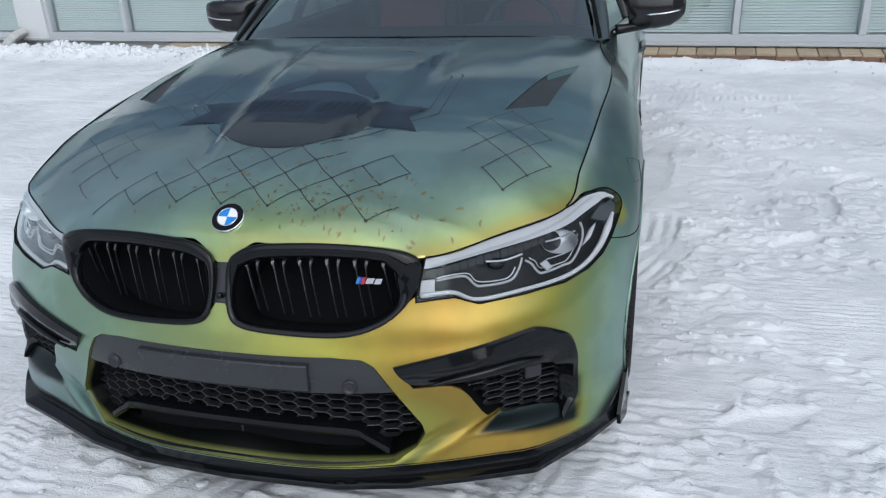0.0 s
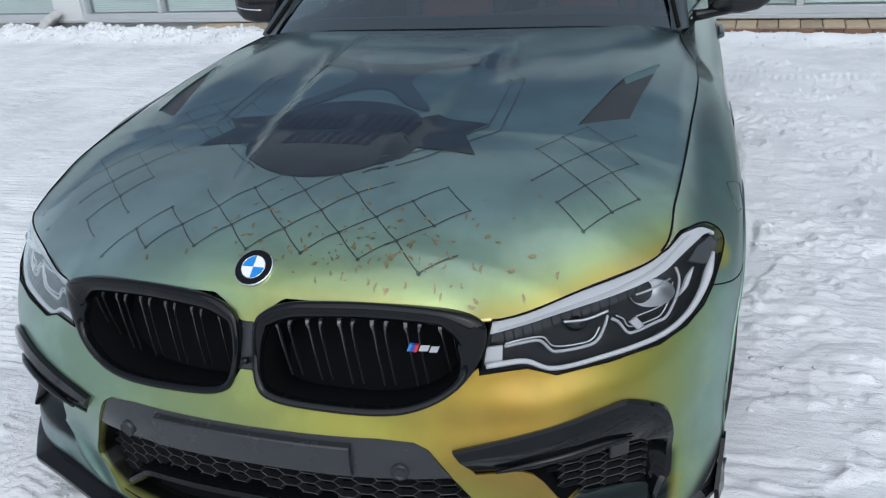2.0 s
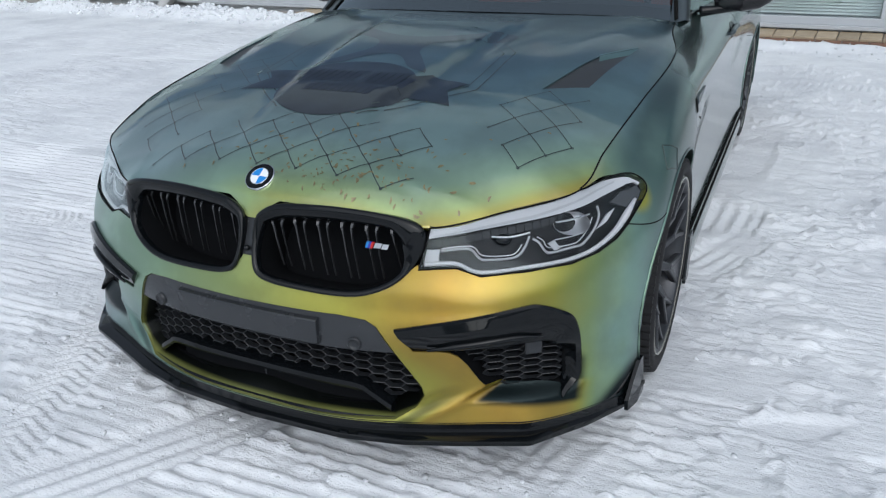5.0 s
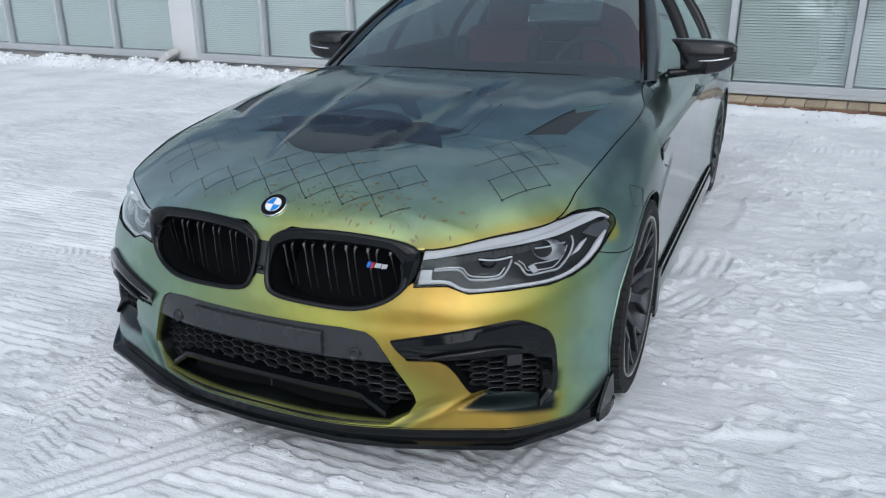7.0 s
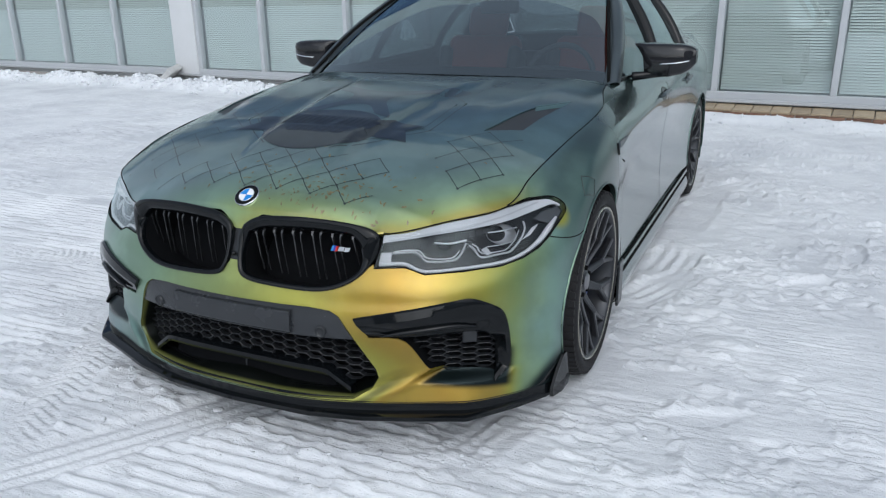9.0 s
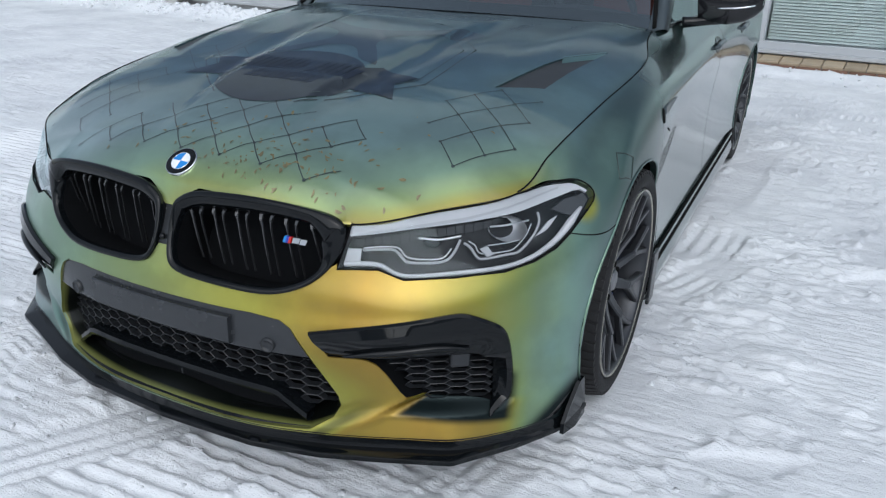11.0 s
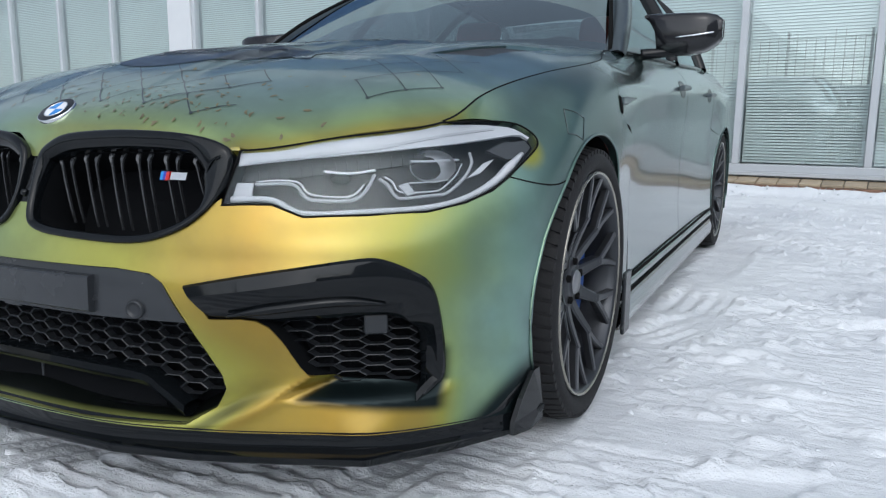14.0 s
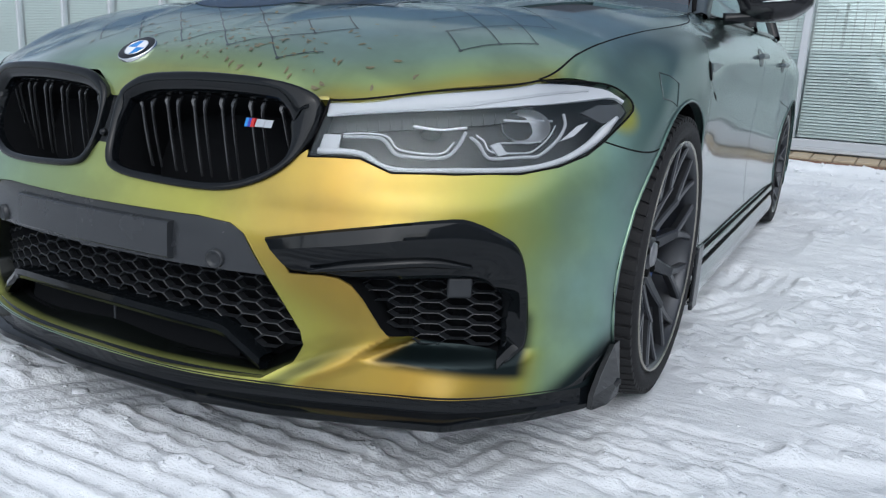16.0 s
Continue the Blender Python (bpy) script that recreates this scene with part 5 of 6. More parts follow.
# roof
rail = curve([(.595, 2.47, 1.395), (.585, 2.80, 1.435), (.575, 3.20, 1.440), (.560, 3.60, 1.41), (.54, 3.95, 1.35)], 16)
rows = []
for p in rail:
    c = p * (0, 1, 1) + np.array([0, -.04 * np.clip((2.9 - p[1]) / .4, 0, 1), .032])
    row = [p + (c - p) * f + np.array([0, 0, (c[2] - p[2]) * (math.sin(f * math.pi / 2) - f)]) for f in np.linspace(0, 1, 9)]
    rows.append(row + [q * (-1, 1, 1) for q in row[::-1][1:]])
V, F = loft(rows)
mesh_part("roof", V, [tuple(reversed(f)) for f in F], M_GLOSS, car, "gloss black roof panel")
# rear screen and boot lid
rb = [(.54, 3.95, 1.35), (.62, 4.45, 1.09)]
rows = []
for x, y, z in rb:
    rows.append([(x * f, y, z + .02 * (1 - f * f)) for f in np.linspace(-1, 1, 12)])
V, F = outward(*loft(rows), (0, 3, .6))
mesh_part("rear_screen", V, F, M_SIDEGLASS, car)
top = body(np.linspace(12.9, 15, 24), np.full(24, 5.0))
rows = [[(x * f, y, z + .02 * (1 - f * f)) for f in np.linspace(-1, 1, 12)] for x, y, z in [(.62, 4.43, 1.09)] + [tuple(p) for p in top[::4]]]
V, F = loft(rows)
mesh_part("boot_lid", V, F, M_WRAP, car)
# belt to roof: A-pillar, side glass, C-pillar
belt = body(np.array([u_at(y) for y in (1.725, 2.1, 2.6, 3.1, 3.6, 4.0, 4.4)]), np.full(7, 5.0))
rl = np.array([(.592, 2.47, 1.397), (.592, 2.55, 1.41), (.590, 2.80, 1.432), (.580, 3.15, 1.436), (.565, 3.55, 1.41), (.55, 3.90, 1.35), (.62, 4.42, 1.10)])
bel, rlc = curve(belt, 40), curve(rl, 40)
rows = [bel + (rlc - bel) * f + np.array([.03, 0, 0]) * 4 * f * (1 - f) for f in np.linspace(0, 1, 9)]
V, F = outward(*loft(rows), (0, 3, .6))
sg = both_sides("side_glass", V, F, M_SIDEGLASS, C2, "dark tinted side windows")
for o in sg:
    o.visible_shadow = False


def pillar(path_lo, path_hi, width, mat, name):
    rows_ = []
    for f in np.linspace(0, 1, 14):
        p = np.array(path_lo) + (np.array(path_hi) - path_lo) * f + np.array([.030 * 4 * f * (1 - f), 0, .020 * 4 * f * (1 - f)])
        w = width[0] + (width[1] - width[0]) * f
        rows_.append([p + np.array(d) for d in ((-.040, -w * .38, -.004), (-.012, -w * .42, .010), (.006, -w * .30, .015), (.016, 0, .012), (.016, w * .5, .0), (.004, w * .6, -.012))])
    V_, F_ = loft(rows_)
    both_sides(name, V_, F_, mat, C2)


pillar((.800, 1.745, .968), (.600, 2.50, 1.395), (.115, .080), M_SLATE, "windscreen_pillar")
V, F = tube(curve([(.782, 1.712, .985), (.712, 1.98, 1.168), (.640, 2.26, 1.312), (.583, 2.462, 1.398)], 24), .008, 6)
both_sides("pillar_gap", V, F, M_SEAM, C2)
pillar((.868, 2.50, .985), (.592, 2.72, 1.425), (.06, .05), M_GLOSS, "door_pillar")
pillar((.868, 3.42, 1.01), (.570, 3.52, 1.41), (.06, .05), M_GLOSS, "rear_door_pillar")
rows = [[bel[i] + (rlc[i] - bel[i]) * f + np.array([.006 + .03 * 4 * f * (1 - f), 0, 0]) for f in np.linspace(0, 1, 9)] for i in range(29, 40)]
V, F = loft(rows)
both_sides("roof_pillar", V, [tuple(reversed(f)) for f in F], M_WRAP, C2)
rlv = curve([tuple(p) for p in rl[:6]], 30) + np.array([.010, 0, .004])
V, F = tube(rlv, .022, 8)
both_sides("roof_rail", V, F, M_SLATE, C2)
V, F = tube(bel[:36] + np.array([.004, 0, .002]), .008, 6)
both_sides("belt_trim", V, F, M_GLOSS, C2)
# cowl strip behind the bonnet
rows = [np.concatenate([WB + d, (WB + d)[::-1][1:] * (-1, 1, 1)]) for d in (np.array([0, -.03, -.045]), np.array([0, -.004, -.030]), np.array([0, .03, -.004]))]
V, F = loft(rows)
mesh_part("cowl", V, [tuple(reversed(f)) for f in F], M_PLASTIC, car)

# mirrors
def mirror_shell():
    rows_ = []
    for x, y0_, y1_, z0_, z1_ in ((.828, 2.03, 2.06, 1.124, 1.134), (.848, 2.015, 2.09, 1.108, 1.136), (.872, 2.00, 2.12, 1.066, 1.136), (.882, 1.99, 2.14, .994, 1.136), (.92, 1.985, 2.14, .986, 1.136), (.99, 1.980, 2.135, .984, 1.135), (1.05, 1.985, 2.13, .996, 1.132), (1.086, 2.005, 2.12, 1.018, 1.124), (1.106, 2.035, 2.105, 1.044, 1.108)):
        cy, cz, ry, rz = (y0_ + y1_) / 2, (z0_ + z1_) / 2, (y1_ - y0_) / 2, (z1_ - z0_) / 2
        rows_.append([(x, cy + ry * np.sign(math.cos(a_)) * abs(math.cos(a_)) ** .5, cz + rz * np.sign(math.sin(a_)) * abs(math.sin(a_)) ** .42) for a_ in np.linspace(0, 2 * math.pi, 24, endpoint=False)])
    v_, f_ = loft(rows_, False, True)
    f_ += [tuple(reversed(range(24))), tuple(range(8 * 24, 9 * 24))]
    return v_, f_


V, F = mirror_shell()
mirrors = both_sides("wing_mirror", V, F, M_MIRROR, C2, "gloss black door mirror with pointed upper horn")
V, F = tube(curve([(.830, 1.985, .985), (.87, 1.995, .990), (.93, 2.02, .996), (.99, 2.04, 1.0)], 12), np.linspace(.022, .014, 12), 8)
both_sides("mirror_foot", V, F, M_GLOSS, mirrors)
V, F = tube(curve([(.95, 1.983, 1.044), (1.02, 1.980, 1.050), (1.07, 1.996, 1.058), (1.098, 2.03, 1.066)], 14), .0035, 6)
both_sides("indicator_strip", V, F, M_BADGE_SILVER, mirrors)
for o, s in zip(mirrors, (1, -1)):
    bm = box_bm(s * .99, 2.132, 1.062, .17, .012, .10, .004)
    part("mirror_glass", bm, M_CHROME, o)

# door handles over flat dark patches that paint in the recess shade
for nm, y in (("front_door", 2.33), ("rear_door", 3.20)):
    q = np.linspace(0, 2 * math.pi, 28, endpoint=False)
    cup = [on_body(side(np.stack([y + .075 * r_ * np.cos(q), .872 + .034 * r_ * np.sin(q)], 1)), .0012) for r_ in (1.0, .6, .05)]
    V, F = loft(cup, False, True)
    both_sides("handle_recess", *outward(V, F, (0, 2.6, .6)), M_SATIN, doors[nm])
for nm, y in (("front_door", 2.33), ("rear_door", 3.20)):
    pts = side(curve([(y - .105, .868), (y - .08, .872), (y, .876), (y + .08, .878), (y + .105, .878)], 16))
    V, F = tube(on_body(pts, np.interp(np.linspace(0, 1, 16), [0, .2, .8, 1], [0, .012, .012, 0])), np.interp(np.linspace(0, 1, 16), [0, .2, .8, 1], [.006, .011, .011, .006]), 8)
    both_sides("handle", V, F, M_SLATE, doors[nm])
# wing vents
vent = np.array([(1.180, .768), (1.176, .790), (1.180, .812), (1.196, .808), (1.200, .794), (1.206, .776), (1.200, .764)])
vent = np.concatenate([np.linspace(p_, q_, 5)[:-1] for p_, q_ in zip(vent, np.roll(vent, -1, 0))])
mid = vent.mean(0)
V, F = loft([on_body(side(mid + (vent - mid) * r_), h_) for r_, h_ in ((1.04, .0005), (1.0, .003), (.6, .0025), (.02, .0025))], False, True)
both_sides("wing_vent", *outward(V, F, (0, 1.3, .6)), M_SEAM, C2, "gloss black wing vent")
facet = np.array([(1.200, .790), (1.204, .808), (1.27, .812), (1.40, .810), (1.33, .800), (1.25, .788)])
facet = np.concatenate([np.linspace(p_, q_, 5)[:-1] for p_, q_ in zip(facet, np.roll(facet, -1, 0))])
mid = facet.mean(0)
V, F = loft([on_body(side(mid + (facet - mid) * r_), h_) for r_, h_ in ((1.04, .0005), (1.0, .005), (.6, .004), (.02, .003))], False, True)
both_sides("wing_vent_blade", *outward(V, F, (0, 1.3, .6)), M_SLATE, C2)
vb = side(curve([(1.255, .738), (1.30, .724), (1.345, .706)], 10))
V, F = tube(on_body(vb, -.002), np.interp(np.linspace(0, 1, 10), [0, .5, 1], [.002, .005, .002]), 6)
both_sides("wing_vent_slot", V, F, M_SEAM, C2)

# ---- interior ----
rows = []
for y, z, d in ((1.72, .93, 0), (1.95, .975, 0), (2.15, .985, .01), (2.24, .96, .0), (2.26, .80, 0)):
    rows.append([(x, y, z + .03 * math.exp(-((x - .36) / .22) ** 2) * (y > 2.0)) for x in np.linspace(-.76, .76, 24)])
V, F = loft(rows)
mesh_part("dashboard", V, [tuple(reversed(f)) for f in F], M_DASH, car, "dark dashboard")
ctr = np.array([.37, 2.36, .93])
a = np.linspace(0, 2 * math.pi, 40, endpoint=False)
ringp = [ctr + np.array([.185 * math.cos(t_), -.075 * math.sin(t_) * -1, .170 * math.sin(t_)]) for t_ in a]
V, F = tube(ringp, .016, 8, True)
stw = mesh_part("steering_wheel", V, F, M_DASH, car, "dark leather steering wheel")
part("steering_hub", box_bm(ctr[0], ctr[1] - .01, ctr[2] - .01, .15, .05, .11, .03, 3), M_DASH, stw)
for ang in (0, math.pi, -math.pi / 2):
    V, F = tube([ctr + np.array([.06 * math.cos(ang), 0, .05 * math.sin(ang)]), ctr + np.array([.18 * math.cos(ang), .075 * math.sin(ang), .165 * math.sin(ang)])], .014, 6)
    mesh_part("steering_spoke", V, F, M_DASH, stw)


def build_seat(x):
    s = new("seat")
    s.parent = car
    s.location = (x, 2.72, .30)
    part("cushion", box_bm(0, .05, .20, .50, .52, .16, .05, 3), M_LEATHER, s, "", True)
    rot = Matrix.Rotation(radians(-18), 3, "X")
    part("backrest", box_bm(0, .36, .52, .50, .14, .62, .06, 3, rot), M_LEATHER, s, "orange-red leather backrest", True)
    for q in (-.24, .24):
        part("bolster", box_bm(q, .32, .50, .08, .20, .50, .035, 3, rot), M_DASH, s, "", True)
    part("headrest", box_bm(0, .50, .90, .27, .10, .20, .045, 3, rot), M_LEATHER, s, "", True)
    return s


build_seat(.37)
build_seat(-.37)
part("rear_bench", box_bm(0, 3.62, .72, 1.2, .18, .55, .06, 3), M_DASH, car, "", True)
part("cabin_floor", box_bm(0, 2.9, .28, 1.5, 2.3, .04), M_DASH, car)
part("rear_view_mirror", box_bm(0, 2.42, 1.30, .22, .03, .07, .012, 2), M_GLOSS, car)

# ---- bonnet details and printed graphics ----
def on_hood(xy, lift):
    xy = np.asarray(xy, float)
    p, n = hood_f(xy[:, 0], xy[:, 1])
    return p + n * lift


def hood_patch(name, poly, mat, lift=.0012, step=.02, label="", parent=None):
    V_, F_, N_ = panel(hood_f, np.asarray(poly, float), [], (step, step), 0, False, lift)
    return mesh_part(name, V_, F_, mat, parent or hood, label, N_)


def hood_line(name, pts, w, mat, lift=.0008, parent=None):
    """A flat printed line of width w over the bonnet."""
    P = np.asarray(pts, float)
    t_ = np.gradient(P, axis=0)
    n_ = np.stack([-t_[:, 1], t_[:, 0]], 1)
    n_ /= np.linalg.norm(n_, axis=1)[:, None] + 1e-12
    V_, F_ = loft([on_hood(P + n_ * w / 2, lift), on_hood(P - n_ * w / 2, lift)])
    return V_, [tuple(reversed(q)) for q in F_]


for s in (1, -1):
    vent = np.array(VENT) * (s, 1)
    hood_patch("bonnet_vent", vent, M_VENT, -.006, .03, "dark grey bonnet vent insert")
    rim_ = np.linspace(VENT[0], VENT[1], 14) * (s, 1)
    V, F = loft([on_hood(rim_ + np.array([-.006 * s, .004]), .0008), on_hood(rim_ + np.array([.006 * s, -.040]), -.005)])
    mesh_part("vent_rim", *outward(V, F, (0, .9, .5)), M_TEAL, hood)

# roundel on the nose: black ring, blue and white quarters, no letters
ec = on_hood([(0, .166)], 0)[0]
_, en = hood_f(np.array([0.0]), np.array([.166]))
en = en[0]
et = np.array([1.0, 0, 0])
es = np.cross(en, et)
a = np.linspace(0, 2 * math.pi, 48, endpoint=False)


def disc(prof):
    return loft([[tuple(ec + en * d + r * (math.cos(q) * et + math.sin(q) * es)) for q in a] for r, d in prof], False, True)


V, F = disc([(.0415, -.004), (.0415, .002), (.0405, .0038), (.0395, .0038)])
emblem = mesh_part("roundel", V, F, M_BADGE_SILVER, hood, "round badge with black ring and blue and white quarters")
V, F = disc([(.0395, .0036), (.0262, .0046)])
mesh_part("badge_ring", V, F, M_GLOSS, emblem)
V, F = disc([(.0262, .0044), (.0258, .0056), (.0248, .0056), (.0248, .0046)])
mesh_part("badge_inner_ring", V, F, M_BADGE_SILVER, emblem)
for q4 in range(4):
    aa = np.linspace(q4 * math.pi / 2, (q4 + 1) * math.pi / 2, 13)
    V = [ec + en * .0054] + [ec + en * .0048 + .0248 * (math.cos(q) * et + math.sin(q) * es) for q in aa]
    F = [(0, i + 1, i + 2) for i in range(12)]
    mesh_part("badge_quarter", V, F, M_BADGE_BLUE if q4 % 2 else M_BADGE_WHITE, emblem)

# chain-link fence print: lattice of twisted wires, kept inside ragged patches
LA, LB, L0 = np.array([.0622, .0565]), np.array([.0622, -.0565]), np.array([.211, .205])
PATCHES = [
    [(-.45, .19), (-.36, .30), (-.20, .36), (-.05, .41), (.10, .44), (.22, .40), (.39, .42), (.36, .27), (.40, .14), (.05, .12), (-.26, .12)],
    [(-.74, .36), (-.58, .27), (-.40, .30), (-.44, .44), (-.36, .58), (-.30, .84), (-.52, .88), (-.64, .60)]]
rng = random.Random(4)
V, F = [], []
for i in range(-14, 15):
    for j in range(-14, 15):
        a0 = L0 + i * LA + j * LB
        for stp in (LA, LB):
            m_ = a0 + stp / 2
            if not any(inside(p, m_[None])[0] for p in PATCHES) or (rng.random() < .10 and m_[0] < -.3) or min(a0[1], a0[1] + stp[1]) < .150 + .142 * m_[0] ** 2 + .9 * max(0, abs(m_[0]) - .43):
                continue
            f = np.linspace(-.03, 1.03, 9)[:, None]
            bend = np.sin(np.linspace(0, math.pi, 9))[:, None] * np.array([-stp[1], stp[0]]) * (.035 if stp is LA else -.03)
            line = a0 + f * stp + bend
            V, F = join((V, F), hood_line("", line, .0028, None))
        if a0[1] > .16 and any(inside(p, a0[None])[0] for p in PATCHES):
            q = np.linspace(0, 2 * math.pi, 11)
            V, F = join((V, F), hood_line("", a0 + .0036 * np.stack([np.cos(q), np.sin(q)], 1), .0016, None))
# the piece on the car's left lies on its own lattice
NODES = {(0, 0), (1, 0), (2, 0), (-1, 1), (0, 1), (1, 1), (2, 1), (3, 1), (-1, 2), (0, 2), (1, 2), (2, 2), (-1, 3), (0, 3), (1, 3)}
for i, j in sorted(NODES):
    a0 = np.array([.493 + .0495 * i + .0615 * j, .617 + .067 * i - .055 * j])
    for di, dj in ((1, 0), (0, 1)):
        if (i + di, j + dj) not in NODES or (i, j, dj) == (-1, 1, 1):
            continue
        stp = np.array([.0495 * di + .0615 * dj, .067 * di - .055 * dj])
        line = a0 + np.linspace(-.03, 1.03, 9)[:, None] * stp
        V, F = join((V, F), hood_line("", line, .0027, None))
    q = np.linspace(0, 2 * math.pi, 11)
    V, F = join((V, F), hood_line("", a0 + .0036 * np.stack([np.cos(q), np.sin(q)], 1), .0016, None))
tagged(mesh_part("fence_graphic", V, F, M_WIRE, hood, "printed chain-link fence lines"), "", "", "", "stuff")
# rust-coloured flecks
V, F = [], []
for _ in range(170):
    x, y = rng.gauss(.24, .19), .150 + abs(rng.gauss(0, .10)) + .12 * max(0, rng.gauss(0, 1)) ** 2 * .4
    if not inside(hood_outline, np.array([(abs(x), y - .015)]))[0]:
        continue
    an, ln = rng.uniform(0, 3.1), rng.uniform(.005, .019)
    d = np.array([math.cos(an), math.sin(an)])
    f = np.linspace(-1, 1, 5)[:, None]
    w = ln * rng.uniform(.10, .22)
    P = np.array([x, y]) + f * d * ln / 2 + (f * f) * np.array([-d[1], d[0]]) * ln * rng.uniform(-.25, .25)
    nn = np.array([-d[1], d[0]])
    wd = w * (1 - f * f) ** .5 + .0003
    v_, f_ = loft([on_hood(P + nn * wd, .0009), on_hood(P - nn * wd, .0009)])
    V, F = join((V, F), (v_, f_))
tagged(mesh_part("fleck_graphic", V, F, M_RUST, hood, "printed rust-coloured flecks"), "", "", "", "stuff")

# emblem print in the middle of the bonnet: dark disc, ribbon ends, double octagon line, plain bars for its lettering
q = np.linspace(0, 2 * math.pi, 48, endpoint=False)
ball = np.stack([-.004 + .224 * np.cos(q), .607 + .190 * np.sin(q)], 1)
hood_patch("disc_graphic", ball, M_DECAL, .0012, .025, "printed dark disc")
for s in (1, -1):
    rib = np.array([(.19, .70), (.218, .758), (.253, .745), (.357, .718), (.312, .660), (.362, .562), (.20, .584), (.16, .62)]) * (s, 1)
    hood_patch("ribbon_graphic", rib, M_DECAL, .0014, .03)
octo = np.array([(0, 1.27), (.15, 1.255), (.290, 1.160), (.392, 1.017), (.392, .690), (.265, .555), (.135, .440)])
for k, w in ((1.0, .0050), (.915, .0038)):
    V, F = [], []
    for s in (1, -1):
        ol = (octo - (0, .83)) * (s * k, k) + (0, .83)
        V, F = join((V, F), hood_line("", np.concatenate([np.linspace(ol[i], ol[i + 1], 10) for i in range(len(ol) - 1)]), w, None))
    mesh_part("octagon_graphic", V, F, M_WIRE, hood, "printed octagon outline")
# plain arched shape above the disc
arch_top = curve([(-.34, 1.25), (-.28, 1.24), (-.22, 1.175), (-.10, 1.11), (0, 1.09), (.10, 1.11), (.22, 1.175), (.27, 1.24), (.325, 1.235), (.325, 1.17), (.25, 1.10), (.12, 1.03), (.09, .94), (.14, .85), (.20, .745), (.13, .77), (.06, .86), (0, .885), (-.06, .86), (-.13, .77), (-.21, .745), (-.14, .85), (-.09, .94), (-.12, 1.03), (-.25, 1.10), (-.335, 1.175)], 96, True)
hood_patch("arch_graphic", arch_top, M_DECAL2, .0009, .025, "printed slate arched shape")
V, F = [], []
for row, (yy, hh, n_) in enumerate(((.665, .085, 15), (.575, .05, 9))):
    for i in range(n_):
        if (row == 0 and i == 8):
            continue
        x = (i - (n_ - 1) / 2) * .026 - .004
        sl = .012
        y_ = yy - .35 * x * x
        quad = [(x - .009, y_ - hh / 2), (x + .009, y_ - hh / 2), (x + .009 + sl, y_ + hh / 2), (x - .009 + sl, y_ + hh / 2)]
        p = on_hood(quad, .0018)
        V, F = join((V, F), (p, [(0, 1, 2, 3)]))
tagged(mesh_part("lettering_graphic", V, F, material("printed_navy_bars", (.014, .022, .040), .4, .4), hood, "plain navy bars of lettering", None, False), "", "", "", "stuff")
# wing print: one diamond of the fence
for s in (1, -1):
    V, F = [], []
    dm = [(.763, .770), (.717, .716), (.779, .701), (.817, .750), (.763, .770)]
    for p0, p1 in zip(dm, dm[1:]):
        v_, f_ = tube(on_body(side([p0, ((p0[0] + p1[0]) / 2, (p0[1] + p1[1]) / 2 + .004), p1]), .0004), .0018, 4)
        V, F = join((V, F), (v_, f_))
    if s < 0:
        V, F = mirror_x(V, F)
    mesh_part("wing_fence_graphic", V, F, M_WIRE, car, "", None, False)

# ---- building ----
WALL_ANG = math.atan(-.09)


def wall_pt(x, off=0.0, z=0.0):
    """A point of the facade: x along it, off metres in front of it (towards the car)."""
    return Vector((x - off * .09, 8.0 - .09 * x - off, z))


def wall_box(name, x0, x1, z0, z1, off0, off1, mat, parent=None, bevel=.004, label=""):
    L = (x1 - x0) / math.cos(WALL_ANG)
    bm_ = box_bm(0, 0, 0, L, off1 - off0, z1 - z0, bevel, 1)
    bmesh.ops.rotate(bm_, cent=(0, 0, 0), matrix=Matrix.Rotation(WALL_ANG, 3, "Z"), verts=bm_.verts)
    c_ = wall_pt((x0 + x1) / 2, (off0 + off1) / 2, (z0 + z1) / 2)
    bmesh.ops.translate(bm_, vec=c_, verts=bm_.verts)
    return part(name, bm_, mat, parent, label)


wall = wall_box("wall_north", -24, 12, -.3, .24, -.35, -.02, M_RENDER)
tagged(wall, "pale rendered plinth of a glazed showroom", "wall", "", "structure")
upper = wall_box("wall_upper", -24, 12, 4.2, 9.9, -.35, .05, M_RENDER)
tagged(upper, "wall above the glazing with blue and grey cladding", "wall", "", "structure")
V, F = [], []
for x in np.arange(-24, 12, .30):
    k_ = len(V)
    for z in (4.25, 7.0):
        V += [tuple(wall_pt(x + dx, off_, z)) for dx, off_ in ((0, .06), (.10, .06), (.12, .09), (.28, .09), (.30, .06))]
    F += [(k_ + i, k_ + i + 1, k_ + 6 + i, k_ + 5 + i) for i in range(4)]
mesh_part("blue_cladding", V, F, M_BLUECLAD, upper, "blue ribbed steel fascia", None, False)
for z in (7.03, 7.60, 8.17, 8.74, 9.31):
    wall_box("cladding_course", -24, 12, z, z + .60, .05, .14, M_GREYCLAD, upper, .02)
tagged(wall_box("wall_back", -24, 12, -.3, 9.9, -1.3, -1.0, M_RENDER), "pale room wall behind the blinds", "wall", "", "structure")
tagged(wall_box("base_rail", -24, 12, .205, .285, -.03, .05, M_ALU), "grey aluminium base rail of the glazing", "trim", "", "structure")
tagged(wall_box("base_sill", -24, 12, .165, .205, -.03, .09, M_ALU), "grey aluminium sill under the glazing", "trim", "", "structure")
MULL = [1.96, 3.22, 4.5, 5.8, .69, -.62, -1.94, -3.3, -4.7, -6.40, -7.83, -9.97, -11.53, -13.15, -14.9, -16.5, -18.1]
MULL = sorted(MULL)
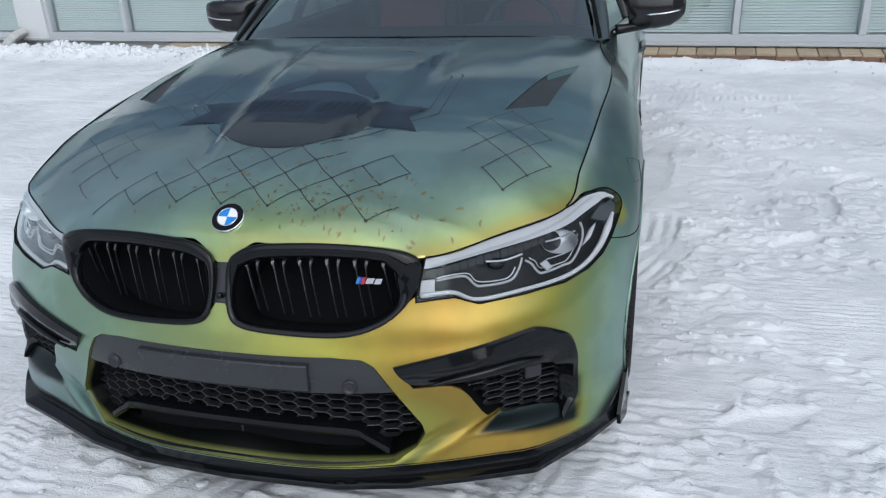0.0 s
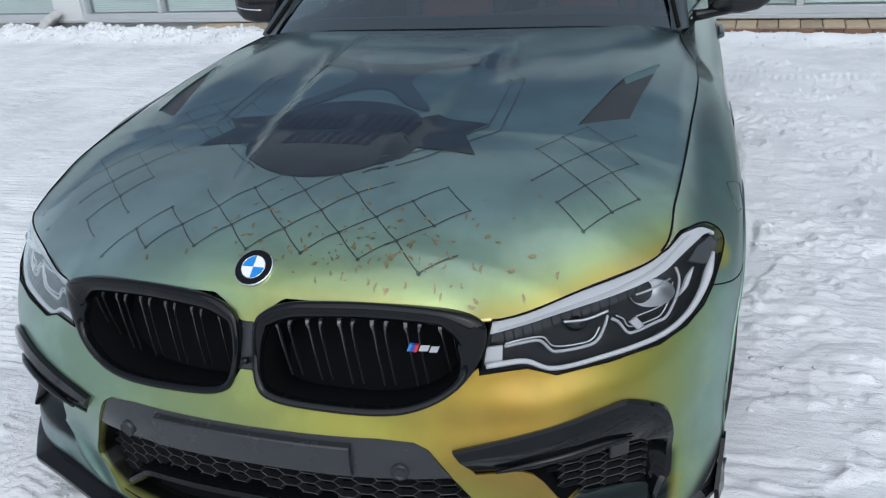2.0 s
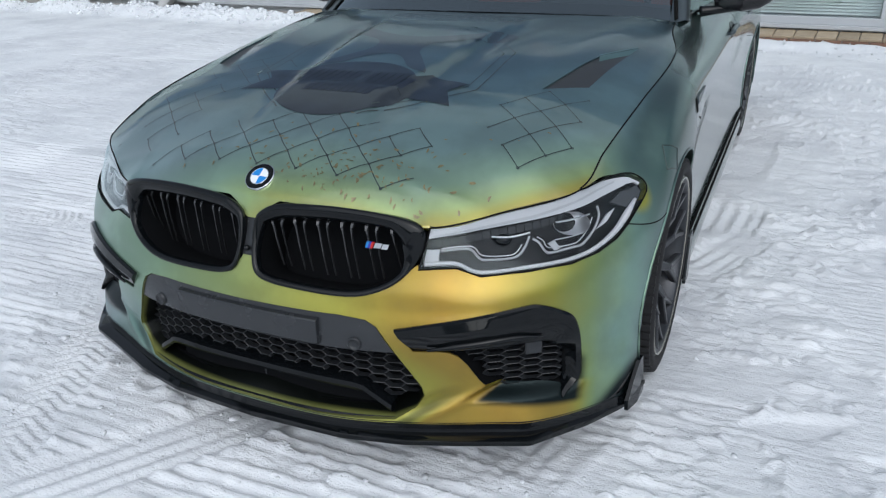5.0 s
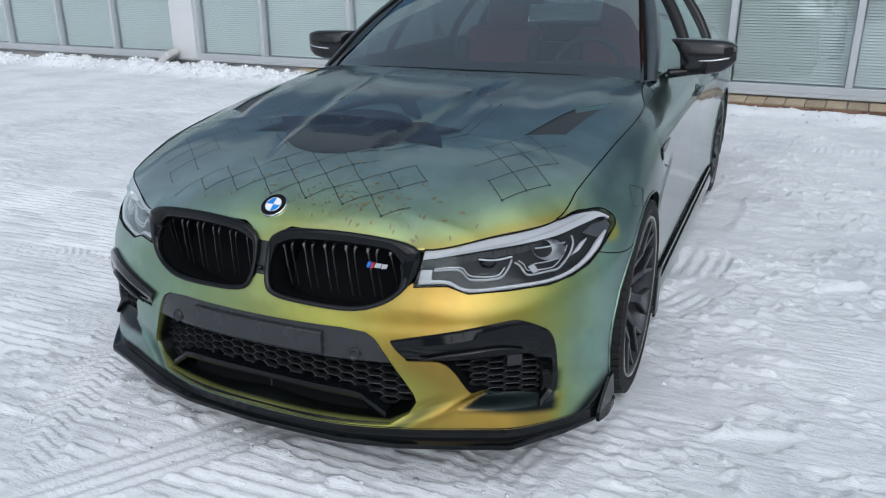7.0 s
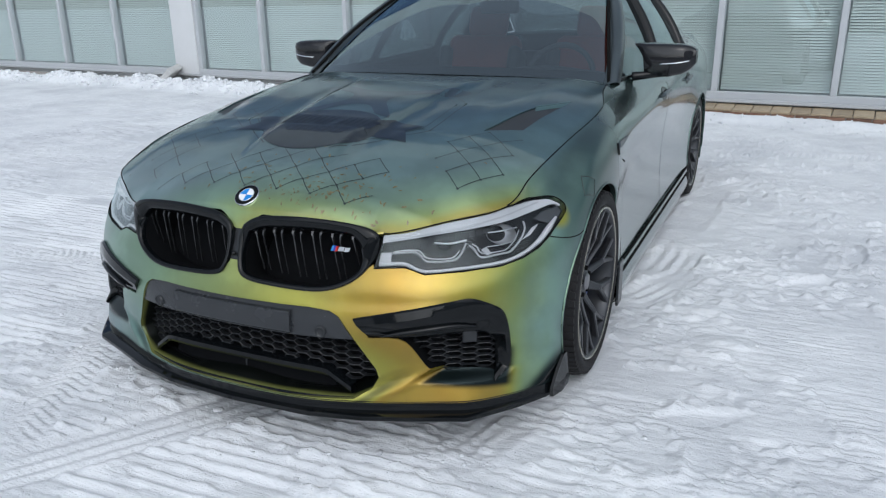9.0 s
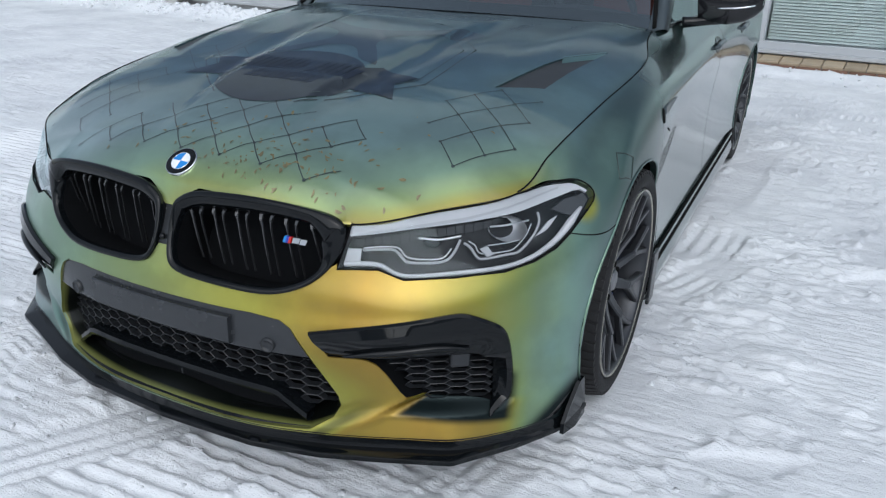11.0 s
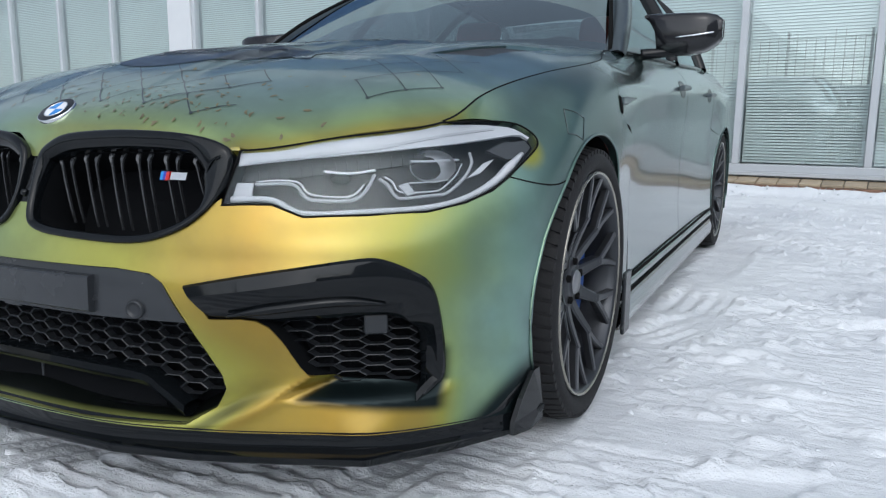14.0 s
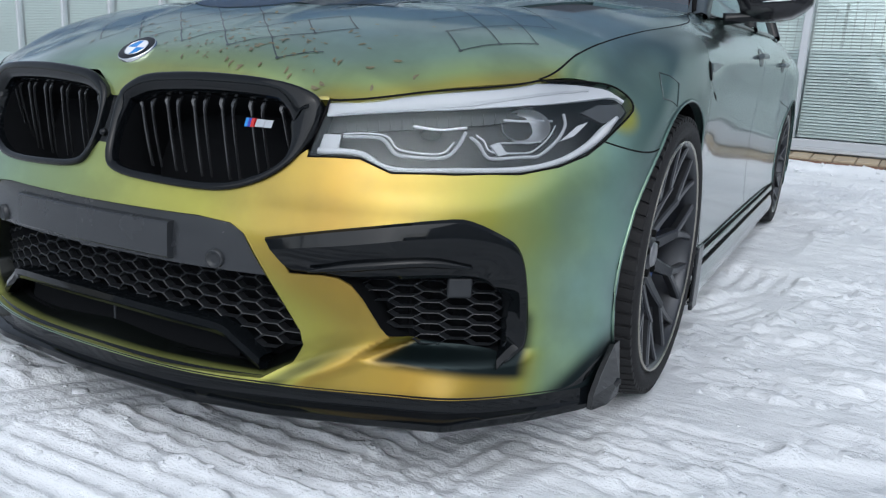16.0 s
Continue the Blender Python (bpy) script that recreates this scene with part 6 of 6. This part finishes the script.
for i, (x0, x1) in enumerate(zip(MULL, MULL[1:])):
    if abs(x0 + 9.97) < .01:
        x1 = -8.46
    win = thing("window_%d" % (i + 1), "tall shop window with pale horizontal blinds behind the glass", "window", "showroom windows", (0, 0, 0), "structure")
    wall_box("window_frame", x0 - .035, x0 + .035, .285, 4.2, -.06, .05, M_ALU, win)
    if x0 < -9.9:
        wall_box("transom", x0 + .035, x1 - .035, 3.12, 3.20, -.05, .04, M_ALU, win)
    q4 = [tuple(wall_pt(x, -.008, z)) for x, z in ((x0 + .03, .28), (x1 - .03, .28), (x1 - .03, 4.2), (x0 + .03, 4.2))]
    pane = mesh_part("pane", *outward(q4, [(0, 1, 2, 3)], (0, 30, 1)), M_PANE, win, "", None, False)
    pane.visible_shadow = False
    # blind: one mesh of slats
    V, F = [], []
    a_, b_ = wall_pt(x0 + .05, -.10), wall_pt(x1 - .05, -.10)
    nrm = Vector((-.09, -1, 0)).normalized()
    for z in np.arange(.30, 3.9, .032):
        k_ = len(V)
        for p in (a_, b_):
            V += [tuple(p + nrm * .010 + Vector((0, 0, z))), tuple(p - nrm * .006 + Vector((0, 0, z + .021))), tuple(p - nrm * .010 + Vector((0, 0, z + .025)))]
        F += [(k_, k_ + 3, k_ + 4, k_ + 1), (k_ + 1, k_ + 4, k_ + 5, k_ + 2)]
    mesh_part("blind", V, F, M_BLIND, win, "pale horizontal blind", None, False)
tagged(wall_box("pillar", -8.42, -7.87, .17, 4.2, -.06, .07, M_PILLAR), "white painted pillar between the windows", "pillar", "", "structure")
# foot of the pillar: a leaning pale slab
slab = box_bm(0, 0, 0, .52, .34, .12, .03, 2, (Matrix.Rotation(radians(-38), 3, "Y") @ Matrix.Rotation(radians(14), 3, "X")))
bmesh.ops.translate(slab, vec=wall_pt(-8.42, .28, .15), verts=slab.verts)
tagged(part("concrete_slab", slab, M_CONCRETE), "pale worn slab leaning on the snow by the pillar", "slab")

# tiled ledge in front of the facade
ledge = wall_box("ledge", -16, 8, -.2, .10, .05, .30, M_MORTAR, None, 0)
tagged(ledge, "ochre tiled ledge with brown brick face", "ledge", "", "structure")


def tile_mesh(name, sx, sy, sz, mat):
    bm_ = box_bm(0, 0, 0, sx, sy, sz, .006, 1)
    me = bpy.data.meshes.new(name)
    bm_.to_mesh(me)
    bm_.free()
    me.materials.append(mat)
    return me


tile_me, brick_me = tile_mesh("tile", .198, .27, .03, M_TILE), tile_mesh("brick", .238, .05, .075, M_BRICK)

# fence of the yard behind the camera, which the glass mirrors
fence = thing("boundary_fence", "tall dark steel picket fence on a pale concrete wall", "fence", "", (0, -9, 0))
part("low_wall", box_bm(0, -9.0, 1.0, 40, .2, 2.4), M_CONCRETE, fence)
for x in np.arange(-20, 20, 3.1):
    part("post", box_bm(x, -9, 3.2, .10, .10, 2.4, .01, 1), M_STEEL, fence)
V, F = [], []
for x in np.arange(-20, 20, .36):
    V, F = join((V, F), tube([(x, -9, 2.1), (x, -9, 4.2 + .25 * (int(x * 10) % 2))], .016, 4))
for z in (2.4, 3.3, 4.1):
    V, F = join((V, F), tube([(-20, -9, z), (20, -9, z)], .016, 4))
o = mesh_part("pickets", V, F, M_STEEL, fence, "", None, False)
o["kind"] = "stuff"

# unseen plain wall added beyond the car's left side to darken its flank's reflections
tagged(part("wall_east", box_bm(13.0, -3.0, 2.6, .4, 20, 5.6), M_RENDER), "plain grey rendered wall closing the yard", "wall", "", "structure")

# ---- snow ----
def vnoise(x, y, seed):
    """Smooth value noise on arrays."""
    xi, yi = np.floor(x).astype(np.int64), np.floor(y).astype(np.int64)
    fx, fy = x - xi, y - yi
    fx, fy = fx * fx * (3 - 2 * fx), fy * fy * (3 - 2 * fy)

    def h(a_, b_):
        n_ = (a_ * 374761393 + b_ * 668265263 + seed * 1274126177) & 0x7fffffff
        n_ = ((n_ ^ (n_ >> 13)) * 1274126177) & 0x7fffffff
        return ((n_ ^ (n_ >> 16)) & 0xffff) / 65535.0
    return (h(xi, yi) * (1 - fx) + h(xi + 1, yi) * fx) * (1 - fy) + (h(xi, yi + 1) * (1 - fx) + h(xi + 1, yi + 1) * fx) * fy


def fbm(x, y, seed, octaves=4):
    s_, a_ = 0, .5
    for o_ in range(octaves):
        s_ = s_ + a_ * (vnoise(x * 2 ** o_ + 13.7 * o_, y * 2 ** o_, seed + o_) - .5)
        a_ *= .5
    return s_


# tyre tracks: start x y, heading in degrees from +y, length, width, kind (0 long ribs, 1 cross bars, 2 herringbone), pitch
TRACKS = [(-.95, -1.1, 33, 1.75, .24, 0, .05), (-.45, -1.0, -21, 3.4, .24, 2, .045), (-.62, -.50, 36, 1.0, .24, 0, .06), (.66, .12, 19, .80, .27, 0, .055), (.93, 1.65, 24, .55, .22, 0, .06), (1.0, 2.05, 4, .55, .26, 0, .07), (1.02, 2.9, 3, 1.4, .24, 1, .05), (.72, 3.4, 32, 1.2, .22, 0, .06),
          (-3.4, .9, 82, 2.2, .25, 2, .05), (-4.2, 2.6, 84, 3.4, .26, 1, .06), (-1.9, -.9, 70, 1.4, .24, 0, .05), (1.0, 5.6, 84, 4, .26, 1, .06)]
STEPS = [(1.35, .70, 70), (1.7, 2.2, 60), (1.95, 2.75, 5), (2.2, 3.3, 50), (-1.5, .1, 60)]


prn = random.Random(21)
# flat shoe-sized and tyre-sized prints: x, y, angle, half sizes
PRINTS = [(prn.uniform(1.05, 3.3), prn.uniform(-.6, 5.5), prn.choice((0, 1.57)) + prn.gauss(0, .15), prn.uniform(.05, .16), prn.uniform(.04, .08)) for _ in range(46)]
PRINTS += [(prn.uniform(-3.5, -1.0), prn.uniform(-.6, 5.0), prn.gauss(0, .3), prn.uniform(.05, .18), prn.uniform(.03, .07)) for _ in range(22)]


def snow_height(x, y):
    near = np.exp(-np.clip(np.hypot(x, y - 2) - 8, 0, 50) / 6)
    h = .015 * fbm(x * .8, y * .8, 3, 4)
    # scraped ridges left by a plough blade, in broken patches along x
    w1 = .05 * fbm(x * .7, y * 2.0, 7, 3)
    q = y - .04 * x + w1
    right = smooth01((x - .7) / .8)
    # a groomer's corduroy: rounded ribs with narrow grooves, finer beside the car
    ridge = (1 - 2 * np.abs(np.sin(math.pi * q / .050)) ** 3) * -(1 - right) + np.sin(2 * math.pi * q / .034) * right
    ridge = np.clip(ridge * 1.3, -1, 1)
    broken = smooth01((fbm(x * 4.0, y * 17, 33, 3) + .17) / .12)
    patch = smooth01((fbm(x * .9 + 3, y * 1.7, 29, 3) + .17) / .10)
    h = h + near * .0085 * ridge * patch * broken * (1 - .62 * right)
    # crumbled ridges, longer along x, and clods between the smooth patches
    rough = smooth01((fbm(x * .95 + 9, y * 1.3, 37, 3) + .07 + .06 * right) / .12)
    c1 = fbm(x * 6.5, y * 9.5, 11, 4)
    c2 = fbm(x * 17, y * 24, 51, 3)
    c3 = fbm(x * 34, y * 44, 57, 2)
    scr = np.clip(fbm(x * 5.5, q * 30, 61, 3) + .02, 0, .13) * (.35 + .65 * right)
    scr2 = np.clip(fbm(x * 14, q * 52, 67, 2) + .02, 0, .15)
    h = h + near * (.020 * scr + .020 * scr2) * (.35 + .65 * rough)
    h = h + near * rough * (1 + .3 * right) * (.034 * np.clip(c1 - .05, 0, .2) + .050 * np.clip(c2 - .05, 0, 1) - .014 * np.clip(-c1, 0, 1))
    h = h + near * (.005 * c2 + .020 * np.clip(c3 - .04, 0, 1) * (.35 + .65 * rough))
    # thin broken crust with crisp edges
    crust = smooth01((fbm(x * 4.2, y * 9.5, 97, 4) - .035) / .016) * smooth01((fbm(x * 1.6, y * 2.2, 103, 2) + .10) / .12)
    chips = smooth01((fbm(x * 11, y * 21, 107, 3) - .06) / .018)
    h = h + near * (.35 + .65 * right) * (.0080 * crust + .0085 * chips * (.3 + .7 * rough))
    # flattened slabs with broken edges
    f1 = fbm(x * 1.9 + 1, y * 3.4, 43, 3)
    slab_ = smooth01((f1 - .135) / .010)
    h = h * (1 - .85 * slab_) + slab_ * (.004 + .002 * c2)
    for x0, y0_, ang, wx, wy in PRINTS:
        ca, sa = math.cos(ang), math.sin(ang)
        u_, v_ = (x - x0) * ca + (y - y0_) * sa, (y - y0_) * ca - (x - x0) * sa
        e_ = np.minimum(wx - np.abs(u_), wy - np.abs(v_)) + .03 * c1
        m = smooth01(e_ / .012)
        h = h * (1 - .9 * m) + m * (.001 + .0015 * c2)
    for x0, y0_, ang, ln, w, kind_, pt in TRACKS:
        d_ = (math.sin(radians(ang)), math.cos(radians(ang)))
        s_ = (x - x0) * d_[0] + (y - y0_) * d_[1]
        q_ = (x - x0) * d_[1] - (y - y0_) * d_[0] + .03 * np.sin(s_ * 1.7 + ang)
        ends = np.clip(s_ / .12, 0, 1) * np.clip((ln - s_) / .15, 0, 1)
        m = smooth01((w / 2 - np.abs(q_) + .06 * c1) / (.02 if kind_ == 0 else .05)) * ends
        m = m * smooth01(fbm(x * 2.2, y * 2.2, int(abs(ang)) + 71, 3) * 4 + 1.0)
        if kind_ == 0:
            tread = np.sin(2 * math.pi * q_ / pt) * (1 - .35 * np.clip(np.sin(2 * math.pi * s_ / .035) * 2, 0, 1))
        elif kind_ == 1:
            tread = np.sin(2 * math.pi * (s_ + .25 * q_) / pt)
        else:
            tread = np.sin(2 * math.pi * (s_ + .8 * np.abs(q_)) / pt)
        tread = np.clip(tread * 2.0, -1, 1)
        h = h * (1 - m * .8) + m * ((-.007 if kind_ == 0 else -.003) + (.0042 if kind_ == 0 else .0060) * tread * smooth01(fbm(x * 5, y * 5, 87, 2) * 3 + .8))
        rim_ = np.exp(-((np.abs(q_) - w / 2 - .015) / .018) ** 2) * ends
        h = h + .006 * rim_ * smooth01(fbm(x * 6, y * 6, 83, 3) * 3 + .4)
    for x0, y0_, ang in STEPS:
        d_ = (math.sin(radians(ang)), math.cos(radians(ang)))
        s_, q_ = (x - x0) * d_[0] + (y - y0_) * d_[1], (x - x0) * d_[1] - (y - y0_) * d_[0]
        r_ = np.sqrt((s_ / .155) ** 2 + (q_ / (.052 + .012 * np.clip(s_ / .15, -1, 1))) ** 2)
        m = smooth01((1.05 - r_) / .25)
        h = h * (1 - m) + m * (-.010 + .003 * c2)
        h = h + .004 * np.exp(-((r_ - 1.18) / .13) ** 2) * smooth01(fbm(x * 7, y * 7, 19, 2) * 3 + .5)
    # pressed flat under the tyres
    for tx_ in (.83, -.83):
        for ty in (AXLE_Y, REAR_Y):
            m = np.exp(-(((x - tx_) / .17) ** 4 + ((y - ty) / .22) ** 4))
            h = h * (1 - m) + m * -.002
    under = np.exp(-(((x) / 1.0) ** 8 + ((y - 2.4) / 2.4) ** 8))
    h = np.where(under > .3, np.minimum(h, .03), h)
    # ploughed bank along the facade
    off = 8.0 - .09 * x - y
    lump = fbm(x * 1.7, y * 1.7, 91, 4)
    bank = np.exp(-((off - .50) / .20) ** 2) * (.13 + .22 * lump) * smooth01((-3.6 - x) / 1.0)
    h = h + np.clip(bank, 0, 1) * 1.2 + np.exp(-((off - .46) / .15) ** 2) * .085 * smooth01((x + 3) / 2) * (1 + 1.5 * lump)
    return h - .014


def axis(pieces):
    out = []
    for a_, b_, s_ in pieces:
        out.append(np.arange(a_, b_, s_))
    return np.concatenate(out + [[pieces[-1][1]]])


gx = axis([(-600, -60, 60), (-60, -16, 4), (-16, -6, .10), (-6, -2.2, .03), (-2.2, 2.3, .0105), (2.3, 3.4, .022), (3.4, 6, .05), (6, 20, .5), (20, 60, 8), (60, 600, 60)])
gy = axis([(-600, -60, 60), (-60, -10, 5), (-10, -3.0, .25), (-3.0, -1.0, .03), (-1.0, 2.6, .0105), (2.6, 5, .022), (5, 7, .035), (7, 8.2, .03), (8.2, 9.8, .05), (9.8, 20, 1), (20, 60, 8), (60, 600, 60)])
GX, GY = np.meshgrid(gx, gy, indexing="ij")
GZ = snow_height(GX, GY)
nx_, ny_ = GX.shape
me = bpy.data.meshes.new("ground")
co_ = np.stack([GX, GY, GZ], -1).reshape(-1, 3)
idx = np.arange(nx_ * ny_).reshape(nx_, ny_)
quads = np.stack([idx[:-1, :-1], idx[1:, :-1], idx[1:, 1:], idx[:-1, 1:]], -1).reshape(-1, 4)
me.vertices.add(len(co_))
me.vertices.foreach_set("co", co_.astype(np.float32).ravel())
me.loops.add(quads.size)
me.loops.foreach_set("vertex_index", quads.astype(np.int32).ravel())
me.polygons.add(len(quads))
me.polygons.foreach_set("loop_start", np.arange(0, quads.size, 4, dtype=np.int32))
me.update(calc_edges=True)
me.shade_smooth()
me.materials.append(M_SNOW)
ground = new("ground", me)
tagged(ground, "trampled white snow with tyre tracks and clods", "snow", "", "structure")

# loose crumbs and clods lying on the snow, thickest on the bank and between the smooth patches
npr = np.random.RandomState(12)
ICO_V, ICO_F = [], []
bm = bmesh.new()
bmesh.ops.create_icosphere(bm, subdivisions=1, radius=1)
ICO_V = np.array([tuple(v.co) for v in bm.verts])
ICO_F = np.array([[v.index for v in f.verts] for f in bm.faces])
bm.free()


def scatter(name, xs_, ys_, size, flat, label):
    zs_ = snow_height(xs_, ys_)
    n_ = len(xs_)
    k_ = npr.uniform(.55, 1.25, (n_, len(ICO_V), 1))
    sc = size[:, None, None] * npr.uniform(.6, 1.4, (n_, 1, 3)) * np.array([1, 1, flat])
    ang = npr.uniform(0, 6.28, n_)
    v_ = ICO_V[None] * k_ * sc
    cx, sx = np.cos(ang)[:, None], np.sin(ang)[:, None]
    v_ = np.stack([v_[..., 0] * cx - v_[..., 1] * sx + xs_[:, None], v_[..., 0] * sx + v_[..., 1] * cx + ys_[:, None], v_[..., 2] + (zs_ + size * flat * .25)[:, None]], -1)
    f_ = (ICO_F[None] + (np.arange(n_) * len(ICO_V))[:, None, None]).reshape(-1, 3)
    me_ = bpy.data.meshes.new(name)
    me_.vertices.add(n_ * len(ICO_V))
    me_.vertices.foreach_set("co", v_.astype(np.float32).ravel())
    me_.loops.add(f_.size)
    me_.loops.foreach_set("vertex_index", f_.astype(np.int32).ravel())
    me_.polygons.add(len(f_))
    me_.polygons.foreach_set("loop_start", np.arange(0, f_.size, 3, dtype=np.int32))
    me_.update(calc_edges=True)
    me_.materials.append(M_SNOW)
    o_ = new(name, me_)
    tagged(o_, label, "snow", "", "stuff")


xs_, ys_ = npr.uniform(-5.5, 4.0, 60000), npr.uniform(-1.2, 7.3, 60000)
dens = smooth01((fbm(xs_ * .95 + 9, ys_ * 1.3, 37, 3) + .01 + .05 * smooth01((xs_ - .7) / .8)) / .14) * smooth01((fbm(xs_ * 6.5, ys_ * 8.5, 11, 4) + .02) / .12)
dens = .6 * np.maximum(dens, .05) * (1 - .75 * smooth01((ys_ - 3) / 4))
front_lip = np.exp(-((ys_ + .04 - .33 * xs_ * xs_) / .10) ** 2) * (np.abs(xs_) < .9)
dens = np.maximum(dens, .7 * front_lip)
under = (np.abs(xs_) < .93) & (ys_ > .12 + .30 * xs_ * xs_) & (ys_ < 5)
keep = (npr.uniform(0, 1, len(xs_)) < dens) & ~under
xs_, ys_ = xs_[keep], ys_[keep]
scatter("snow_crumbs", xs_, ys_, .0030 + .0065 * npr.uniform(0, 1, len(xs_)) ** 3 + .010 * (npr.uniform(0, 1, len(xs_)) > .99), .45, "loose white crumbs of snow scattered over the yard")
xs_ = npr.uniform(-15, 3.5, 3300)
off_ = .50 + npr.normal(0, .16, len(xs_))
left_ = smooth01((-3.0 - xs_) / 1.2)
keep = npr.uniform(0, 1, len(xs_)) < (.12 + .88 * left_)
xs_, off_, left_ = xs_[keep], np.clip(off_, .33, 1.1)[keep], left_[keep]
scatter("snow_clods", xs_, 8.0 - .09 * xs_ - off_, .012 + (.010 + .026 * left_) * npr.uniform(0, 1, len(xs_)) ** 3, .8, "broken white snow clods along the facade")

# tiles and bricks of the ledge, one by one
for i, x in enumerate(np.arange(-5.5, 4.6, .205)):
    o = new("tile", tile_me)
    o.parent = ledge
    o.matrix_basis = Matrix.Translation(wall_pt(x, .185, .118 + rng.uniform(-.002, .002))) @ Matrix.Rotation(WALL_ANG, 4, "Z") @ Matrix.Rotation(radians(7), 4, "X")
for i, x in enumerate(np.arange(-5.5, 4.6, .25)):
    o = new("brick", brick_me)
    o.parent = ledge
    o.matrix_basis = Matrix.Translation(wall_pt(x, .31, .050)) @ Matrix.Rotation(WALL_ANG, 4, "Z")
